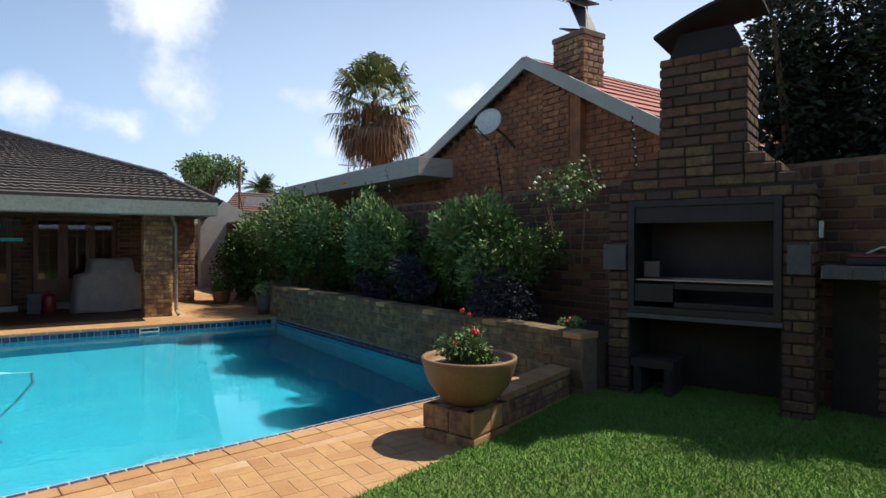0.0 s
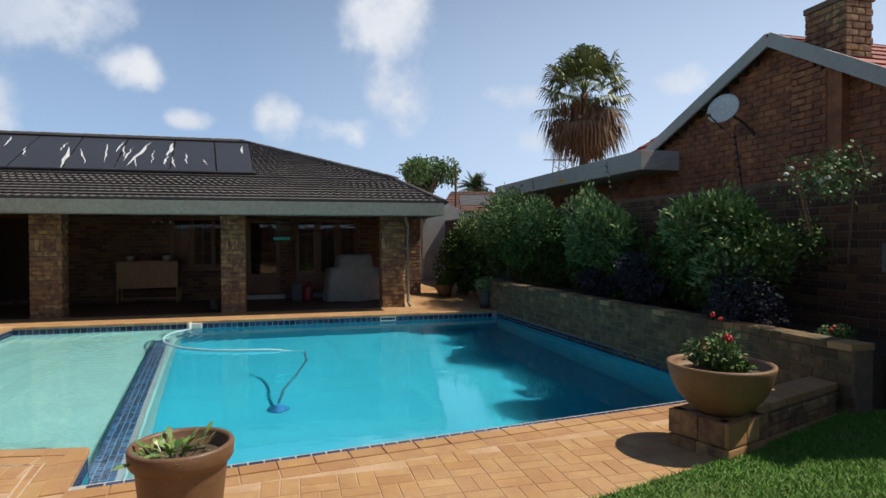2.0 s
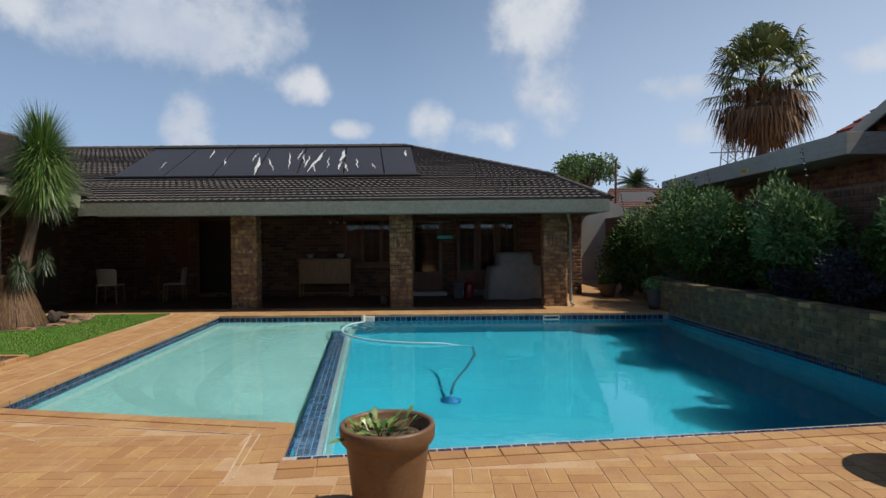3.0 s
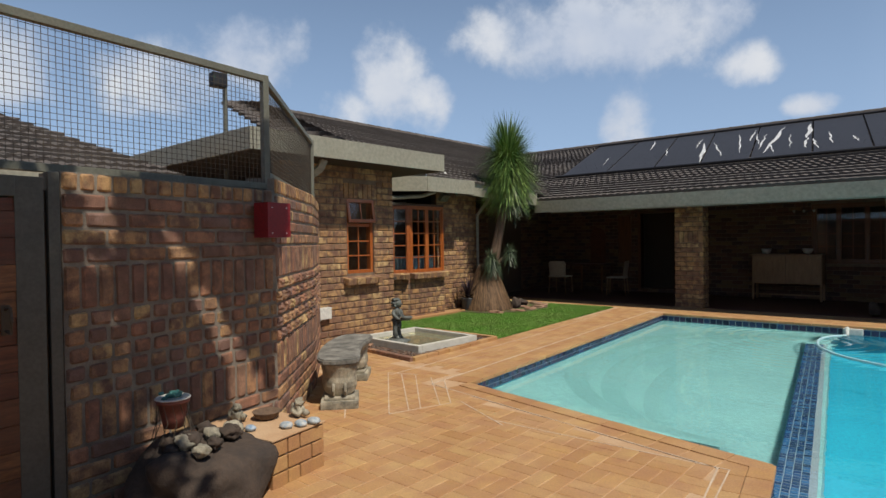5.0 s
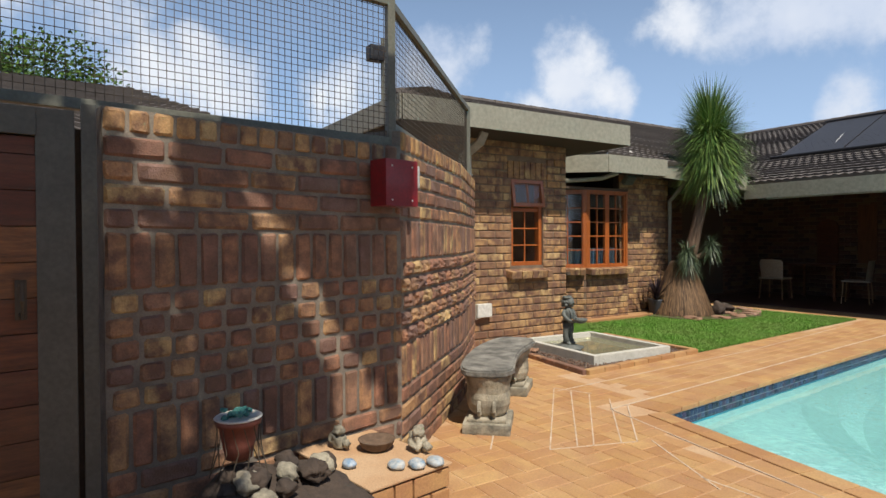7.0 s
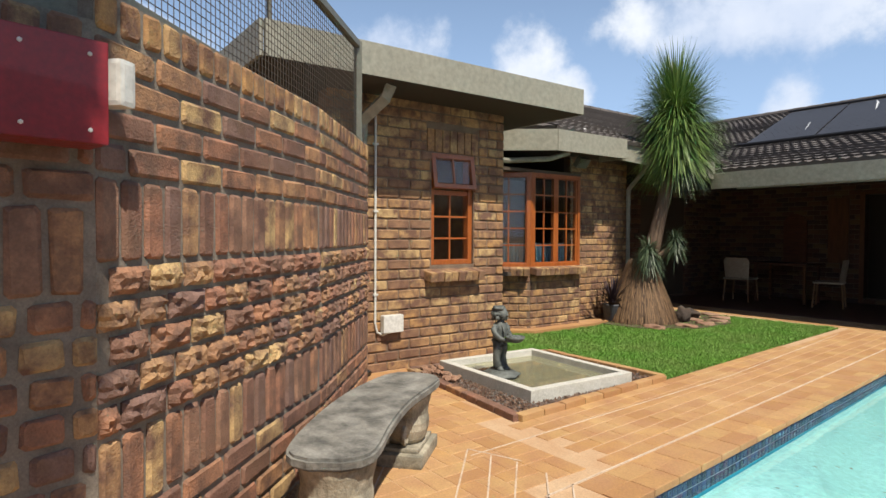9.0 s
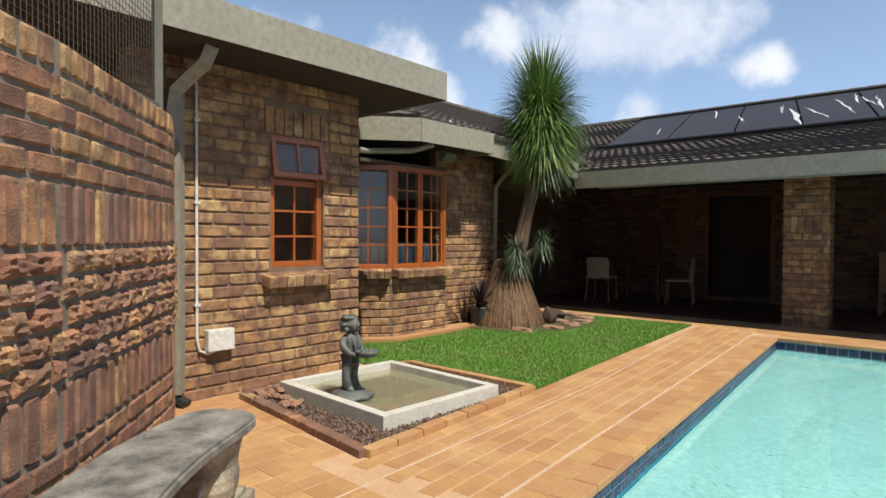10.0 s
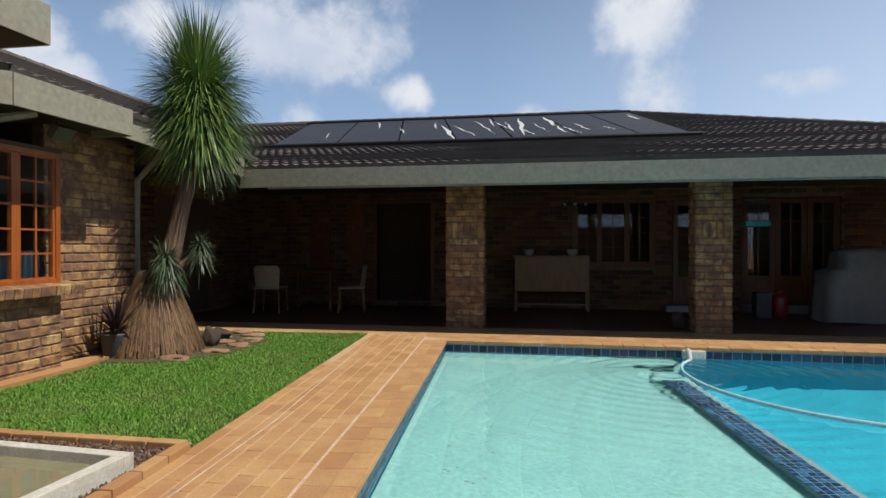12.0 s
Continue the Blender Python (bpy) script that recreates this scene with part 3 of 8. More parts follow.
def pool():
    thing = tagged(empty("swimming_pool", (0, 0, 0)), "swimming pool with depth-tinted turquoise plaster, a blue mosaic band and a shallow tanning ledge", "swimming pool", kind="structure")
    bm = bmesh.new()
    n = len(POOL)
    lo = [bm.verts.new((*p, -1.5)) for p in POOL]
    hi = [bm.verts.new((*p, -0.03)) for p in POOL]
    bm.faces.new(lo)
    for i in range(n):
        bm.faces.new((hi[i], lo[i], lo[(i + 1) % n], hi[(i + 1) % n]))
    bmesh.ops.recalc_face_normals(bm, faces=bm.faces)
    for f in bm.faces:
        f.normal_flip()
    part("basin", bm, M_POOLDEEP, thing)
    bm = bmesh.new()
    prism(bm, [(0.005, -0.005), (2.64, -0.005), (3.47, -6.93), (3.22, -6.88), (0.45, -6.37)], -1.45, -0.56)
    part("ledge", bm, M_POOL, thing)
    for k, (rx, top) in enumerate(((1.35, -0.46), (1.95, -0.34), (2.5, -0.22))):
        bm = bmesh.new()
        arc = [(2.75 - rx * math.cos(a), -3.15 + 3.14 * math.sin(a)) for a in [math.pi / 2 - math.pi * i / 28 for i in range(29)]]
        arc = [(x, y) for x, y in arc if x > 0.06 - y * 0.072]
        prism(bm, [(0.01, -0.01)] + [(x, min(-0.012, y)) for x, y in arc] + [(0.45, -6.33)], -0.58, top)
        part("curved_step", bm, M_POOL, thing)
        # sloped ring whose darker colour imitates a shaded step
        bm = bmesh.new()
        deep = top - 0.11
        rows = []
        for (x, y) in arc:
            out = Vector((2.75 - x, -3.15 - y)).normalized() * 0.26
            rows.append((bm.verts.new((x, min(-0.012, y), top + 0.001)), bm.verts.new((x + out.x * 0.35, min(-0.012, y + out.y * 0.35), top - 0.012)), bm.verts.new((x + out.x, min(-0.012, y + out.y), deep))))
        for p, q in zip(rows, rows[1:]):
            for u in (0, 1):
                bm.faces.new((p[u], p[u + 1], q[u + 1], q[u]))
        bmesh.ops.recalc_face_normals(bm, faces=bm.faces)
        part("step_riser", bm, M_RISERSHADE, thing, smooth=True)
    bm = bmesh.new()
    prism(bm, [(2.44, -0.8), (2.68, -0.8), (3.54, -7.62), (3.30, -7.62)], -1.45, -0.46)
    rim = part("dividing_wall", bm, M_GROUT, thing)
    # mosaic: on the dividing wall and round the water line
    V, F = [], []

    def tile(m, w, h, t=0.004):
        k = len(V)
        for x, y in ((-w / 2, -h / 2), (w / 2, -h / 2), (w / 2, h / 2), (-w / 2, h / 2)):
            V.append((m @ Vector((x, y, 0)))[:])
        for x, y in ((-w / 2 + t, -h / 2 + t), (w / 2 - t, -h / 2 + t), (w / 2 - t, h / 2 - t), (-w / 2 + t, h / 2 - t)):
            V.append((m @ Vector((x, y, t)))[:])
        F.extend([(k + 4, k + 5, k + 6, k + 7)] + [(k + i, k + (i + 1) % 4, k + 4 + (i + 1) % 4, k + 4 + i) for i in range(4)])

    p = 0.0525
    a = Vector((2.42, -0.8, 0))
    d = Vector((0.86, -6.82, 0))
    ln = d.length
    d.normalize()
    yaw = math.atan2(d.y, d.x)
    for i in range(int(ln / p)):
        for j in range(4):
            q = a + d * (p * (i + 0.5)) + Vector((-d.y, d.x, 0)) * (p * (j + 0.6))
            tile(Matrix.Translation((q.x, q.y, -0.459)) @ Matrix.Rotation(yaw, 4, "Z"), 0.047, 0.047)
        for j in range(4):
            q = a + d * (p * (i + 0.5))
            tile(Matrix.Translation((q.x + 0.25, q.y, -0.49 - p * j)) @ Matrix.Rotation(yaw, 4, "Z") @ Matrix.Rotation(radians(90), 4, "X"), 0.047, 0.047)
    tagged(pydata("mosaic", V, F, M_BLUE, thing), "bright blue mosaic tiles on the underwater dividing wall", kind="stuff")
    V, F = [], []
    for i in range(n):
        a, b = Vector((*POOL[i], 0)), Vector((*POOL[(i + 1) % n], 0))
        d = b - a
        yaw = math.atan2(d.y, d.x)
        size = 0.105 if i == 0 else p
        if i == 2:
            for s in range(int(d.length / 0.105)):
                q = a + d.normalized() * (0.105 * (s + 0.5)) + Vector((d.y, -d.x, 0)).normalized() * 0.046
                tile(Matrix.Translation((q.x, q.y, 0.006)) @ Matrix.Rotation(yaw, 4, "Z"), 0.094, 0.046)
        for s in range(int(d.length / size)):
            for j in range(1 if i == 0 else 3):
                q = a + d.normalized() * (size * (s + 0.5))
                m = Matrix.Translation((q.x, q.y, -0.035 - size * (j + 0.5))) @ Matrix.Rotation(yaw, 4, "Z") @ Matrix.Translation((0, -0.002, 0)) @ Matrix.Rotation(radians(90), 4, "X")
                tile(m, size * 0.9, size * 0.9)
    tagged(pydata("mosaic", V, F, M_NAVY, thing), "navy mosaic tiles with grey grout", kind="stuff")
    bm = bmesh.new()
    a, b = Vector((*POOL[2], 0)), Vector((*POOL[3], 0))
    o = Vector(((b - a).y, -(b - a).x, 0)).normalized()
    beam(bm, a + o * 0.056 + Vector((0, 0, -0.038)), b + o * 0.056 + Vector((0, 0, -0.038)), 0.085, 0.082)
    part("tiled_lip", bm, M_PLASTER, thing, "white-grouted pool edge")
    bm = bmesh.new()
    for i in range(n):
        a, b = Vector((*POOL[i], -0.11)), Vector((*POOL[(i + 1) % n], -0.11))
        beam(bm, a, b, 0.003, 0.17)
    part("grout_band", bm, M_GROUT, thing)
    return thing


POOL_THING = pool()


def water():
    nx, ny = 260, 210
    x0, x1, y0, y1 = -0.1, 9.3, -7.8, 0.1
    V, F = [], []
    keep = {}

    def vid(i, j):
        if (i, j) not in keep:
            x, y = x0 + (x1 - x0) * i / nx, y0 + (y1 - y0) * j / ny
            r = math.hypot(x - 2.45, y + 0.95)
            z = 0.0095 * math.sin(r * 34) * math.exp(-r * 0.95) + 0.0011 * noise.noise(Vector((x * 2.2, y * 2.2, 0)))
            keep[(i, j)] = len(V)
            V.append((x, y, WATER_Z + z))
        return keep[(i, j)]

    big = []
    c = Vector((5.0, -3.6))
    for q in POOL:
        v = Vector(q)
        big.append(tuple(v + (v - c).normalized() * 0.06))
    for i in range(nx):
        for j in range(ny):
            x, y = x0 + (x1 - x0) * (i + 0.5) / nx, y0 + (y1 - y0) * (j + 0.5) / ny
            if inside((x, y), big):
                F.append((vid(i, j), vid(i + 1, j), vid(i + 1, j + 1), vid(i, j + 1)))
    m = bpy.data.materials.new("pool_water")
    m.use_nodes = True
    nt = m.node_tree
    nt.nodes.clear()
    N, L = nt.nodes.new, nt.links.new
    out, g, tr, mx, fr = N("ShaderNodeOutputMaterial"), N("ShaderNodeBsdfGlossy"), N("ShaderNodeBsdfRefraction"), N("ShaderNodeMixShader"), N("ShaderNodeFresnel")
    g.inputs["Roughness"].default_value = 0.01
    tr.inputs["Color"].default_value, tr.inputs["IOR"].default_value, tr.inputs["Roughness"].default_value = (0.90, 0.98, 0.985, 1), 1.33, 0.0
    fr.inputs["IOR"].default_value = 1.33
    tx, bp = N("ShaderNodeTexNoise"), N("ShaderNodeBump")
    tx.inputs["Scale"].default_value, tx.inputs["Detail"].default_value = 5.0, 3.0
    bp.inputs["Strength"].default_value, bp.inputs["Distance"].default_value = 0.25, 0.008
    geo = N("ShaderNodeNewGeometry")
    L(geo.outputs["Position"], tx.inputs["Vector"])
    L(tx.outputs["Fac"], bp.inputs["Height"])
    for s in (g, tr, fr):
        L(bp.outputs[0], s.inputs["Normal"])
    L(fr.outputs[0], mx.inputs[0])
    L(tr.outputs[0], mx.inputs[1])
    L(g.outputs[0], mx.inputs[2])
    L(mx.outputs[0], out.inputs["Surface"])
    ob = pydata("water", V, F, m, None, True)
    ob.visible_shadow = False
    return tagged(ob, "clear rippling turquoise pool water", "water", kind="structure")


water()


def offset(poly, d):
    out = []
    n = len(poly)
    for i in range(n):
        a, b, c = (Vector(poly[k % n]) for k in (i - 1, i, i + 1))
        e, f = (b - a).normalized(), (c - b).normalized()
        ne, nf = Vector((-e.y, e.x)), Vector((-f.y, f.x))
        k = (ne + nf) / (1 + ne.dot(nf))
        out.append(tuple(b + k * d))
    return out


def paving():
    """Coping round the pool, running bond by the west side, basket weave and courses on the decks."""
    thing = GROUND
    outer = offset(POOL, 0.27)
    flat = Matrix.Rotation(radians(-90), 4, "X")
    spots = []
    n = len(POOL)
    for i in (0, 2, 3, 4, 5):
        a, b, c, e = Vector(POOL[i]), Vector(POOL[(i + 1) % n]), Vector(outer[i]), Vector(outer[(i + 1) % n])
        k = max(1, round((b - a).length / 0.24))
        d = (e - c).normalized()
        yaw = math.atan2(d.y, d.x)
        wide = (b - a).length / k
        for j in range(k):
            for row, w in ((0, 0.14), (1, 0.145)):
                t = (j + 0.5) / k
                inner = a.lerp(b, t)
                p = inner + Vector((-d.y, d.x)) * (-0.015 + (0.07 if row == 0 else 0.217))
                spots.append((Matrix.Translation((p.x, p.y, 0.006 if row == 0 else 0.0)) @ Matrix.Rotation(yaw, 4, "Z") @ flat, round(wide - 0.008, 3), w, False))
    block = offset(POOL, 0.29)
    edge = offset(POOL, 0.335)
    near = lambda x, y: inside((x, y), edge)
    stop = [LAWN_E, LAWN_W, BED]
    walls = [(-2.55, -15), (-2.55, -6.3), (-1.65, -6.45), (0.35, -8.5), (0.7, -10.2), (0.9, -13), (0.9, -15)]
    S = 0.232

    def ok(x, y):
        return not near(x, y) and not any(inside((x, y), s) for s in stop) and not inside((x, y), walls)

    # long stretchers down the west strip
    y = -5.95
    while y < 0.85:
        for k in range(8):
            yy = y + (S / 2 if k % 2 else 0)
            x = -yy * 0.0688 - 0.352 - k * 0.1205
            if ok(x, yy) and x > -0.99 - yy * 0.02:
                spots.append((Matrix.Translation((x, yy, 0)) @ Matrix.Rotation(radians(93.9), 4, "Z") @ flat, 0.227, 0.109, False))
        y += S
    # basket weave on the south and west decks
    i0 = Vector((-4.0, -10.5))
    rot = radians(-10)
    for gi in range(-4, 58):
        for gj in range(-12, 40):
            p = i0 + Vector((gi * S, gj * S))
            if not (-2.5 < p.x < 9.2 and -12.5 < p.y < -4.0) or (p.x > 7.75 and p.y > -6.7):
                continue
            if p.y > -6.25 and p.x > -0.95:
                continue
            for k in (-1, 1):
                o = (Vector((0, k * 0.058)) if (gi + gj) % 2 else Vector((k * 0.058, 0)))
                q = p + o
                if ok(q.x, q.y) and (q.x < 5.1 or q.y > -8.9 + 0.26 * (q.x - 5.1) - 0.1):
                    spots.append((Matrix.Translation((q.x, q.y, 0)) @ Matrix.Rotation(0 if (gi + gj) % 2 else math.pi / 2, 4, "Z") @ flat, 0.226, 0.1095, False))
    # deck between the pool and the house, and east of it
    y = 0.35
    r = 0
    while y < 1.25:
        x = -3.9 + (r % 2) * S / 2
        while x < 10:
            if not inside((x, y), LAWN_W) and (y > 0.5 or x > -0.4):
                spots.append((Matrix.Translation((x, y, 0)) @ flat, 0.226, 0.109, False))
            x += S
        y += 0.115
        r += 1
    y = 1.27
    while y < 7:
        x = 7.5 + (r % 2) * S / 2
        while x < 10.0:
            spots.append((Matrix.Translation((x, y, 0)) @ flat, 0.226, 0.109, False))
            x += S
        y += 0.115
        r += 1
    lay(thing, spots, M_PAVE, (0.9, -7.6), 300, "paver")
    # pale mortar lines
    bm = bmesh.new()
    o = offset(POOL, 0.285)
    for a, b in ((o[5], o[0]), (o[4], o[5]), (o[3], o[4])):
        beam(bm, (*a, 0.0), (*b, 0.0), 0.01, 0.018)
    for a, b in (((-0.53, -6.55), (0.57, -7.6)), ((-0.53, -6.55), (-0.22, -6.42)), ((0.15, -6.42), (0.76, -7.04)), ((-0.38, -6.50), (0.62, -7.42)), ((-0.22, -6.45), (0.67, -7.33)), ((-0.02, -6.43), (0.72, -7.14)), ((0.57, -7.6), (0.76, -7.04)),
                 ((-0.61, -7.06), (0.37, -7.9)), ((-0.44, -6.60), (-0.58, -3.5)), ((-0.58, -3.5), (-0.95, -0.14)), ((0.80, -6.95), (1.47, -7.27)), ((1.32, -7.21), (3.04, -7.13)), ((3.04, -7.13), (3.13, -7.96))):
        beam(bm, (*a, 0.0), (*b, 0.0), 0.009, 0.018)
    part("pale_joint", bm, M_WHITEJOINT, GROUND)


paving()


def lawn(name, poly, label, z, count, seed):
    bm = bmesh.new()
    prism(bm, poly, -0.03, z)
    ob = tagged(part(name, bm, M_TURF), label, "lawn", kind="structure")
    rnd = random.Random(seed)
    V, F = [], []
    xs, ys = [p[0] for p in poly], [p[1] for p in poly]
    n = 0
    while n < count:
        x, y = rnd.uniform(min(xs), max(xs)), rnd.uniform(min(ys), max(ys))
        if y < -11.4 and x > 5.4 and rnd.random() < 0.8:
            continue
        if not inside((x, y), poly):
            continue
        n += 1
        a, h, w = rnd.uniform(0, 6.28), rnd.uniform(0.012, 0.034), rnd.uniform(0.003, 0.0065)
        lx, ly = rnd.uniform(-0.03, 0.03), rnd.uniform(-0.03, 0.03)
        k = len(V)
        V.extend([(x - math.cos(a) * w, y - math.sin(a) * w, z - 0.002), (x + math.cos(a) * w, y + math.sin(a) * w, z - 0.002), (x + lx, y + ly, z + h)])
        F.append((k, k + 1, k + 2))
    tagged(pydata("grass", V, F, M_GRASS, ob), "short mown green grass", kind="stuff")
    return ob


lawn("lawn", LAWN_E, "sunlit short green lawn beside the paving", 0.03, 230000, 3)
lawn("lawn", LAWN_W, "small short green lawn patch by the house wall", 0.01, 130000, 4)


def kerb(p, q, z, w=0.09, h=0.07):
    spots = []
    a, b = Vector((*p, 0)), Vector((*q, 0))
    d = b - a
    k = max(1, round(d.length / 0.235))
    bm = bmesh.new()
    for i in range(k):
        beam(bm, a + d * ((i + 0.02) / k) + Vector((0, 0, z)), a + d * ((i + 0.98) / k) + Vector((0, 0, z + random.uniform(-0.004, 0.004))), w, h, bevel=0.008)
    return bm


# ---- buildings ----
def brick_wall(name, label, runs, thick, mats, near, cap=300, pattern=None, lab=None, clip=None, mortar=None, shrink=0.0, cap_mats=None, cap_z=99):
    """runs: (p0, p1, z0, z1, holes)."""
    bm = bmesh.new()
    for p0, p1, z0, z1, holes in runs:
        core(bm, p0, p1, z0, z1, thick, holes)
    ob = tagged(part(name, bm, mortar or M_MORTAR), label, "brick wall", kind="structure")
    spots = []
    for p0, p1, z0, z1, holes in runs:
        spots += courses(p0, p1, z0, z1, holes, pattern, clip=clip)
    spots = [(m, l - shrink, h - shrink, rough) for m, l, h, rough in spots]
    top = [s for s in spots if s[0].translation.z > cap_z]
    if cap_mats and top:
        lay(ob, top, cap_mats, near, 60)
        spots = [s for s in spots if s[0].translation.z <= cap_z]
    lay(ob, spots, mats, near, cap)
    return ob


# cottage-paned timber window: origin at its lower left corner, x along the wall, outside towards -y
def casement(parent, x0, x1, z0, z1, cols, rows, y=0.0, curtain=False):
    f = tagged(new("casement"), "", "")
    f.parent = parent
    bm = bmesh.new()
    w = 0.045
    for a in ((x0, x0 + w, z0, z1), (x1 - w, x1, z0, z1), (x0 + w, x1 - w, z0, z0 + w), (x0 + w, x1 - w, z1 - w, z1)):
        box(bm, a[0], a[1], y - 0.02, y + 0.03, a[2], a[3], bevel=0.004)
    part("sash", bm, M_WOOD, f)
    iw, ih = (x1 - x0 - 2 * w) / cols, (z1 - z0 - 2 * w) / rows
    bm = bmesh.new()
    for i in range(1, cols):
        box(bm, x0 + w + i * iw - 0.009, x0 + w + i * iw + 0.009, y - 0.008, y + 0.018, z0 + w, z1 - w)
    for j in range(1, rows):
        box(bm, x0 + w, x1 - w, y - 0.011, y + 0.02, z0 + w + j * ih - 0.009, z0 + w + j * ih + 0.009)
    part("glazing_bars", bm, M_WOOD, f)
    for i in range(cols):
        for j in range(rows):
            bm = bmesh.new()
            box(bm, x0 + w + i * iw + 0.009, x0 + w + (i + 1) * iw - 0.009, y + 0.003, y + 0.007, z0 + w + j * ih + 0.011, z0 + w + (j + 1) * ih - 0.011)
            part("pane", bm, M_GLASS, f)
    return f


def window_unit(name, label, at, yaw, width, z0, z1, lights, room=1.2, curtain=None):
    """lights: (x0, x1, z0, z1, cols, rows)."""
    t = tagged(empty(name, at, yaw), label, "window", kind="structure")
    bm = bmesh.new()
    for a in ((0, 0.05, z0, z1), (width - 0.05, width, z0, z1), (0.05, width - 0.05, z0, z0 + 0.05), (0.05, width - 0.05, z1 - 0.05, z1)):
        box(bm, a[0], a[1], -0.005, 0.085, a[2], a[3], bevel=0.005)
    part("window_frame", bm, M_WOOD, t)
    for x0, x1, a, b, c, r in lights:
        f = casement(t, x0, x1, a, b, c, r, y=0.03 if r > 1 else 0.0)
        if r == 1:
            f.matrix_basis = Matrix.Translation((0, -0.01, b)) @ Matrix.Rotation(radians(-9), 4, "X") @ Matrix.Translation((0, 0, -b))
    if curtain:
        V, F = [], []
        n = 60
        for i in range(n + 1):
            x = 0.06 + (width - 0.12) * i / n
            yy = 0.16 + 0.02 * math.sin(i * 1.3)
            V += [(x, yy, curtain[0]), (x, yy, curtain[1])]
        F = [(2 * i, 2 * i + 2, 2 * i + 3, 2 * i + 1) for i in range(n)]
        pydata("curtain", V, F, M_CURTAIN, t, True)
    return t


def roof_plane(name, label, a, b, c, d, parent=None, step=0.335, mat_=None, lap=0.24, skip=None):
    """Tiled slope: a-b the eave (left to right seen from outside), d-c the top edge; tiles as rolled, stepped courses."""
    a, b, c, d = map(Vector, (a, b, c, d))
    ln = max((d - a).length, (c - b).length)
    n = max(2, int(ln / step))
    V, F = [], []
    for i in range(n):
        t0, t1 = i / n, (i + 1) / n
        l0, r0, l1, r1 = a.lerp(d, t0), b.lerp(c, t0), a.lerp(d, t1), b.lerp(c, t1)
        nrm = (b - a).cross(d - a)
        if nrm.length < 1e-6:
            nrm = (b - a).cross(c - a)
        nrm.normalize()
        w = (r0 - l0).length
        m = max(2, int(w / 0.075))
        e = (b - a).normalized()
        k = len(V)
        lo, hi = l0.dot(e), r0.dot(e)
        lo1, hi1 = l1.dot(e), r1.dot(e)
        for j in range(m + 1):
            u = j / m
            p, q = l0.lerp(r0, u), l1.lerp(r1, u)
            s = p.dot(e)
            wave = 0.026 * (0.5 + 0.5 * math.cos(s / 0.15 * math.tau))
            q2 = l1 + e * min(max(s - lo1, 0), max(hi1 - lo1, 0))
            V += [p[:], (p + nrm * (0.044 + wave))[:], (q2 + nrm * (0.008 + wave * 0.9))[:]]
        for j in range(m):
            x = k + 3 * j
            F += [(x, x + 3, x + 4, x + 1), (x + 1, x + 4, x + 5, x + 2)]
    ob = pydata(name, V, F, mat_ or M_TILE, parent)
    return ob


def ridge_caps(bm, a, b, r=0.09):
    a, b = Vector(a), Vector(b)
    n = max(1, int((b - a).length / 0.38))
    for i in range(n):
        tube(bm, [a.lerp(b, i / n), a.lerp(b, (i + 1.06) / n)], [r, r * 0.88], 8)


# veranda wing, along the far side of the pool
EAVE_Y, EAVE_X1, EAVE_X0 = 0.45, 7.78, -3.0
KINK = (3.2, 2.98)
RIDGE = (9.2, 4.78)


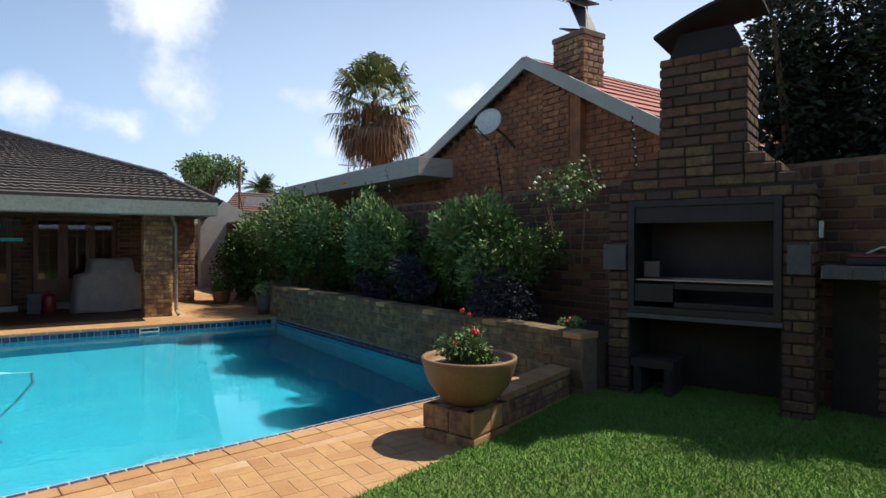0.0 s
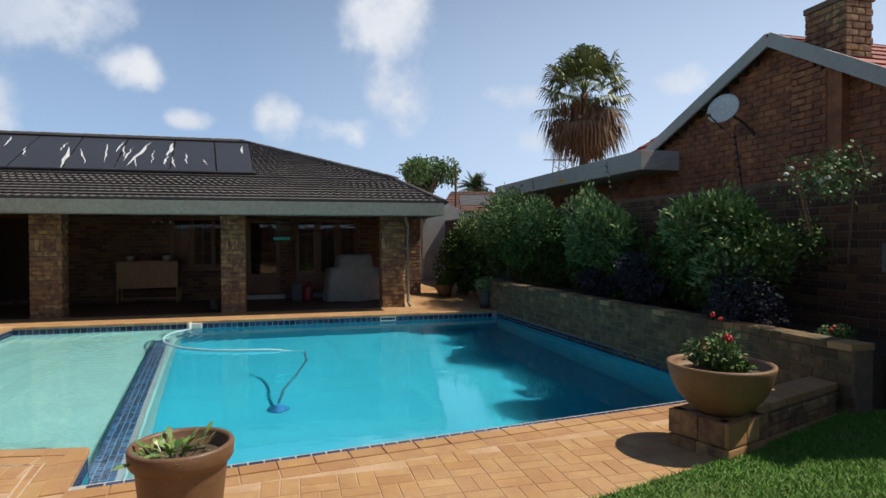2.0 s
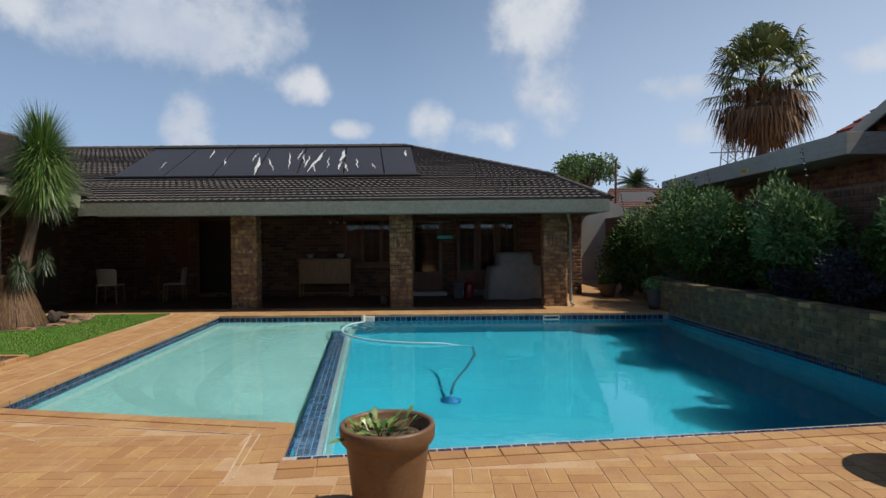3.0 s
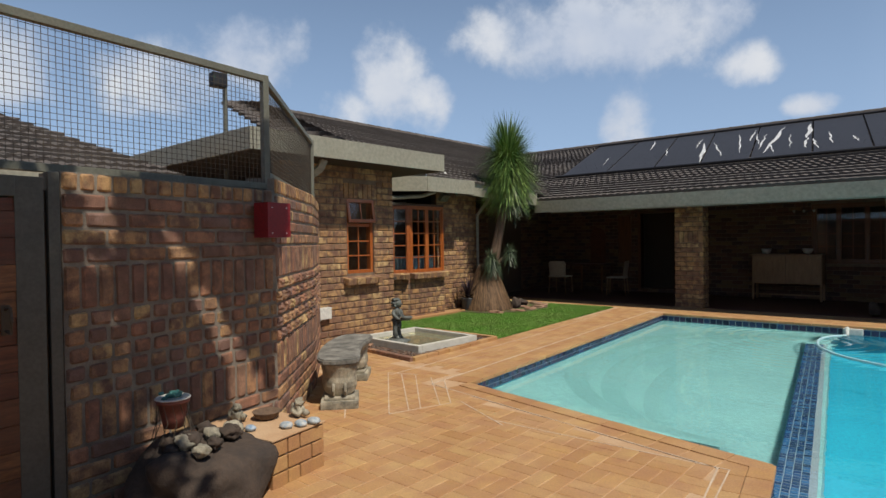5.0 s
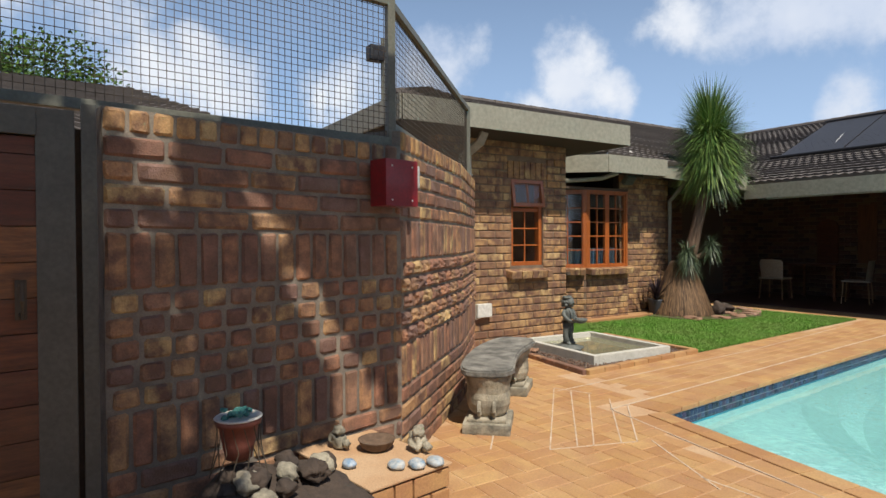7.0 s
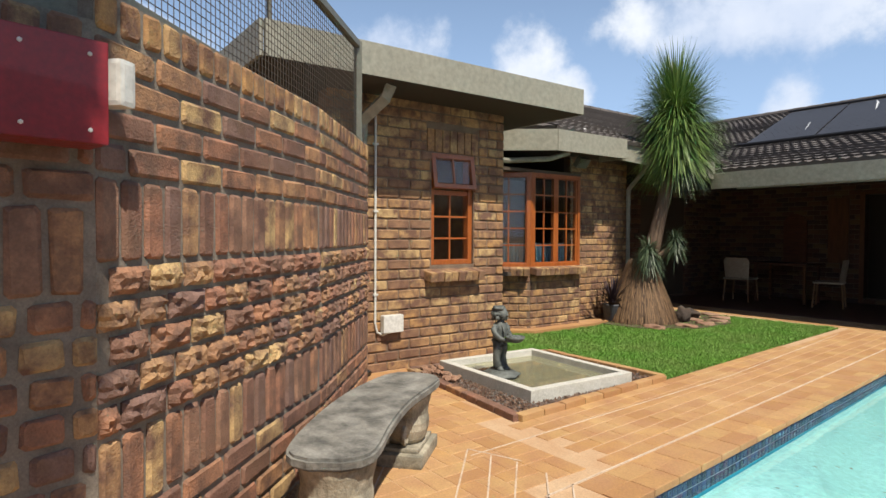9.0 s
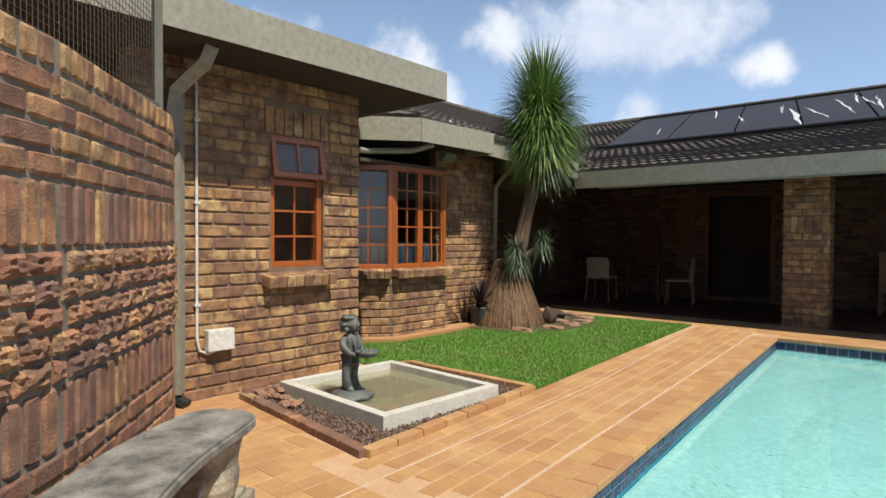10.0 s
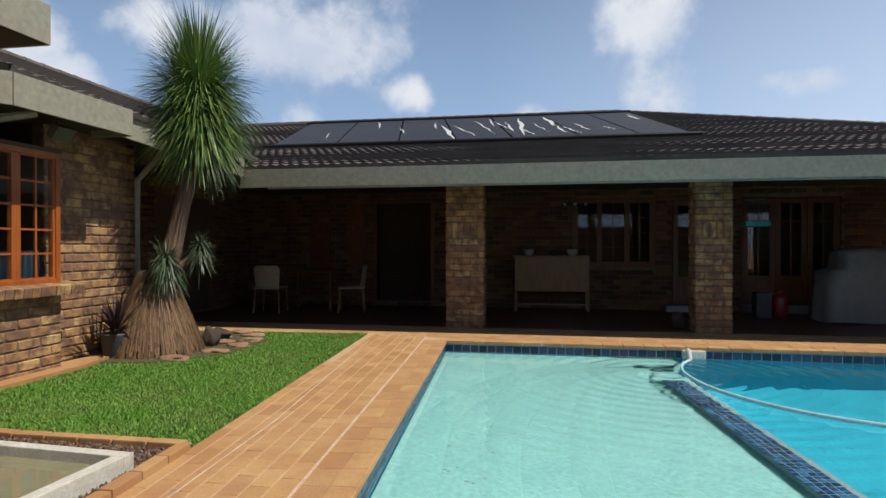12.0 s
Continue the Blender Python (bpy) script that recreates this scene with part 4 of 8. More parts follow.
def veranda():
    house = tagged(empty("veranda_house", (0, 2, 0)), "single-storey brick house wing with a deep shaded veranda and a dark tiled hipped roof", "house", kind="structure")
    house.matrix_world = Matrix()
    q = 2.27
    roof_plane("lower_roof", "", (EAVE_X0, EAVE_Y, q), (EAVE_X1, EAVE_Y, q), (7.2, KINK[0] + 0.25, KINK[1] + 0.065), (-5.9, KINK[0] + 0.25, KINK[1] + 0.065), house, step=0.42)
    roof_plane("upper_roof", "", (-5.75, KINK[0], KINK[1] + 0.01), (7.25, KINK[0], KINK[1] + 0.01), (3.06, RIDGE[0], RIDGE[1]), (-11.0, RIDGE[0], RIDGE[1]), house)
    roof_plane("east_roof", "", (EAVE_X1 + 0.1, EAVE_Y, q), (9.6, 10, q + 0.0), (8.5, 10.0, KINK[1]), (7.25, KINK[0], KINK[1]), house)
    roof_plane("east_upper_roof", "", (7.25, KINK[0], KINK[1]), (8.5, 10, KINK[1]), (3.06, RIDGE[0] + 0.5, RIDGE[1]), (3.06, RIDGE[0], RIDGE[1]), house)
    bm = bmesh.new()
    ridge_caps(bm, (-11, RIDGE[0], RIDGE[1] + 0.02), (3.06, RIDGE[0], RIDGE[1] + 0.02))
    ridge_caps(bm, (3.06, RIDGE[0], RIDGE[1] + 0.02), (7.25, KINK[0], KINK[1] + 0.05))
    ridge_caps(bm, (7.25, KINK[0], KINK[1] + 0.03), (EAVE_X1, EAVE_Y, q + 0.04), 0.07)
    part("ridge_tiles", bm, M_TILE, house)
    bm = bmesh.new()
    box(bm, EAVE_X0, EAVE_X1 + 0.02, EAVE_Y - 0.03, EAVE_Y, 2.01, 2.265, bevel=0.004)
    box(bm, EAVE_X1 - 0.01, EAVE_X1 + 0.02, EAVE_Y, 9, 2.01, 2.265)
    part("fascia", bm, M_FASCIA, house, "beige painted fascia board")
    bm = bmesh.new()
    beam(bm, (-2.6, EAVE_Y + 0.02, 2.0), (EAVE_X1 - 0.1, EAVE_Y + 0.02, 2.0), 0.04, 0.022)
    part("blind_rail", bm, M_FASCIA, house)
    bm = bmesh.new()
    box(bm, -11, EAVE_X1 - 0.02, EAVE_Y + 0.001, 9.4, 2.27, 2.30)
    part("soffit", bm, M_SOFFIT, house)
    bm = bmesh.new()
    box(bm, -6.0, 7.1, 1.27, 4.29, -0.04, 0.004)
    part("veranda_floor", bm, M_FLOOR, house)
    # closing faces of the roof
    bm = bmesh.new()
    # solid box in place of rooms, its unlit look comes from the colour
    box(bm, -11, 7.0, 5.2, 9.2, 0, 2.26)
    part("inner_rooms", bm, M_UNLIT, house)
    bm = bmesh.new()
    beam(bm, (-11, 9.3, 4.7), (3.1, 9.3, 4.7), 0.05, 0.1)
    v = [bm.verts.new(p) for p in ((-11, 9.3, 4.74), (3.1, 9.3, 4.74), (8.5, 14, 2.3), (-11, 14, 2.3))]
    bm.faces.new(v[::-1])
    part("north_roof", bm, M_TILE, house)
    return house


HOUSE = veranda()


def column(x0, x1, y0, name="veranda_column"):
    w, dp = x1 - x0, 0.36
    t = empty(name, ((x0 + x1) / 2, y0 + dp / 2, 0))
    tagged(t, "square buff brick veranda column with a band of upright bricks", "column", "veranda columns", "structure")
    bm = bmesh.new()
    box(bm, -w / 2 + 0.005, w / 2 - 0.005, -dp / 2 + 0.005, dp / 2 - 0.005, 0, 2.27)
    part("core", bm, M_MORTAR, t)
    spots = []
    pts = [(x0, y0), (x1, y0), (x1, y0 + dp), (x0, y0 + dp)]
    pat = lambda i: "V" if i == 14 else "s"
    for i in range(4):
        spots += courses(pts[i], pts[(i + 1) % 4], 0, 2.265, pattern=pat, start=i % 2)
    lay(t, spots, M_BUFF, (x0, y0), 300)
    return t


column(-0.2, 0.34, 1.27)
column(3.26, 3.73, 1.27)
column(6.6, 7.1, 1.27)

BACK_Y = 4.2
BACK_HOLES = [(3.5, 4.6, 0.1, 2.05), (7.35, 8.85, 0.8, 2.1), (9.15, 10.0, 0.1, 2.05), (10.35, 12.0, 0.15, 2.08)]
brick_wall("veranda_wall", "shaded red-brown face brick wall behind the veranda", [((-5.6, BACK_Y), (7.15, BACK_Y), 0, 2.3, BACK_HOLES)], 0.2, M_SHADEBRICK, (1, BACK_Y), 60)
brick_wall("end_wall", "brown face brick side wall of the house", [((7.15, 4.2), (8.1, 4.2), 0, 2.25, []), ((8.1, 4.2), (8.1, 9.0), 0, 2.25, [])], 0.18, M_BRICK, (8, 4), 120)

# west wing
W1X = -2.52
WIN1 = (1.08, 1.60, 0.96, 2.04)
brick_wall("garden_wall", "sunlit buff and brown face brick house wall with a small timber window",
           [((W1X, -6.50), (W1X, -4.50), 0, 2.62, [WIN1, (1.02, 1.66, 2.04, 2.275)]), ((W1X, -4.50), (-4.2, -4.50), 0, 2.62, [])], 0.2, M_BUFF, (W1X, -5.4), 300)

window_unit("window", "varnished timber window with a top light and six small panes", (W1X - 0.03, -6.5 + WIN1[0], 0), 90, 0.52, 0.96, 2.04,
            [(0.0, 0.52, 1.70, 2.04, 2, 1), (0.0, 0.52, 0.96, 1.69, 2, 3)])


def lintel():
    t = tagged(empty("brick_lintel"), "upright buff bricks over the small window", "lintel", kind="structure")
    bm = bmesh.new()
    box(bm, W1X - 0.2, W1X - 0.004, -5.48, -4.84, 2.04, 2.28)
    part("backing", bm, M_MORTAR, t)
    for i in range(7):
        bm = bmesh.new()
        y = -5.475 + i * 0.0905
        box(bm, W1X - 0.05, W1X + 0.012, y, y + 0.08, 2.055, 2.27, bevel=0.007)
        part("brick", bm, M_BUFF["object"], t)


lintel()


def west_roofs():
    t = tagged(empty("west_house"), "single-storey brick house wing with stepped beige eaves and a dark tiled roof", "house", kind="structure")
    roof_plane("west_roof", "", (-2.88, -3.32, 2.54), (-3.0, 1.2, 2.42), (-8.4, 6.2, 4.62), (-8.4, -2.9, 4.62), t)
    roof_plane("bay_roof", "", (-3.9, -4.55, 2.54), (-2.88, -3.32, 2.54), (-8.4, -2.9, 4.62), (-8.4, -4.2, 4.62), t)
    bm = bmesh.new()
    ridge_caps(bm, (-8.4, -3.6, 4.66), (-8.4, 6.2, 4.66))
    part("ridge_tiles", bm, M_TILE, t)
    bm = bmesh.new()
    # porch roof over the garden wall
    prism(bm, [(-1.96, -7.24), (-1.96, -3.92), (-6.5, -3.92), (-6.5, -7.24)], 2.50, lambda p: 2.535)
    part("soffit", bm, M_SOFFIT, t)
    bm = bmesh.new()
    beam(bm, (-1.97, -7.24, 2.63), (-1.97, -3.9, 2.63), 0.03, 0.26, bevel=0.004)
    beam(bm, (-1.97, -3.91, 2.63), (-3.6, -3.91, 2.63), 0.03, 0.26, bevel=0.004)
    beam(bm, (-1.97, -7.26, 2.63), (-5.6, -7.26, 2.63), 0.03, 0.26, bevel=0.004)
    part("fascia", bm, M_FASCIA, t)
    roof_plane("front_roof", "", (-2.0, -7.27, 2.69), (-2.0, -3.9, 2.69), (-5.2, -3.88, 3.35), (-5.2, -5.4, 3.35), t)
    bm = bmesh.new()
    beam(bm, (-2.87, -3.3, 2.42), (-2.85, -1.98, 2.42), 0.03, 0.26, bevel=0.004)
    beam(bm, (-2.87, -3.3, 2.42), (-3.7, -4.3, 2.42), 0.03, 0.26, bevel=0.004)
    part("bay_fascia", bm, M_FASCIA, t)
    bm = bmesh.new()
    beam(bm, (-2.85, -1.98, 2.42), (-3.3, -1.98, 2.42), 0.03, 0.26)
    beam(bm, (-2.97, -1.95, 2.42), (-2.97, EAVE_Y, 2.30), 0.03, 0.26, bevel=0.004)
    part("eave_fascia", bm, M_FASCIA, t)
    bm = bmesh.new()
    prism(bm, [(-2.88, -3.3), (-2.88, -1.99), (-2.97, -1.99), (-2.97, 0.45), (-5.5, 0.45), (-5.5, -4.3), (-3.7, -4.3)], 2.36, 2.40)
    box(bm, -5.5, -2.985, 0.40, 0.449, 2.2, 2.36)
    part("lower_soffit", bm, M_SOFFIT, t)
    bm = bmesh.new()
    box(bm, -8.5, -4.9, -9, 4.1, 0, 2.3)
    part("inner_rooms", bm, M_UNLIT, t)


west_roofs()

# garden wall with its patterned brickwork, from the gate round to the house
WA, WB, WC, WD = (0.655, -9.94), (0.35, -8.50), (-0.66, -7.42), (-1.62, -6.62)
WE = (-2.50, -6.22)




def fancy_kind(mid):
    seq = ["s"] * 5 + ["V"] + [mid] * 5 + ["V"] + ["s"] * 4 + ["v"]
    return lambda i: seq[min(i, len(seq) - 1)]


WALL_TOP = 5 * CH + 2 * (BL + JT) + 5 * CH + 4 * CH + 0.105
brick_wall("screen_wall", "low mixed brown brick screen wall with bands of upright bricks",
           [(WA, WB, -0.08, WALL_TOP - 0.09, [])], 0.2, M_BRICK, (0.5, -9.3), 300, fancy_kind("h"), mortar=M_GREYMORTAR, shrink=0.006, cap_mats=M_BUFF, cap_z=WALL_TOP - 0.18)
brick_wall("screen_wall", "curving sunlit brown brick screen wall with upright and rough split bricks",
           [(WB, WC, 0, WALL_TOP, []), (WC, WD, 0, WALL_TOP, []), (WD, WE, 0, WALL_TOP, [])], 0.2, M_BRICK, (-0.4, -7.8), 300, fancy_kind("r"), mortar=M_GREYMORTAR, shrink=0.005, cap_mats=M_BUFF, cap_z=WALL_TOP - 0.08)


def mesh_screen(a, b, z0, z1):
    t = tagged(empty("mesh_screen"), "grey steel frame with square wire mesh on the brick wall", "mesh screen")
    a, b = Vector((*a, 0)), Vector((*b, 0))
    d = (b - a).normalized()
    ln = (b - a).length
    out = Vector((d.y, -d.x, 0))
    a, b = a - out * 0.06, b - out * 0.06
    w = 0.045
    for p, q in ((a + d * w + Vector((0, 0, z0 + w / 2)), b - d * w + Vector((0, 0, z0 + w / 2))), (a + d * w + Vector((0, 0, z1 - w / 2)), b - d * w + Vector((0, 0, z1 - w / 2)))):
        bm = bmesh.new()
        beam(bm, p, q, w, w, bevel=0.004)
        part("rail", bm, M_STEEL, t)
    for p in (a + d * w / 2, b - d * w / 2):
        bm = bmesh.new()
        beam(bm, p + Vector((0, 0, z0)), p + Vector((0, 0, z1 + 0.004)), w, w, bevel=0.004)
        part("post", bm, M_STEEL, t)
    bm = bmesh.new()
    g = 0.034
    for i in range(1, int((ln - 2 * w) / g) + 1):
        p = a + d * (w + i * g)
        beam(bm, p + Vector((0, 0, z0 + w)), p + Vector((0, 0, z1 - w)), 0.0028, 0.0028)
    for j in range(1, int((z1 - z0 - 2 * w) / g) + 1):
        z = Vector((0, 0, z0 + w + j * g))
        beam(bm, a + d * w + z, b - d * w + z, 0.0028, 0.0028)
    tagged(part("wire_mesh", bm, M_WIRE, t), kind="stuff")


GA = (0.78, -13.2)
mesh_screen((0.86, -13.0), WB, WALL_TOP - 0.08, 2.63)
mesh_screen(WB, WD, WALL_TOP + 0.004, 2.62)


def gate():
    t = tagged(empty("garden_gate"), "garden gate of weathered reddish horizontal planks in a grey steel frame", "gate")
    a, b = Vector((0.87, -11.4, 0)), Vector((0.665, -9.955, 0))
    d = (b - a).normalized()
    o = Vector((d.y, -d.x, 0))
    bm = bmesh.new()
    up = lambda z: Vector((0, 0, z))
    beam(bm, b + up(0) - d * 0.03, b + up(1.79) - d * 0.03, 0.07, 0.05, bevel=0.004)
    part("gate_post", bm, M_GATESHADE, t)
    e = b - d * 0.075
    bm = bmesh.new()
    beam(bm, e - d * 0.06 + up(0.06), e - d * 0.06 + up(1.76), 0.05, 0.12, bevel=0.004)
    beam(bm, a + up(0.06), a + up(1.76), 0.05, 0.1, bevel=0.004)
    beam(bm, a + up(1.71), e - d * 0.12 + up(1.71), 0.05, 0.1, bevel=0.004)
    beam(bm, a + up(0.13), e - d * 0.12 + up(0.13), 0.05, 0.14, bevel=0.004)
    part("gate_frame", bm, M_GATESHADE, t)
    # dark sheet added behind, so no light shows between the planks
    bm = bmesh.new()
    beam(bm, a + up(0.9) - o * 0.016, e + d * 0.06 + up(0.9) - o * 0.016, 0.008, 1.6)
    part("backing_board", bm, M_UNLIT, t)
    z = 0.2
    rnd = random.Random(5)
    while z < 1.63:
        h = min(0.125, 1.655 - z)
        bm = bmesh.new()
        k = rnd.uniform(-0.004, 0.004)
        beam(bm, a + up(z + h / 2) + o * k, e - d * 0.12 + up(z + h / 2) + o * k, 0.022, h - 0.001, bevel=0.003)
        part("plank", bm, M_DARKWOOD, t)
        z += 0.1265
    bm = bmesh.new()
    q = e - d * 0.17 + o * 0.02 + up(1.08)
    beam(bm, q - up(0.07), q + up(0.07), 0.008, 0.035)
    tube(bm, [q + up(0.05), q + o * 0.05 + up(0.06), q + o * 0.06 + up(0.0), q + o * 0.05 - up(0.06), q - up(0.05)], 0.008, 8)
    part("handle", bm, M_WIRE, t)


gate()


def braai():
    t = tagged(empty("braai", B0, BYAW), "built-in brick barbecue with black steel firebox and tall brick chimney", "barbecue")
    # local x along the front, y towards the back; front plane y = 0
    bm = bmesh.new()
    D = 0.72
    box(bm, -0.17, 0.02, 0.01, D, 0, 1.98)
    box(bm, 1.28, 1.50, 0.01, D, 0, 1.98)
    box(bm, 0.02, 1.28, 0.01, D, 1.86, 1.98)
    box(bm, 0.02, 1.28, D - 0.1, D, 0, 1.86)
    box(bm, 0.02, 1.28, 0.05, D, 0.78, 0.84)
    box(bm, 0.30, 1.00, 0.05, 0.60, 1.98, 3.15)
    for k in range(4):
        e = 0.115 * (k + 1)
        box(bm, -0.17 + e * 1.0, 1.50 - e * 1.05, 0.02 + 0.008 * k, D - 0.03 * k, 1.98 + CH * k, 1.98 + CH * (k + 1))
    part("masonry_core", bm, M_SOOTSHADE, t)
    spots = []
    top = 1.98
    holes = [(0.17, 1.46, 0.06, 0.80), (0.17, 1.46, 0.80, 1.87)]
    spots += courses((-0.18, 0), (1.51, 0), 0, top, [(0.19, 1.47, 0.04, 1.87)])
    spots += courses((1.51, 0), (1.51, D), 0, top)
    spots += courses((-0.18, D), (-0.18, 0), 0, top)
    for k in range(4):
        e = 0.115 * (k + 1)
        x0, x1, y0, y1 = -0.18 + e, 1.51 - e * 1.05, 0.005 + 0.008 * k, D - 0.03 * k
        z = top + CH * k
        spots += courses((x0, y0), (x1, y0), z, z + CH, start=k % 2)
        spots += courses((x0, y1), (x0, y0), z, z + CH, start=k % 2)
        spots += courses((x1, y0), (x1, y1), z, z + CH, start=k % 2)
    z = top + CH * 4
    for p, q in (((0.29, 0.04), (1.01, 0.04)), ((1.01, 0.04), (1.01, 0.61)), ((0.29, 0.61), (0.29, 0.04))):
        spots += courses(p, q, z, 3.17)
    spots = [(t.matrix_world @ m, l, h, r) for m, l, h, r in spots]
    lay(t, spots, M_BRAAISHADE, B0.xy, 300)
    # lintel bricks on end
    fb = new("firebox")
    fb.parent = t
    def fpart(name, *boxes):
        bm = bmesh.new()
        for b in boxes:
            box(bm, *b, bevel=0.003)
        return part(name, bm, M_BLACK, fb)
    fpart("firebox_frame", (0.01, 0.07, -0.03, 0.02, 0.82, 1.87), (1.23, 1.29, -0.03, 0.02, 0.82, 1.87), (0.07, 1.23, -0.03, 0.02, 1.81, 1.87), (0.07, 1.23, -0.03, 0.02, 0.82, 0.88))
    fpart("firebox_body", (0.03, 0.06, 0.02, 0.58, 0.86, 1.84), (1.24, 1.27, 0.02, 0.58, 0.86, 1.84), (0.06, 1.24, 0.55, 0.58, 0.86, 1.84), (0.06, 1.24, 0.02, 0.55, 0.86, 0.88), (0.06, 1.24, 0.02, 0.55, 1.82, 1.84))
    fpart("hood_plate", (0.07, 1.23, 0.0, 0.02, 1.66, 1.81))
    fpart("ash_drawer", (0.07, 0.42, -0.01, 0.5, 0.93, 1.09))
    fpart("lower_plate", (0.42, 1.23, 0.03, 0.05, 1.05, 1.10), (0.42, 1.23, 0.03, 0.05, 0.88, 0.93))
    bm = bmesh.new()
    for i in range(22):
        y = 0.03 + i * 0.023
        beam(bm, (0.08, y, 1.13), (1.22, y, 1.13), 0.005, 0.005)
    beam(bm, (0.08, 0.02, 1.13), (1.22, 0.02, 1.13), 0.012, 0.012)
    part("grill_grid", bm, mat("worn_steel", (0.45, 0.45, 0.45), 0.35, 0.9), fb)
    bm = bmesh.new()
    box(bm, 0.12, 0.27, 0.1, 0.2, 1.15, 1.30, bevel=0.01)
    part("tin", bm, mat("dull_tin", (0.10, 0.10, 0.11), 0.4, 0.8), fb)
    # slate shelf under, ledges
    for a, b in ((-0.22, 0.0), (1.33, 1.50)):
        bm = bmesh.new()
        box(bm, a, b, -0.06, 0.01, 1.22, 1.46, bevel=0.004)
        part("side_slate", bm, M_SLATE, t)
    bm = bmesh.new()
    box(bm, 0.0, 1.30, -0.03, 0.05, 0.77, 0.815, bevel=0.004)
    part("hearth_slab", bm, M_SLATE, t)
    bm = bmesh.new()
    box(bm, 0.03, 0.42, 0.0, 0.5, 0.30, 0.38, bevel=0.008)
    box(bm, 0.05, 0.12, 0.03, 0.45, 0.04, 0.30, bevel=0.006)
    box(bm, 0.33, 0.40, 0.03, 0.45, 0.04, 0.30, bevel=0.006)
    part("wood_store", bm, M_SOOTSHADE, t)
    # cowl
    bm = bmesh.new()
    vs = [(0.34, 0.10, 3.16), (0.96, 0.10, 3.16), (0.96, 0.55, 3.16), (0.34, 0.55, 3.16), (0.42, 0.16, 3.42), (0.88, 0.16, 3.42), (0.88, 0.5, 3.42), (0.42, 0.5, 3.42)]
    v = [bm.verts.new(p) for p in vs]
    for f in ((3, 2, 1, 0), (4, 5, 6, 7), (0, 1, 5, 4), (1, 2, 6, 5), (2, 3, 7, 6), (3, 0, 4, 7)):
        bm.faces.new([v[i] for i in f])
    part("flue", bm, M_COWL, t)
    bm = bmesh.new()
    n = 14
    rows = []
    for i in range(n + 1):
        u = i / n
        x, z = 0.24 + 0.86 * u, 3.36 + 0.16 * math.sin(u * math.pi * 0.62) + 0.10 * u
        rows.append([bm.verts.new((x, y, zz)) for y in (-0.02, 0.66) for zz in (z, z + 0.03)])
    for a, b in zip(rows, rows[1:]):
        for i, j in ((0, 1), (1, 3), (3, 2), (2, 0)):
            bm.faces.new((a[i], a[j], b[j], b[i]))
    bm.faces.new([rows[0][i] for i in (0, 1, 3, 2)])
    bm.faces.new([rows[-1][i] for i in (0, 2, 3, 1)])
    bmesh.ops.recalc_face_normals(bm, faces=bm.faces)
    part("cowl", bm, M_COWL, t)
    return t


BRAAI = braai()


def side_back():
    # added dark board that makes the space under the counter look shaded
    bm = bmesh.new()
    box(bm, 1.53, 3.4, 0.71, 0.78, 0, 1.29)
    ob = part("side_back", bm, M_SOOTSHADE)
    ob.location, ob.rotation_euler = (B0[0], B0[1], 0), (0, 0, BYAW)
    tagged(ob, "added back wall, coloured dark for the shade under the stone counter", "wall", kind="structure")


side_back()


def side_counter():
    t = tagged(empty("side_counter", B0, BYAW), "dark stone-edged counter beside the barbecue with a shaded space below", "counter")
    bm = bmesh.new()
    box(bm, 1.56, 3.2, 0.0, 0.7, 1.19, 1.29, bevel=0.006)
    part("worktop", bm, M_CONCRETE, t)
    for i in range(8):
        bm = bmesh.new()
        box(bm, 1.57 + i * 0.2, 1.765 + i * 0.2, -0.012, -0.001, 1.19, 1.29, bevel=0.003)
        part("edge_tile", bm, M_SLATE, t)
    bm = bmesh.new()
    box(bm, 3.0, 3.2, 0.03, 0.7, 0, 1.19)
    part("support", bm, M_BRAAISHADE["object"], t)
    g = tagged(empty("gas_griddle", B0, BYAW), "red-lidded black gas griddle on the counter", "griddle")
    bm = bmesh.new()
    box(bm, 1.72, 2.3, 0.15, 0.6, 1.295, 1.36, bevel=0.015)
    part("body", bm, M_BLACK, g)
    bm = bmesh.new()
    box(bm, 1.74, 2.28, 0.17, 0.58, 1.362, 1.385, bevel=0.01)
    part("lid", bm, M_REDPAINT, g)
    bm = bmesh.new()
    tube(bm, [(1.85, 0.3, 1.39), (1.95, 0.3, 1.44), (2.1, 0.3, 1.44), (2.2, 0.3, 1.39)], 0.008)
    part("handle", bm, M_WHITEPLASTIC, g)
    s = tagged(empty("switch_box", B0, BYAW), "small weatherproof wall switch", "switch")
    bm = bmesh.new()
    box(bm, 1.526, 1.56, 0.25, 0.31, 1.52, 1.66, bevel=0.005)
    part("box", bm, M_WHITEPLASTIC, s)


side_counter()

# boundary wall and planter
brick_wall("boundary_wall", "tall brown brick boundary wall with a course of upright capping bricks", [((10.15, 12.0), (10.75, -13.5), 0, 2.20, [])], 0.22, M_SHADEBRICK, (10.3, -6), 300,
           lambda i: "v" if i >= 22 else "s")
brick_wall("planter_wall", "low buff brick planter wall along the pool", [((8.80, 0.85), (9.20, -7.75), -0.1, 0.56, []), ((9.9, 0.85), (8.80, 0.85), 0, 0.56, [])], 0.2, M_MOSSBRICK, (9.1, -5), 300)


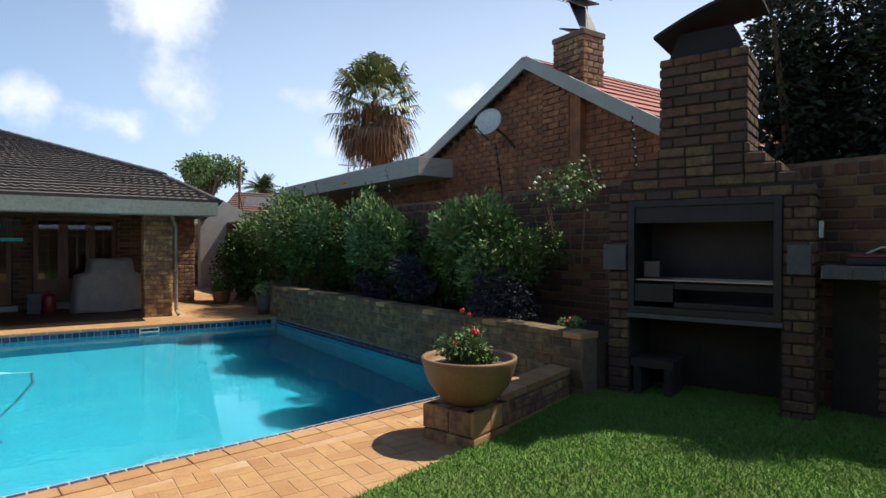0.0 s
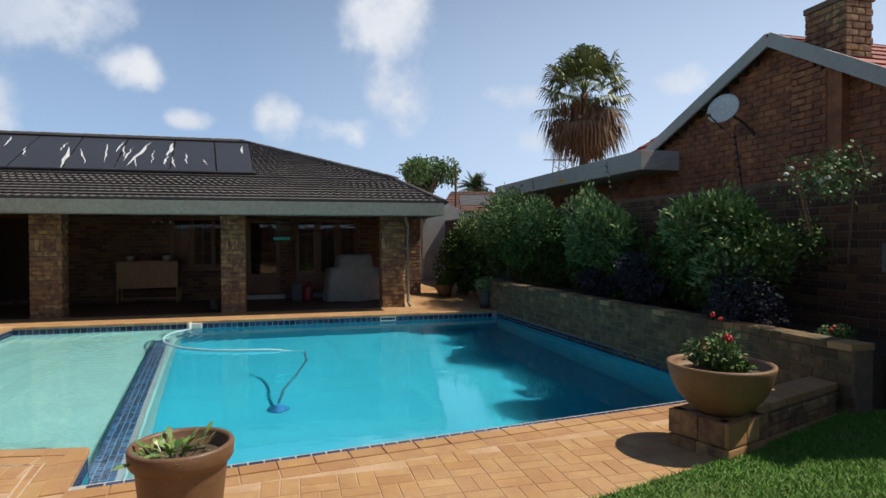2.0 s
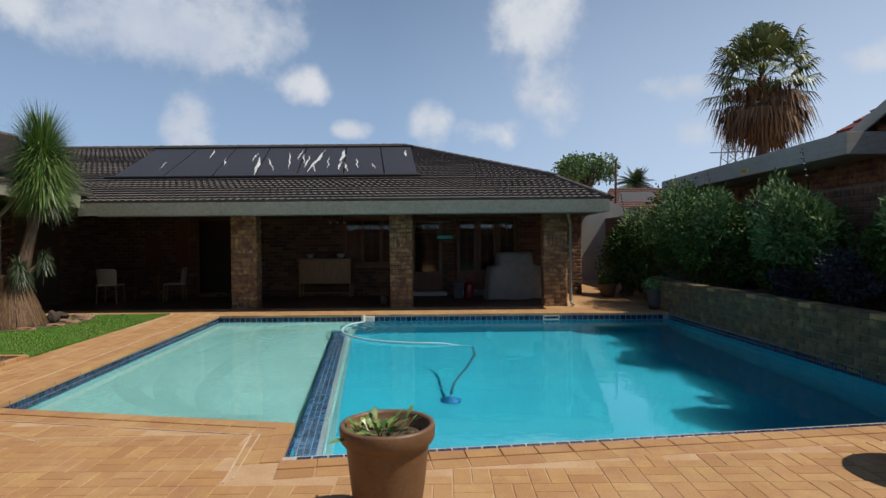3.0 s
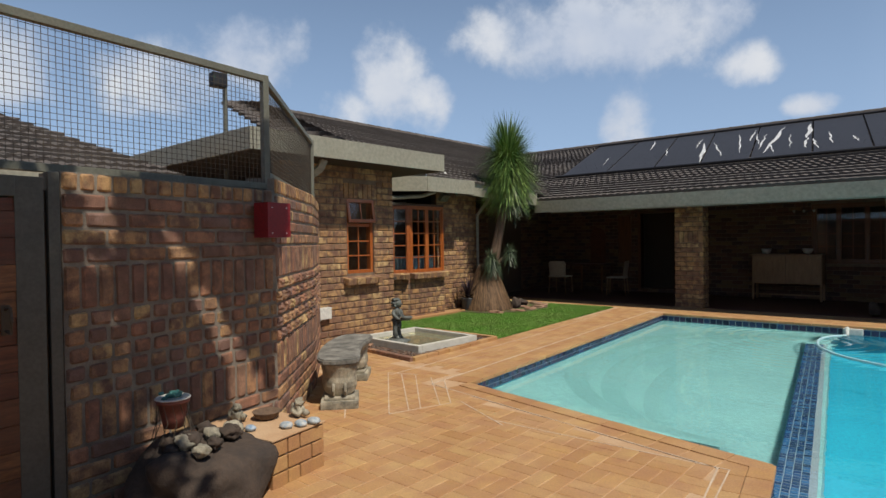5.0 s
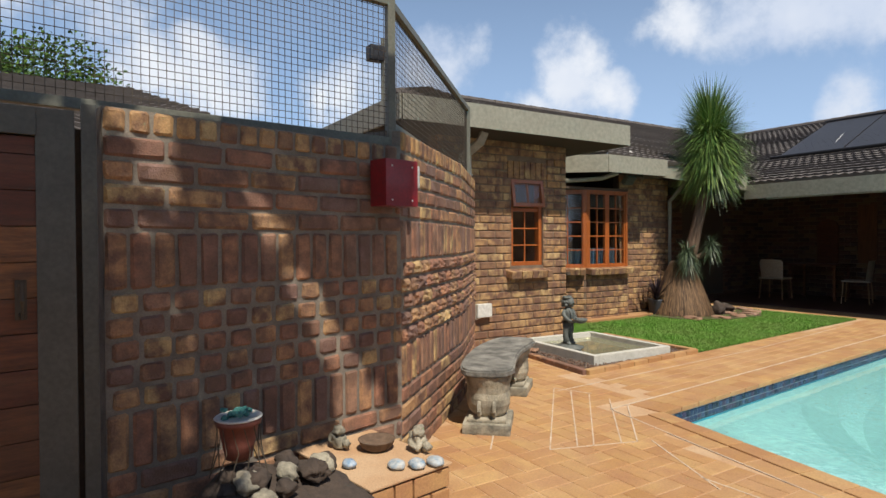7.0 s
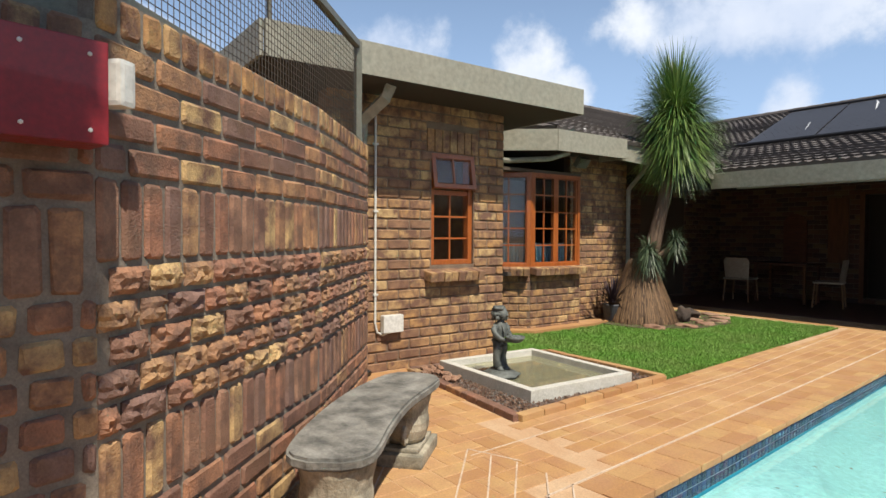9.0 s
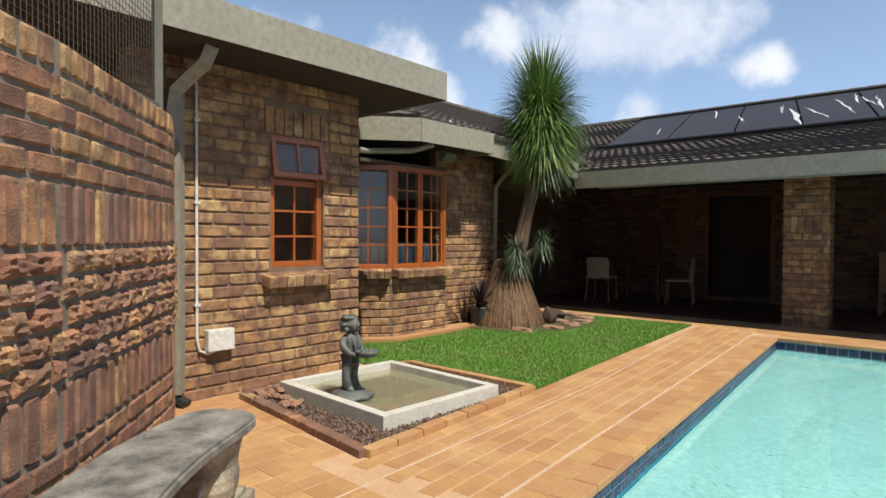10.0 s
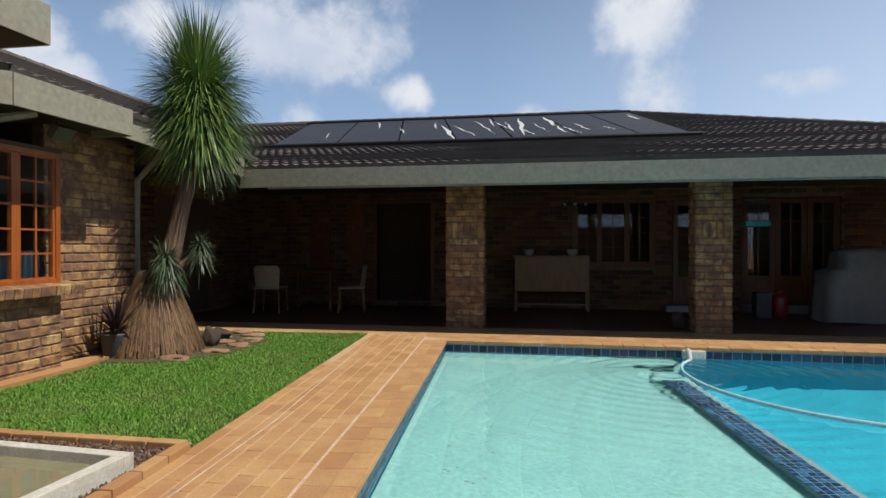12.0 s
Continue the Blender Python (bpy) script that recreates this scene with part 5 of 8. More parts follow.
def planter_cap():
    t = tagged(empty("planter_coping"), "worn orange brick coping on the planter wall", "coping", kind="structure")
    a, b = Vector((8.80, 0.87, 0.585)), Vector((9.20, -7.75, 0.585))
    d = (b - a)
    n = int(d.length / 0.236)
    for i in range(n):
        bm = bmesh.new()
        o = Vector((-d.y, d.x, 0)).normalized() * 0.1
        beam(bm, a + d * ((i + 0.02) / n) + o, a + d * ((i + 0.98) / n) + o, 0.26, 0.06, bevel=0.01)
        part("brick", bm, M_MOSSBRICK["object"] if i % 5 else M_PAVE["object"], t)
    s = tagged(part("planter_soil", (lambda bm: (prism(bm, [(8.95, 0.7), (9.36, -7.72), (10.5, -7.72), (10.1, 0.7)], 0.0, 0.5), bm)[1])(bmesh.new()), M_SOIL), "dark planting soil", "soil", kind="structure")


planter_cap()


def step_wall():
    t = tagged(empty("low_wall"), "low brick wall with an orange brick coping between lawn and pool deck", "low wall", kind="structure")
    a, b = Vector((7.72, -8.10, 0)), Vector((9.42, -7.50, 0))
    bm = bmesh.new()
    core(bm, a.xy + Vector((0.0, -0.0)), b.xy, 0, 0.2, 0.22)
    part("core", bm, M_MORTAR, t)
    d = b - a
    side = Vector((-d.y, d.x, 0)).normalized()
    spots = courses(a.xy, b.xy, 0, 0.2) + courses((b + side * 0.22).xy, (a + side * 0.22).xy, 0, 0.2)
    lay(t, spots, M_BUFF, a.xy, 300)
    n = 8
    for i in range(n):
        bm = bmesh.new()
        o = side * 0.11 + Vector((0, 0, 0.235))
        beam(bm, a + d * ((i + 0.02) / n) + o, a + d * ((i + 0.98) / n) + o, 0.26, 0.06, bevel=0.01)
        part("brick", bm, M_PAVE["object"], t)


step_wall()


def pedestal():
    t = tagged(empty("brick_pedestal", (7.62, -8.03, 0), 18), "squat square brick pedestal of large worn bricks", "pedestal", kind="structure")
    bm = bmesh.new()
    box(bm, -0.2, 0.2, -0.2, 0.2, 0, 0.22)
    part("core", bm, M_MORTAR, t)
    rnd = random.Random(9)
    for j, (z0, z1) in enumerate(((0.0, 0.085), (0.095, 0.265))):
        for k in range(4):
            m = Matrix.Rotation(k * math.pi / 2, 4, "Z")
            for x0, x1 in (((-0.235, -0.02), (-0.01, 0.205)) if (j + k) % 2 else ((-0.235, 0.0), (0.01, 0.205))):
                bm = bmesh.new()
                box(bm, x0, x1, -0.235 + rnd.uniform(-0.006, 0.006), -0.13, z0, z1, m, bevel=0.012)
                part("brick", bm, M_BUFF["object"] if k % 2 else M_PAVE["object"], t)
    bm = bmesh.new()
    box(bm, -0.13, 0.13, -0.13, 0.13, 0.2, 0.262)
    part("top_brick", bm, M_BUFF["object"], t)


pedestal()


def leafcloud(name, centre, size, count, material, leaf=(0.05, 0.018), seed=0, parent=None, lumps=9, droop=0.2, lift=0.0, stems=True):
    """A crown: many small leaves gathered round lumps."""
    rnd = random.Random(seed)
    cs = []
    for i in range(lumps):
        v = Vector((rnd.gauss(0, 1), rnd.gauss(0, 1), rnd.gauss(0, 1)))
        v = v.normalized() * rnd.uniform(0.3, 0.75)
        cs.append((v, rnd.uniform(0.3, 0.5)))
    V, F = [], []
    for i in range(count):
        c, r = rnd.choice(cs)
        v = Vector((rnd.gauss(0, 1), rnd.gauss(0, 1), rnd.gauss(0, 1))).normalized()
        p = c + v * r * (rnd.random() ** 0.25) * rnd.choice((1, 1, 1.15, 1.35 if rnd.random() < 0.2 else 1))
        p = Vector((p.x * size[0], p.y * size[1], p.z * size[2])) + Vector(centre)
        d = (v + Vector((rnd.uniform(-1, 1), rnd.uniform(-1, 1), rnd.uniform(-0.6, 1) + lift))).normalized()
        s = d.cross(Vector((rnd.uniform(-1, 1), rnd.uniform(-1, 1), rnd.uniform(-1, 1)))).normalized()
        ln, w = leaf[0] * rnd.uniform(0.6, 1.3), leaf[1] * rnd.uniform(0.7, 1.3)
        k = len(V)
        tip = p + d * ln - Vector((0, 0, droop * ln))
        V += [p[:], (p + d * ln * 0.45 + s * w)[:], tip[:], (p + d * ln * 0.45 - s * w)[:]]
        F.append((k, k + 1, k + 2, k + 3))
    ob = pydata(name, V, F, material, parent)
    return tagged(ob, kind="stuff")


def shrub(name, label, at, size, count, seed, pale=0.3, leaf=(0.075, 0.02), base=0.5):
    t = tagged(empty(name, (*at, base)), label, "shrub", "shrubs along the boundary wall")
    rnd = random.Random(seed)
    bm = bmesh.new()
    for i in range(7):
        a = rnd.uniform(0, 6.28)
        tube(bm, [(0.05 * math.cos(a), 0.05 * math.sin(a), 0), (0.2 * size[0] * math.cos(a), 0.2 * size[1] * math.sin(a), size[2] * 0.5), (0.55 * size[0] * math.cos(a), 0.55 * size[1] * math.sin(a), size[2] * 1.3)], [0.02, 0.015, 0.006], 5)
    part("branchwork", bm, M_BARK, t)
    leafcloud("crown", (0, 0, size[2]), size, int(count * (1 - pale)), M_LEAF, leaf, seed, t, 14)
    # paler leaves set high, sunlight on the shrub tops put into colour
    if pale:
        leafcloud("young_growth", (-0.15 * size[0], 0, size[2] * 1.25), (size[0] * 0.95, size[1] * 0.95, size[2] * 0.95), int(count * pale), M_LEAFPALE, (0.12, 0.018), seed + 5, t, 7, lift=0.9)
    return t


SHRUBS = [(9.75, 3.2, 0.75, 1.3, 0.85, 0.15, 0.85), (9.65, 1.2, 0.8, 1.5, 1.0, 0.25, 1.0), (9.7, -0.2, 0.7, 0.95, 0.88, 0.2, 0.95), (10.0, -1.75, 0.42, 0.55, 1.0, 0.15, 1.15), (9.75, -2.9, 0.6, 0.85, 0.85, 0.5, 0.95),
          (10.05, -4.85, 0.38, 0.75, 0.62, 0.35, 1.85), (9.65, -5.75, 0.55, 0.8, 0.78, 0.7, 0.9), (9.95, -4.1, 0.4, 0.6, 0.6, 0.0, 0.6)]
for i, (x, y, a, b, c, pl_, zz) in enumerate(SHRUBS):
    shrub("shrub", "dense dark green shrub with paler lit-top leaves in the brick planter" if pl_ > 0.2 else "dense dark green shrub in the brick planter", (x, y), (a, b, c), int(5200 + 6500 * b), 20 + i, pl_)
M_VIOLET = mat("violet_grey_leaf", (0.03, 0.03, 0.04), 0.6, vary=[(0.016, 0.02, 0.02), (0.07, 0.07, 0.10)], vary_by="island", bump=0, spec=0.2)
for i, (x, y, a, b, c) in enumerate(((9.45, -6.25, 0.35, 0.55, 0.35), (9.45, -4.2, 0.35, 0.65, 0.38), (9.5, -2.9, 0.3, 0.6, 0.3))):
    vt = tagged(empty("violet_shrub", (x, y, 0.5)), "low dark violet-grey bush at the foot of the shrubs", "shrub", "violet bushes in the planter")
    leafcloud("crown", (0, 0, c), (a, b, c), 3600, M_VIOLET, (0.045, 0.014), 70 + i, vt, 10)


def spike_plant():
    t = tagged(empty("ponytail_palm", (-3.05, -1.35, 0.0)), "ponytail palm with swollen brown base and spiky green heads", "ponytail palm")
    bm = bmesh.new()
    lathe(bm, [(0.50, -0.05), (0.48, 0.08), (0.42, 0.22), (0.35, 0.42), (0.29, 0.6), (0.245, 0.74), (0.20, 0.84), (0.14, 0.92)], 40, wob=0.05)
    rnd = random.Random(2)
    # hanging dry leaf skirt on the swollen base
    part("swollen_base", bm, M_BARK, t, smooth=True)
    V, F = [], []
    for i in range(2600):
        a = rnd.uniform(0, 6.28)
        z1 = rnd.uniform(0.3, 0.9)
        ln = rnd.uniform(0.2, 0.55)
        rad = lambda z: 0.14 + 0.37 * (1 - max(0, min(1, z / 0.92)) ** 1.1) + 0.012
        p, q = [], []
        w = rnd.uniform(0.003, 0.007)
        k = len(V)
        for s in (0, 0.5, 1):
            z = max(0.01, z1 - ln * s)
            r = rad(z) + rnd.uniform(0, 0.015)
            aa = a + s * rnd.uniform(-0.04, 0.04)
            V.append((math.cos(aa - w / r) * r, math.sin(aa - w / r) * r, z))
            V.append((math.cos(aa + w / r) * r, math.sin(aa + w / r) * r, z))
        F += [(k, k + 1, k + 3, k + 2), (k + 2, k + 3, k + 5, k + 4)]
    tagged(pydata("dry_leaf_skirt", V, F, M_DEADLEAF, t), kind="stuff")
    bm = bmesh.new()
    tube(bm, [(0.05, 0.03, 0.78), (0.14, 0.10, 1.15), (0.20, 0.18, 1.6), (0.25, 0.30, 2.1), (0.26, 0.38, 2.7)], [0.15, 0.11, 0.09, 0.085, 0.07], 12)
    part("trunk", bm, M_BARK, t, smooth=True)

    def head(name, c, r, n, up, seed, mat_=M_SPIKE, fall=1.0):
        rnd = random.Random(seed)
        V, F = [], []
        for i in range(n):
            a = rnd.uniform(0, 6.28)
            el = rnd.uniform(-0.9, 1.35) if up else rnd.uniform(-0.8, 1.1)
            o = Vector(c) + Vector((0, 0, rnd.uniform(-0.3, 0.35) if up else rnd.uniform(-0.1, 0.1)))
            d = Vector((math.cos(a) * math.cos(el), math.sin(a) * math.cos(el), math.sin(el)))
            ln = r * rnd.uniform(0.75, 1.1) * (1.15 if el > 0.9 else 1)
            s = d.cross(Vector((0, 0, 1))).normalized()
            k = len(V)
            w = rnd.uniform(0.004, 0.008)
            sag = fall * rnd.uniform(0.15, 0.55) * ln * math.cos(el) * (1 if el < 0.8 else 0.4)
            for u, ww in ((0, 0.7), (0.4, 1.0), (0.75, 0.7), (1, 0.05)):
                p = o + d * ln * u - Vector((0, 0, sag * u * u))
                V.append((p - s * w * ww)[:])
                V.append((p + s * w * ww)[:])
            for j in range(3):
                F.append((k + 2 * j, k + 2 * j + 1, k + 2 * j + 3, k + 2 * j + 2))
        return tagged(pydata(name, V, F, mat_, t), kind="stuff")
    head("leaf_head", (0.27, 0.41, 2.85), 0.80, 4600, True, 1)
    head("lower_leaf_head", (0.30, 0.43, 2.42), 0.55, 900, False, 8, M_SPIKEDARK, 1.6)
    head("side_leaf_head", (0.22, -0.12, 1.0), 0.27, 460, False, 2, M_SPIKEDARK, 2.2)
    head("side_leaf_head", (0.38, 0.27, 1.15), 0.22, 320, False, 3, M_SPIKEDARK, 2.2)
    bm = bmesh.new()
    tube(bm, [(0.08, 0.05, 0.85), (0.25, 0.16, 1.0), (0.36, 0.26, 1.15)], [0.06, 0.045, 0.03], 8)
    part("side_stem", bm, M_BARK, t, smooth=True)
    return t


spike_plant()


def fountain():
    t = tagged(empty("fountain_basin", (-1.55, -5.02, 0), -3), "low white-painted square concrete pond with murky water", "pond")
    bm = bmesh.new()
    a, b, w = 0.62, 0.56, 0.07
    for q in ((-a, a, -b, -b + w), (-a, a, b - w, b), (-a, -a + w, -b + w, b - w), (a - w, a, -b + w, b - w)):
        box(bm, *q, 0, 0.11, bevel=0.006)
    part("rim", bm, M_WHITESTONE, t)
    bm = bmesh.new()
    box(bm, -a + w, a - w, -b + w, b - w, -0.01, 0.01)
    part("floor_slab", bm, mat("silty_pond_floor", (0.10, 0.09, 0.06), 0.9, alt=(0.09, 0.085, 0.05), scale=6), t)
    bm = bmesh.new()
    box(bm, -a + w, a - w, -b + w, b - w, 0.052, 0.054)
    wt = part("pond_water", bm, glassy("murky_water", (0.42, 0.42, 0.30), 0.03, 0.75, 1.33), t)
    wt.visible_shadow = False
    f = tagged(empty("garden_statue", (-1.60, -5.34, 0.04)), "small weathered bronze-green garden figure holding a dish in the pond", "statue")
    bm = bmesh.new()
    blob(bm, (0, 0, 0.03), (0.155, 0.14, 0.05), 3, 0.25, 11)
    for x in (-0.038, 0.038):
        tube(bm, [(0.055, x, 0.075), (0.03, x, 0.085), (-0.01, x, 0.085)], [0.018, 0.027, 0.022], 10)
        tube(bm, [(-0.002, x, 0.075), (0.0, x, 0.10), (-0.012, x * 0.95, 0.17), (-0.004, x * 0.9, 0.24), (-0.012, x * 0.7, 0.32)], [0.034, 0.037, 0.034, 0.040, 0.05], 12)
    tube(bm, [(-0.012, 0, 0.27), (-0.018, 0, 0.32), (-0.012, 0, 0.37), (-0.006, 0, 0.42), (-0.004, 0, 0.455), (0.0, 0, 0.475), (0.004, 0, 0.50)], [0.062, 0.070, 0.062, 0.066, 0.06, 0.032, 0.026], 18)
    for s in (-1, 1):
        tube(bm, [(-0.005, 0.055 * s, 0.452), (-0.004, 0.083 * s, 0.42), (0.012, 0.085 * s, 0.375), (0.055, 0.068 * s, 0.345), (0.10, 0.04 * s, 0.335), (0.125, 0.028 * s, 0.34)], [0.024, 0.029, 0.026, 0.021, 0.016, 0.018], 10)
        tube(bm, [(0.058, 0.035 * s, 0.34), (0.062, 0.033 * s, 0.40), (0.04, 0.036 * s, 0.46)], 0.007, 6)
    lathe(bm, [(0.03, 0.0), (0.055, 0.008), (0.075, 0.03), (0.082, 0.05), (0.072, 0.05), (0.05, 0.028)], 20, (0.155, 0, 0.322))
    for k in range(7):
        blob(bm, (0.155 + 0.035 * math.cos(k * 0.9), 0.035 * math.sin(k * 0.9), 0.365), (0.02, 0.018, 0.016), 1, 0.3, k)
    blob(bm, (0.014, 0, 0.545), (0.052, 0.047, 0.058), 3, 0.06, 5)
    blob(bm, (0.066, 0, 0.54), (0.012, 0.009, 0.012), 2, 0.0, 5)
    blob(bm, (-0.018, 0, 0.555), (0.060, 0.062, 0.058), 3, 0.35, 6)
    for k in range(10):
        a = 1.2 + k * 0.43
        blob(bm, (-0.012 + 0.052 * math.cos(a), 0.056 * math.sin(a), 0.525 - 0.02 * math.cos(k * 2.0)), (0.02, 0.02, 0.022), 2, 0.2, k)
    blob(bm, (-0.02, 0, 0.592), (0.062, 0.060, 0.026), 3, 0.2, 16)
    part("figure", bm, M_BRONZE, f, smooth=True)
    f.rotation_euler = (0, 0, 0.15)


fountain()


def bench():
    t = tagged(empty("stone_bench"), "curved lichened stone garden bench on ornate cast pedestals", "bench")
    bm = bmesh.new()
    cl = [(0.14, -7.76), (-0.20, -7.48), (-0.52, -7.14), (-0.80, -6.70)]
    n = 24
    P = []
    for i in range(n + 1):
        u = i / n * 3
        k = min(2, int(u))
        p0, p1, p2, p3 = (Vector(cl[max(0, min(3, j))]) for j in (k - 1, k, k + 1, k + 2))
        s = u - k
        P.append(0.5 * (2 * p1 + (p2 - p0) * s + (2 * p0 - 5 * p1 + 4 * p2 - p3) * s * s + (3 * p1 - p0 - 3 * p2 + p3) * s ** 3))
    L_, R_ = [], []
    for i, p in enumerate(P):
        d = (P[min(i + 1, n)] - P[max(i - 1, 0)]).normalized()
        w = 0.19 * min(1, math.sqrt(max(0.12, 1 - (abs(i - n / 2) / (n / 2)) ** 8)))
        L_.append(p + Vector((-d.y, d.x)) * w)
        R_.append(p - Vector((-d.y, d.x)) * w)
    prism(bm, [tuple(q) for q in L_ + R_[::-1]], 0.375, 0.425)
    bmesh.ops.bevel(bm, geom=[e for e in bm.edges if abs(e.verts[0].co.z - e.verts[1].co.z) < 1e-4 and len(e.link_faces) == 2 and any(abs(f.normal.z) < 0.5 for f in e.link_faces)], offset=0.012, segments=2, affect="EDGES")
    part("seat", bm, M_SLAB, t)
    for x, y, a in ((0.0, -7.64, -42), (-0.68, -6.90, -48)):
        m = pose(x, y, 0, 0, 0, a)
        bm = bmesh.new()
        box(bm, -0.20, 0.20, -0.16, 0.16, 0.0, 0.075, m, bevel=0.02)
        box(bm, -0.16, 0.16, -0.13, 0.13, 0.075, 0.10, m, bevel=0.01)
        part("foot", bm, M_CONCRETE, t)
        bm = bmesh.new()
        lathe(bm, [(0.11, 0.10), (0.135, 0.13), (0.15, 0.18), (0.152, 0.22), (0.145, 0.26), (0.15, 0.30), (0.16, 0.34), (0.165, 0.373)], 28, (x, y, 0), wob=0.05)
        part("pedestal", bm, M_CONCRETE, t)
        for s in (-1, 1):
            pts = []
            for k in range(22):
                th = k / 21 * 7.5
                rr = 0.06 * (1 - k / 30)
                pts.append(m @ Vector((s * (0.145 + math.cos(th) * rr * 0.6), 0.0, 0.155 + math.sin(th) * rr)))
            for side in (-0.05, 0.05):
                bm = bmesh.new()
                o = m.to_3x3() @ Vector((0, side, 0))
                tube(bm, [p + o for p in pts], 0.014, 6)
                part("scroll", bm, M_CONCRETE, t)


bench()


def pots():
    t = tagged(empty("planter_bowl", (7.63, -8.05, 0.265)), "wide shallow tan planter bowl with a red rose", "planter")
    bm = bmesh.new()
    lathe(bm, [(0.14, 0.0), (0.17, 0.015), (0.235, 0.07), (0.30, 0.15), (0.335, 0.23), (0.355, 0.31), (0.362, 0.335), (0.36, 0.352), (0.335, 0.352), (0.325, 0.33), (0.31, 0.28), (0.05, 0.27)], 48)
    part("bowl", bm, M_CLAYPOT, t, smooth=True)
    bm = bmesh.new()
    lathe(bm, [(0.313, 0.28), (0.2, 0.3), (0.02, 0.305)], 32)
    part("soil", bm, M_SOIL, t)
    r = tagged(empty("rose_bush", (7.60, -8.05, 0.56)), "small rose bush with red blooms in the bowl", "rose")
    bm = bmesh.new()
    rnd = random.Random(4)
    for i in range(9):
        a = rnd.uniform(0, 6.28)
        q = rnd.uniform(0.05, 0.14)
        tube(bm, [(0, 0, 0), (q * 0.4 * math.cos(a), q * 0.4 * math.sin(a), 0.14), (q * math.cos(a), q * math.sin(a), rnd.uniform(0.22, 0.40))], [0.006, 0.004, 0.002], 5)
    part("branchwork", bm, M_BARK, r)
    leafcloud("foliage", (0, 0, 0.13), (0.19, 0.19, 0.17), 1500, M_LEAFPALE, (0.035, 0.012), 5, r, 8)
    leafcloud("low_foliage", (0.05, 0, 0.05), (0.26, 0.26, 0.06), 900, M_LEAF, (0.03, 0.012), 6, r, 8)
    for i, (x, y, z, s) in enumerate(((0.02, -0.08, 0.24, 0.035), (-0.12, -0.02, 0.17, 0.025), (-0.02, 0.02, 0.40, 0.02), (-0.10, 0.0, 0.2, 0.02), (0.03, 0, 0.37, 0.018))):
        bm = bmesh.new()
        for k in range(3):
            blob(bm, (x, y, z), (s * (1 - 0.2 * k), s * (0.6 + 0.2 * k), s * (0.8)), 2, 0.5, i * 3 + k)
        part("bloom", bm, M_REDFLOWER, r)
    t = tagged(empty("plant_pot", (4.13, -8.50, 0)), "tall round brown plant pot", "plant pot")
    bm = bmesh.new()
    lathe(bm, [(0.15, 0.0), (0.165, 0.02), (0.19, 0.2), (0.212, 0.40), (0.216, 0.42), (0.235, 0.425), (0.243, 0.44), (0.246, 0.50), (0.24, 0.51), (0.222, 0.51), (0.215, 0.495), (0.21, 0.43), (0.05, 0.42)], 48)
    part("pot", bm, M_BROWNPOT, t, smooth=True)
    bm = bmesh.new()
    lathe(bm, [(0.213, 0.43), (0.15, 0.445), (0.02, 0.45)], 28)
    part("soil", bm, M_SOIL, t)
    p = tagged(empty("pot_plant", (4.13, -8.50, 0.44)), "low leafy green plant in the brown pot", "plant")
    rnd = random.Random(8)
    V, F = [], []
    for i in range(70):
        a, r0 = rnd.uniform(0, 6.28), rnd.uniform(0.0, 0.13)
        o = Vector((math.cos(a) * r0 - 0.03, math.sin(a) * r0, 0))
        d = Vector((math.cos(a) * rnd.uniform(0.3, 1), math.sin(a) * rnd.uniform(0.3, 1), rnd.uniform(0.2, 1.1))).normalized()
        ln = rnd.uniform(0.07, 0.2)
        s = d.cross(Vector((0, 0, 1))).normalized()
        w = rnd.uniform(0.01, 0.022)
        k = len(V)
        for u, ww in ((0, 0.15), (0.45, 0.2), (0.7, 1), (0.85, 0.8), (1, 0.02)):
            c = o + d * ln * u - Vector((0, 0, 0.25 * ln * u * u))
            V.append((c - s * w * ww)[:])
            V.append((c + s * w * ww + Vector((0, 0, 0.006 * ww)))[:])
        for j in range(4):
            F.append((k + 2 * j, k + 2 * j + 1, k + 2 * j + 3, k + 2 * j + 2))
    pydata("foliage", V, F, M_SPIKE, p)


pots()


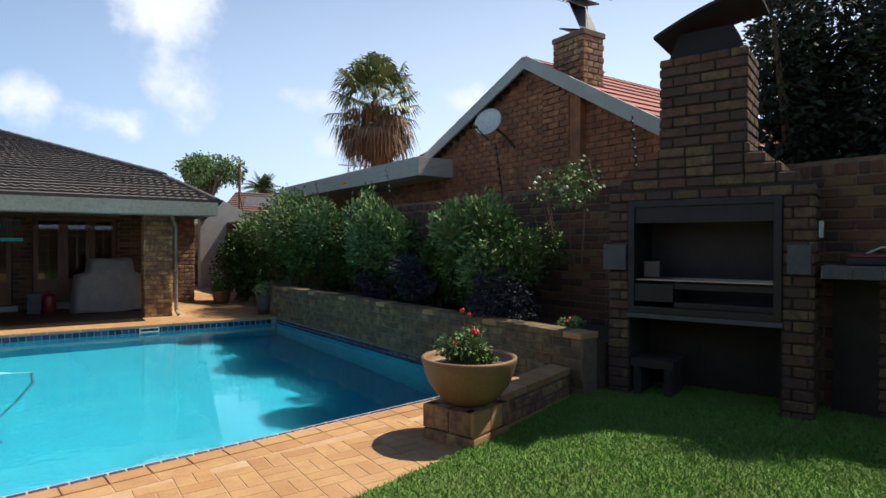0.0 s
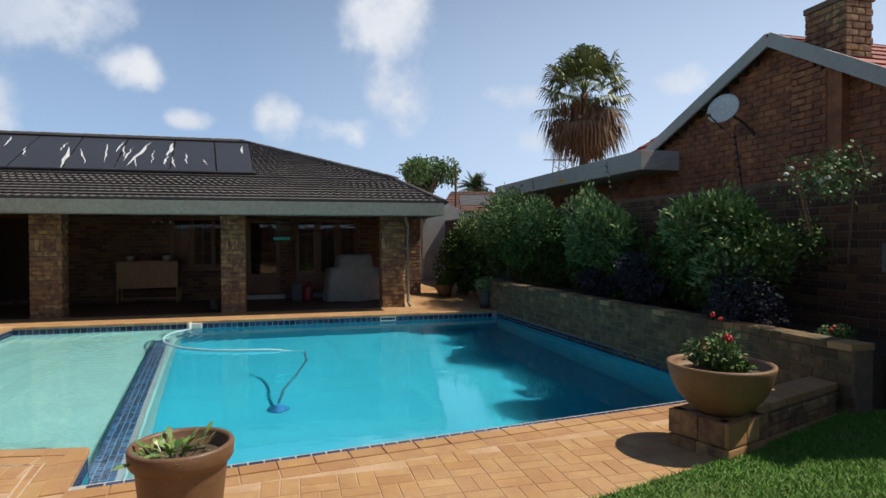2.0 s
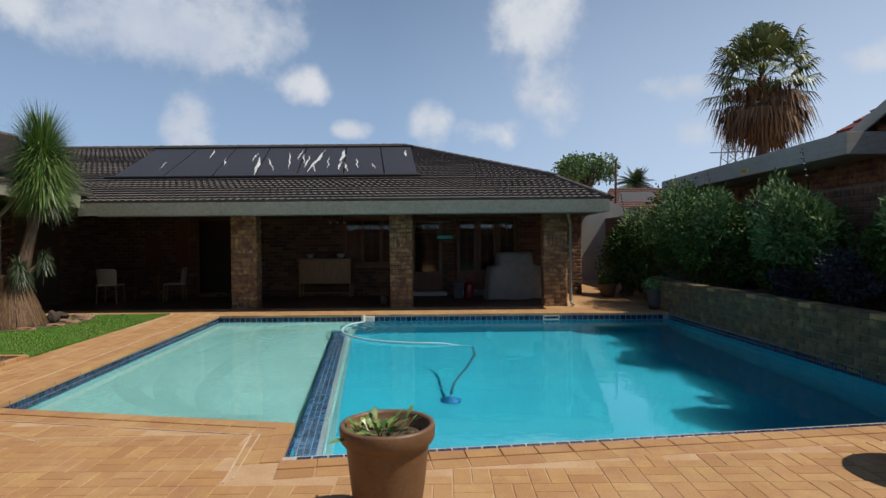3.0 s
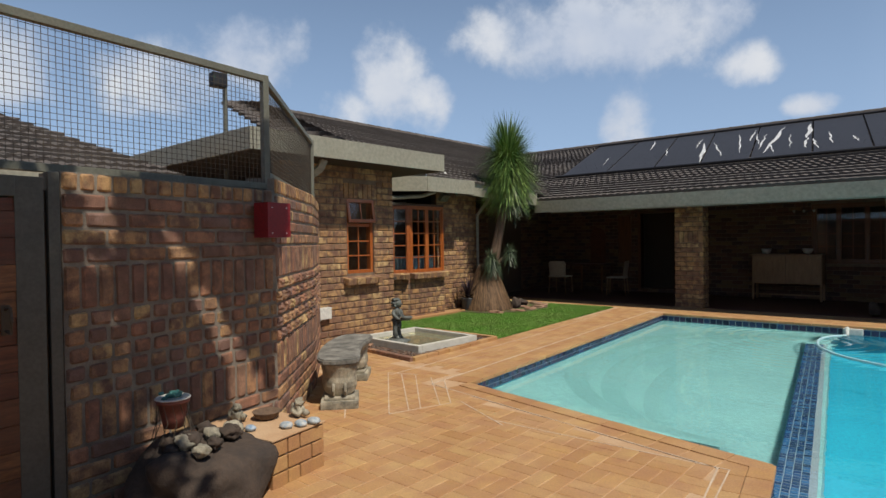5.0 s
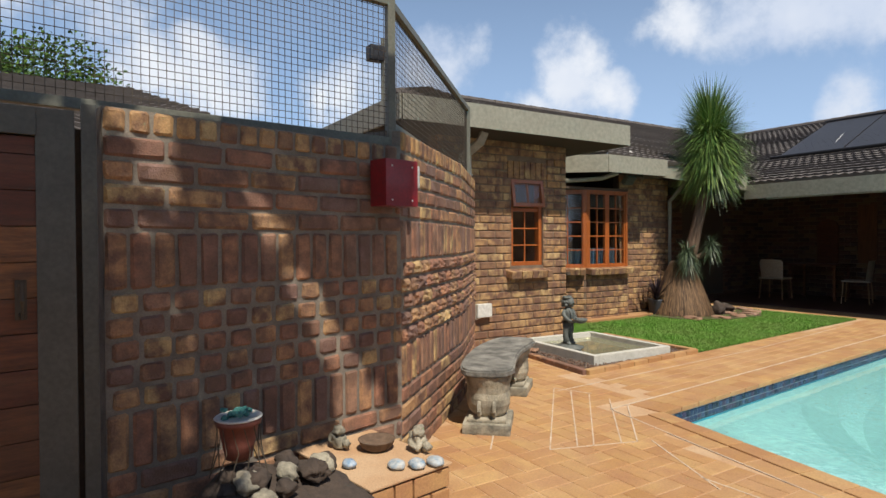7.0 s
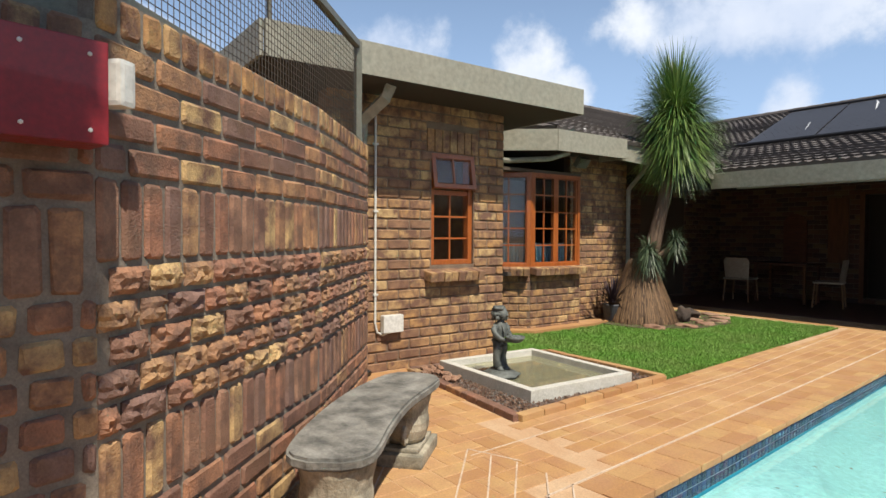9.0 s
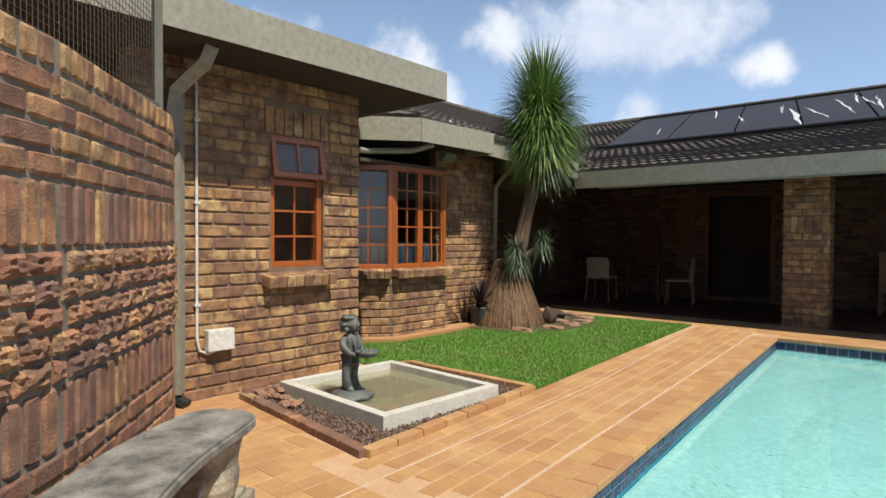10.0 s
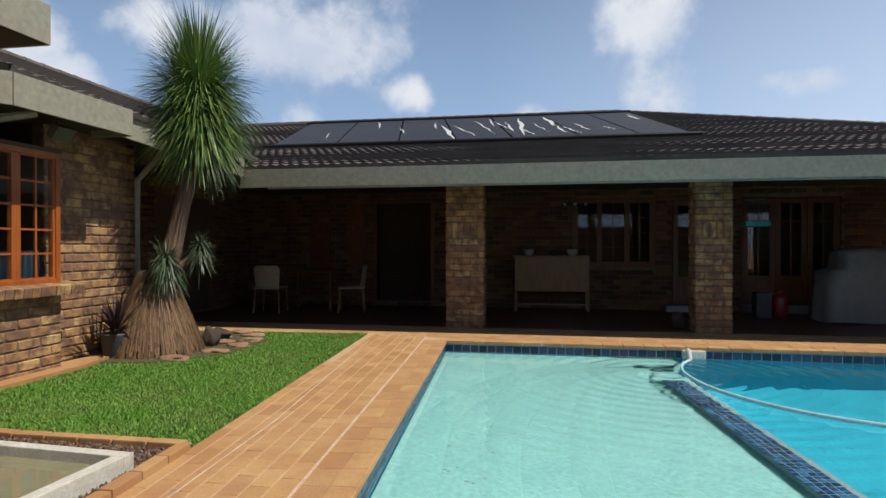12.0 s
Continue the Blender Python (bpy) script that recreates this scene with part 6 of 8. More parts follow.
def neighbour():
    t = tagged(empty("neighbour_house", (0, -0.2, 0)), "red brick house with a white-edged gable and red tiled roof", "house")
    X = 11.5
    pts = [(X, -8.8, 2.55), (X, -4.38, 4.47), (X, -0.6, 2.55)]
    bm = bmesh.new()
    a = [bm.verts.new(p) for p in ((X, -9.5, 0), (X, 0.2, 0), (X, 0.2, 2.5), (X, -4.38, 4.34), (X, -9.5, 1.37))]
    b = [bm.verts.new(v.co + Vector((0.25, 0, 0))) for v in a]
    bm.faces.new(a)
    bm.faces.new(b[::-1])
    for i in range(len(a)):
        bm.faces.new((a[i], b[i], b[(i + 1) % len(a)], a[(i + 1) % len(a)]))
    bmesh.ops.recalc_face_normals(bm, faces=bm.faces)
    part("wall", bm, M_RED["object"], t)
    slope = lambda y: 4.36 + ((y + 4.38) * 0.58 if y < -4.38 else -(y + 4.38) * 0.405)
    spots = courses((X - 0.004, 0.2), (X - 0.004, -9.4), 1.9, 4.5, clip=lambda m: m.z < slope(m.y) - 0.03)
    spots += courses((X - 0.15, -4.95), (X - 0.15, -5.5), 1.9, 3.9, clip=lambda m: m.z < slope(m.y) - 0.03)
    lay(t, spots, M_RED, (X, -4), 60)
    bm = bmesh.new()
    box(bm, X - 0.14, X, -5.5, -4.95, 1.9, 3.7)
    part("chimney_breast", bm, M_RED["object"], t)
    for y1, z1 in ((-1.3, 3.11), (-9.5, 1.39)):
        bm = bmesh.new()
        beam(bm, (X - 0.2, y1, z1), (X - 0.2, -4.38, 4.36), 0.04, 0.19, bevel=0.004)
        part("bargeboard", bm, M_PLASTER, t)
    for i in range(13):
        y = -1.5 - i * 0.21
        bm = bmesh.new()
        box(bm, X - 0.17, X, y, y + 0.06, slope(y) - 0.12, slope(y) - 0.03)
        part("rafter_end", bm, M_SOFFIT, t)
    roof_plane("roof", "", (X - 0.22, -1.2, 3.17), (X + 5, -1.2, 3.17), (X + 5, -4.38, 4.46), (X - 0.22, -4.38, 4.46), t, mat_=M_REDTILE)
    roof_plane("roof", "", (X + 5, -9.6, 1.43), (X - 0.22, -9.6, 1.43), (X - 0.22, -4.38, 4.46), (X + 5, -4.38, 4.46), t, mat_=M_REDTILE)
    roof_plane("wing_roof", "", (12.2, 2.4, 3.05), (12.2, -3.4, 3.05), (14.4, -3.4, 4.95), (14.4, -0.6, 4.95), t, mat_=M_REDTILE)
    # flat concrete roof edge
    bm = bmesh.new()
    box(bm, X - 0.8, X + 0.9, -2.14, 5.6, 2.74, 3.09, bevel=0.01)
    part("flat_roof", bm, M_PLASTER, t)
    bm = bmesh.new()
    box(bm, X + 0.3, X + 1.6, -1.0, 9.3, 0, 2.92)
    part("wing_wall", bm, M_RED["object"], t)
    # chimney
    c = new("chimney")
    c.parent = t
    c.matrix_basis = Matrix.Translation((X + 0.3, -5.05, -0.3)) @ Matrix.Diagonal((0.9, 0.9, 1, 1))
    bm = bmesh.new()
    box(bm, -0.24, 0.24, -0.33, 0.33, 3.9, 4.88)
    box(bm, -0.27, 0.27, -0.36, 0.36, 4.88, 4.96, bevel=0.005)
    part("shaft", bm, M_MORTAR, c)
    sp = []
    for p, q in (((-0.25, 0.34), (-0.25, -0.34)), ((-0.25, -0.34), (0.25, -0.34)), ((0.25, 0.34), (-0.25, 0.34))):
        sp += courses(p, q, 3.95, 4.88)
    V, F, n = [], [], 0
    for m, l, h, rough in sp:
        _, vs, fs = piece("brick", l, h, material=M_BUFF["object"])[0]
        mm = np.array(m)
        V.append(vs @ mm[:3, :3].T + mm[:3, 3])
        F += [tuple(i + n for i in f) for f in fs]
        n += len(vs)
    tagged(pydata("brickwork", np.concatenate(V).tolist(), F, M_BUFF["island"], c), kind="stuff")
    bm = bmesh.new()
    beam(bm, (0, -0.25, 4.97), (0, 0.25, 5.12), 0.4, 0.02)
    beam(bm, (0, -0.25, 4.97), (0, 0.02, 5.45), 0.4, 0.02)
    beam(bm, (0, -0.28, 5.42), (0, 0.10, 5.50), 0.4, 0.02)
    part("cowl", bm, M_BLACK, c)
    d = tagged(empty("satellite_dish", (10.95, -4.13, 3.42)), "pale grey satellite dish on a wall arm", "satellite dish")
    bm = bmesh.new()
    lathe(bm, [(0.005, 0.0), (0.12, 0.012), (0.25, 0.05), (0.30, 0.075), (0.303, 0.085), (0.25, 0.062), (0.12, 0.024), (0.005, 0.01)], 32)
    m = Matrix.Rotation(radians(-70), 4, "Y") @ Matrix.Rotation(radians(0), 4, "X")
    bmesh.ops.transform(bm, matrix=Matrix.Rotation(radians(25), 4, "Z") @ m @ Matrix.Diagonal((0.78, 0.78, 0.78, 1)), verts=bm.verts)
    part("dish", bm, M_WHITEPLASTIC, d, smooth=True)
    bm = bmesh.new()
    tube(bm, [(0.02, 0, -0.02), (0.3, 0, -0.15), (0.55, 0, -0.35)], 0.02)
    tube(bm, [(-0.02, 0.0, -0.28), (-0.35, -0.1, -0.12)], 0.01)
    blob(bm, (-0.36, -0.1, -0.11), (0.04, 0.03, 0.03), 2, 0)
    part("arm", bm, M_WIRE, d)


neighbour()


def fan_palm(at, z_top, z_neck, r, seed):
    t = tagged(empty("fan_palm", (at[0], at[1], 0)), "tall fan palm with a shaggy skirt of dead brown fronds", "palm tree")
    bm = bmesh.new()
    tube(bm, [(0, 0, 0), (0.05, 0, z_neck * 0.5), (0, 0, z_neck), (0, 0, z_top - r)], [0.36, 0.30, 0.27, 0.22], 12)
    part("trunk", bm, M_BARK, t, smooth=True)
    rnd = random.Random(seed)
    zc = z_top - r
    c = Vector((0, 0, zc))
    for name, mt, n, lo, hi in (("green_fronds", M_PALM, 40, -0.5, 1.4), ("dead_fronds", M_DEADLEAF, 46, -1.25, -0.45)):
        V, F = [], []
        for i in range(n):
            a, el = i * 2.4 + rnd.uniform(-0.3, 0.3), lo + (hi - lo) * ((i + 0.5) / n) ** 0.85
            d = Vector((math.cos(a) * math.cos(el), math.sin(a) * math.cos(el), math.sin(el)))
            hub = c + d * r * rnd.uniform(0.52, 0.72)
            if name[0] == "d":
                hub.z -= rnd.uniform(0.0, 1.1)
            side = d.cross(Vector((0, 0, 1))).normalized()
            up = side.cross(d)
            fan = r * rnd.uniform(0.48, 0.60)
            nn = 24
            for j in range(nn):
                th = (j / (nn - 1) - 0.5) * 3.5
                e = (d * math.cos(th) + side * math.sin(th) + up * 0.25 * math.cos(th * 2)).normalized()
                ln = fan * (0.72 + 0.28 * math.cos(th * 0.8)) * rnd.uniform(0.88, 1.08)
                w = fan * 0.042
                s2 = e.cross(up).normalized() if e.cross(up).length > 0.01 else side
                droop = 0.30 + 0.5 * rnd.random() + (0.5 if name[0] == "d" else 0)
                k = len(V)
                p1 = hub + e * ln * 0.62
                p2 = hub + e * ln * 0.92 - Vector((0, 0, droop * ln * 0.55))
                V += [hub[:], (p1 + s2 * w)[:], (p1 - s2 * w)[:], p2[:]]
                F += [(k, k + 1, k + 2), (k + 1, k + 3, k + 2)]
            k = len(V)
            V += [(c + side * 0.04)[:], (hub + side * 0.03)[:], (hub - side * 0.03)[:], (c - side * 0.04)[:]]
            F.append((k, k + 1, k + 2, k + 3))
        if name[0] == "d":
            for i in range(1500):
                a, q = rnd.uniform(0, 6.28), rnd.uniform(0.25, 1.0)
                z = zc - 0.3 - rnd.uniform(0, 1.9)
                ln = rnd.uniform(0.5, 1.1)
                belly = 0.58 * r * (1 - 0.34 * max(0, (zc - 0.6 - z)))
                o = Vector((math.cos(a) * belly * q, math.sin(a) * belly * q, z))
                s2 = Vector((-math.sin(a + rnd.uniform(-1, 1)), math.cos(a), 0)) * 0.04
                tip = o + Vector((math.cos(a) * 0.12, math.sin(a) * 0.12, -ln))
                k = len(V)
                V += [(o - s2)[:], (o + s2)[:], tip[:]]
                F.append((k, k + 1, k + 2))
        tagged(pydata(name, V, F, mt, t), kind="stuff")


fan_palm((20.4, 18.0), 12.1, 6.2, 2.6, 3)


def tree(name, label, at, z0, size, count, seed, material=M_LEAF, trunk=True, leaf=(0.16, 0.05), lumps=14):
    t = tagged(empty(name, (*at, 0)), label, "tree")
    rnd = random.Random(seed)
    bm = bmesh.new()
    tube(bm, [(0, 0, 0), (0.1, 0, z0 * 0.6), (0, 0.1, z0), (0.1, 0, z0 + size[2] * 0.6)], [0.2, 0.15, 0.12, 0.04], 8)
    for i in range(7):
        a = rnd.uniform(0, 6.28)
        tube(bm, [(0, 0, z0 * 0.8), (size[0] * 0.35 * math.cos(a), size[1] * 0.35 * math.sin(a), z0 + size[2] * 0.1), (size[0] * 0.75 * math.cos(a), size[1] * 0.75 * math.sin(a), z0 + size[2] * rnd.uniform(0.2, 0.9))], [0.09, 0.06, 0.02], 6)
    part("trunk", bm, M_BARK, t)
    leafcloud("crown", (0, 0, z0 + size[2] * 0.4), size, count, material, leaf, seed, t, lumps)
    return t


# the last two stand out of view, added to shade the lawn
for i, (x, y) in enumerate(((12.0, -8.5), (12.9, -9.2), (11.9, -9.9), (13.6, -10.4), (12.3, -11.4), (12.0, -13.3))):
    tree("cypress", "tall dark evergreen tree behind the boundary wall", (x, y), 1.75, (0.72, 0.78, 2.6), 19000, 40 + i, M_LEAFDARK, leaf=(0.10, 0.022), lumps=26)
# crowns out of view, added to cast shade on the gate and screen wall
for k, (x, y, z, a, b, c, n) in enumerate(((2.95, -11.15, 4.7, 1.2, 1.1, 0.6, 9500), (2.42, -9.25, 4.45, 0.55, 0.75, 0.5, 5200))):
    tt = tagged(empty("shade_tree", (3.6, -13.8 - k * 0.8, 0)), "unseen leafy tree, added to shade the gate and wall", "tree")
    bm = bmesh.new()
    tube(bm, [(0, 0, 0), (-0.1, 0.3, 2.2), (-0.3, 1.2, 3.8), (x - 3.6, y + 13.8 + k * 0.8, z)], [0.16, 0.13, 0.08, 0.03], 8)
    part("trunk", bm, M_BARK, tt)
    crown = leafcloud("crown", (x - 3.6, y + 13.8 + k * 0.8, z), (a * 1.2, b * 1.2, c * 1.2), n, M_LEAF, (0.16, 0.06), 77 + k, tt, 16)
    # leaves cut along the sun's path to let a slanting patch reach the wall
    bm = bmesh.new()
    bm.from_mesh(crown.data)
    gone = []
    for f in bm.faces:
        q = f.calc_center_median() + tt.matrix_world.translation
        u = (q.x - 0.45) / SUN.x
        yy, hh = q.y - SUN.y * u, q.z - SUN.z * u
        mid = -9.32 + (1.35 - hh) * 0.66
        if yy > -8.62 + 0.06 * hh or 0.25 < hh < 1.45 and abs(yy - mid) < 0.10 + (1.45 - hh) * 0.12:
            gone.append(f)
    bmesh.ops.delete(bm, geom=gone, context="FACES")
    bm.to_mesh(crown.data)
    bm.free()
tree("distant_tree", "leafy tree behind the houses", (12.0, 20.0), 4.6, (1.7, 1.5, 1.3), 6000, 61, M_LEAFPALE)
tree("distant_tree", "leafy tree beyond the west roof", (-19.0, -11.0), 3.9, (3.4, 3.8, 2.6), 12000, 62, M_LEAF)
tree("citrus_tree", "small leafy tree beside the house corner", (9.1, 3.6), 0.5, (0.65, 0.65, 1.0), 5000, 63, M_LEAF, leaf=(0.09, 0.035))

brick_wall("garden_boundary", "brown brick garden wall at the back", [((7.9, 11.0), (14.0, 11.0), 0, 2.2, [])], 0.22, M_BRICK, (9, 11), 60)
brick_wall("back_boundary", "brown brick boundary wall behind the lawn", [((11.0, -15.6), (-3.0, -15.6), 0, 2.2, [])], 0.22, M_BRICK, (4, -15), 10)




# ---- bay window and the wall beside it ----
BX, BY0, BY1 = -3.3, -3.32, -2.38
brick_wall("bay_wall", "sunlit buff face brick wall under and beside the bay window",
           [((-3.85, -3.98), (BX, BY0), 0, 0.80, []), ((BX, BY0), (BX, BY1), 0, 0.80, []), ((BX, BY1), (-3.5, BY1 + 0.04), 0, 0.8, []),
            ((-3.5, BY1 + 0.02), (-3.5, -1.1), 0, 2.36, []), ((-3.5, -1.1), (-4.9, -1.1), 0, 2.36, [])], 0.12, M_BUFF, (-3, -2.5), 300)
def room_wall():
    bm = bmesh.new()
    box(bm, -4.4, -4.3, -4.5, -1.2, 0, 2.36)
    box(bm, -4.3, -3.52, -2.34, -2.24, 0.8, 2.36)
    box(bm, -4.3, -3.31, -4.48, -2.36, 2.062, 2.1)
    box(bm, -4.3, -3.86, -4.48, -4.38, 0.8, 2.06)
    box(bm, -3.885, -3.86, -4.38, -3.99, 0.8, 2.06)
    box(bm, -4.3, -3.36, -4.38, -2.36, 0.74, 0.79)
    tagged(part("room_wall", bm, M_UNLIT), "inside wall behind the bay window, coloured dark as an unlit room", "wall", kind="structure")


room_wall()


def bay_window():
    a = math.degrees(math.atan2(BY0 + 3.98, BX + 3.85))
    wl = math.hypot(BX + 3.85, BY0 + 3.98)
    window_unit("window", "varnished timber angled bay light with small panes and blue half curtains", (-3.85, -3.98, 0), a, wl, 0.84, 2.06, [(0.1, wl - 0.02, 0.86, 2.04, 3, 5)], curtain=(0.9, 1.15))
    w = BY1 - BY0
    window_unit("window", "varnished timber double bay casement with small panes and blue half curtains", (BX, BY0, 0), 90, w, 0.84, 2.06,
                [(0.05, w / 2 + 0.01, 0.86, 2.04, 2, 5), (w / 2 + 0.01, w - 0.03, 0.86, 2.04, 2, 5)], curtain=(0.9, 1.15))
    t = tagged(empty("window_sill"), "worn buff brick-on-edge sill under the bay window", "window sill", kind="structure")

    def run(p, q):
        p, q = Vector((*p, 0)), Vector((*q, 0))
        d = q - p
        n = max(1, round(d.length / 0.088))
        rnd = random.Random(n)
        yaw = math.atan2(d.y, d.x)
        for i in range(n):
            c = p + d * ((i + 0.5) / n)
            bm = bmesh.new()
            box(bm, -d.length / n / 2 + 0.003, d.length / n / 2 - 0.003, -0.115 + rnd.uniform(-0.006, 0.006), 0.10, -0.05, 0.04,
                Matrix.Translation(c + Vector((0, 0, 0.805))) @ Matrix.Rotation(yaw, 4, "Z") @ Matrix.Rotation(radians(9), 4, "X"), bevel=0.008)
            part("brick", bm, M_BUFF["object"], t)
    run((-3.91, -4.03), (BX + 0.02, BY0 - 0.03))
    run((BX + 0.02, BY0 - 0.02), (BX + 0.02, BY1 + 0.16))
    t = tagged(empty("window_sill"), "worn buff brick-on-edge sill under the small window", "window sill", kind="structure")
    run((W1X + 0.01, -6.5 + WIN1[0] - 0.09), (W1X + 0.01, -6.5 + WIN1[1] + 0.06))
    t.location.z = 0.065
    b = tagged(part("paved_strip", (lambda bm: (prism(bm, [(-3.9, -4.3), (-3.12, -3.42), (-3.12, -2.3), (-3.36, -1.1), (-3.6, -1.1), (-3.6, -4.3)], 0.0, 0.055), bm)[1])(bmesh.new()), M_PAVE["object"]), "narrow orange mortar strip along the bay wall", "paving", kind="structure")


bay_window()
brick_wall("courtyard_wall", "shaded brown brick wall at the end of the veranda", [((-4.9, -1.1), (-4.9, 4.2), 0, 2.36, [(2.35, 3.85, 0.05, 2.05)])], 0.2, M_SHADEBRICK, (-4.9, 2), 60)


def bed():
    t = tagged(empty("pond_bed"), "gravel bed edged with worn orange bricks round the pond", "gravel bed", kind="structure")
    bm = bmesh.new()
    prism(bm, BED, 0.0, 0.012)
    part("bed_soil", bm, M_SOIL, t)
    for k in range(4):
        p, q = Vector((*BED[k], 0.02)), Vector((*BED[(k + 1) % 4], 0.02))
        d = q - p
        n = max(1, round(d.length / 0.235))
        for i in range(n):
            bm = bmesh.new()
            rnd = random.Random(i + 10 * k)
            beam(bm, p + d * ((i + 0.02) / n), p + d * ((i + 0.98) / n) + Vector((0, 0, rnd.uniform(-0.004, 0.004))), 0.075, 0.065, bevel=0.009)
            part("brick", bm, M_PAVE["object"] if k < 2 else M_BRICK["object"], t)
    rnd = random.Random(12)
    V, F = [], []
    n = 0
    while n < 5200:
        x, y = rnd.uniform(-2.3, -0.75), rnd.uniform(-5.95, -4.12)
        if not inside((x, y), BED) or (abs(x + 1.55) < 0.6 and abs(y + 5.02) < 0.55):
            continue
        n += 1
        s = rnd.uniform(0.006, 0.015)
        c = Vector((x, y, 0.012 + rnd.uniform(0, 0.014)))
        r = Euler((rnd.uniform(0, 6), rnd.uniform(0, 6), rnd.uniform(0, 6))).to_matrix()
        k = len(V)
        for v in ((1, 0, 0), (-1, 0, 0), (0, 0.8, 0), (0, -0.8, 0), (0, 0, 0.6), (0, 0, -0.6)):
            V.append((c + r @ (Vector(v) * s))[:])
        F += [(k + a, k + b, k + e) for a, b, e in ((0, 2, 4), (2, 1, 4), (1, 3, 4), (3, 0, 4), (2, 0, 5), (1, 2, 5), (3, 1, 5), (0, 3, 5))]
    tagged(pydata("gravel", V, F, M_GRAVEL, t), kind="stuff")
    for i in range(26):
        bm = bmesh.new()
        s = rnd.uniform(0.018, 0.038)
        x, y = rnd.uniform(-2.22, -1.75), rnd.uniform(-5.80, -5.62)
        if i > 16:
            x, y = rnd.uniform(-2.24, -2.16), rnd.uniform(-5.7, -5.2)
        blob(bm, (0, 0, 0), (s * 1.3, s, s * 0.8), 2, 0.35, i)
        ob = tagged(part("stone", bm, M_ROCK), "small rounded orange-brown stone in the gravel bed", "stone", "stones in the pond bed")
        ob.location = (x, y, 0.03 + s * 0.5)


bed()


def stone(name, label, cat, at, size, seed, material, rough=0.3, group=""):
    bm = bmesh.new()
    blob(bm, (0, 0, 0), size, 3, rough, seed)
    ob = tagged(part(name, bm, material, smooth=True), label, cat, group)
    ob.location = at
    return ob


rnd = random.Random(21)
for i, (x, y, a, b) in enumerate(((-2.55, -1.75, 0.17, 0.10), (-2.35, -1.3, 0.15, 0.10), (-2.3, -0.9, 0.14, 0.10), (-2.35, -0.5, 0.16, 0.11), (-2.5, -0.15, 0.15, 0.10), (-2.8, 0.05, 0.14, 0.1), (-2.6, -0.7, 0.12, 0.1), (-2.85, -0.35, 0.13, 0.1), (-3.1, -0.1, 0.12, 0.1))):
    stone("flat_stone", "flat reddish field stone round the ponytail palm", "stone", (x, y, 0.03), (a, b, 0.035), i + 3, M_ROCK, 0.3, "stones round the palm")
stone("boulder", "brown field stone beside the ponytail palm", "stone", (-2.62, -0.95, 0.10), (0.11, 0.09, 0.12), 44, M_GREYROCK)
stone("boulder", "brown field stone beside the ponytail palm", "stone", (-2.75, -0.55, 0.09), (0.14, 0.10, 0.08), 45, M_GREYROCK)
tagged(part("bed_soil", (lambda bm: (prism(bm, [(-3.8, -1.6), (-3.2, -2.05), (-2.6, -1.95), (-2.15, -1.3), (-2.15, -0.5), (-2.5, 0.1), (-3.8, 0.1)], 0.0, 0.03), bm)[1])(bmesh.new()), M_SOIL), "bare soil round the ponytail palm", "soil", kind="structure")


def tuft(name, label, at, r, n, seed, material, droop=0.5, width=0.008):
    t = tagged(empty(name, at), label, "plant")
    rnd = random.Random(seed)
    V, F = [], []
    for i in range(n):
        a, el = rnd.uniform(0, 6.28), rnd.uniform(0.35, 1.45)
        d = Vector((math.cos(a) * math.cos(el), math.sin(a) * math.cos(el), math.sin(el)))
        s = d.cross(Vector((0, 0, 1))).normalized()
        ln, k = r * rnd.uniform(0.6, 1.1), len(V)
        for u, w in ((0, 0.8), (0.5, 1), (1, 0.05)):
            p = d * ln * u - Vector((0, 0, droop * ln * u * u * math.cos(el)))
            V += [(p - s * width * w)[:], (p + s * width * w)[:]]
        F += [(k, k + 1, k + 3, k + 2), (k + 2, k + 3, k + 5, k + 4)]
    tagged(pydata("foliage", V, F, material, t), kind="stuff")
    return t


M_PURPLE = mat("dark_purple_leaf", (0.035, 0.02, 0.03), 0.5, bump=0)
tuft("cordyline", "dark purple spiky plant against the brick wall", (-3.22, -1.75, 0.28), 0.5, 90, 3, M_PURPLE, 0.3, 0.012)
pot = tagged(empty("plant_pot", (-3.22, -1.75, 0)), "small dark pot by the wall", "plant pot")
bm = bmesh.new()
lathe(bm, [(0.09, 0), (0.12, 0.05), (0.14, 0.26), (0.15, 0.28), (0.12, 0.28), (0.05, 0.26)], 20)
part("pot", bm, M_SLATE, pot, smooth=True)


# ---- on and by the screen wall ----
def red_box():
    t = tagged(empty("alarm_box", (0.36, -8.54, 1.58)), "dark red painted steel box with screws on the wall corner", "wall box")
    d = Vector((WB[0] - WA[0], WB[1] - WA[1], 0)).normalized()
    t.matrix_world = Matrix.Translation((0.40, -8.60, 1.58)) @ Matrix.Rotation(math.atan2(d.y, d.x), 4, "Z")
    bm = bmesh.new()
    box(bm, -0.13, 0.085, -0.145, -0.015, -0.12, 0.12, bevel=0.004)
    part("case", bm, M_REDPAINT, t)
    for x in (-0.09, 0.045):
        for z in (-0.09, 0.085):
            bm = bmesh.new()
            blob(bm, (x, -0.147, z), (0.006, 0.003, 0.006), 1, 0)
            part("screw", bm, M_WHITEPLASTIC, t)
    s = tagged(empty("wall_siren", (0.32, -8.33, 1.60)), "small off-white plastic sensor beside the red box", "sensor")
    s.matrix_world = Matrix.Translation((0.375, -8.49, 1.62)) @ Matrix.Rotation(math.atan2(1.08, -1.01), 4, "Z")
    bm = bmesh.new()
    box(bm, -0.028, 0.028, -0.085, -0.012, -0.05, 0.07, bevel=0.014)
    part("case", bm, M_WHITEPLASTIC, s)


red_box()


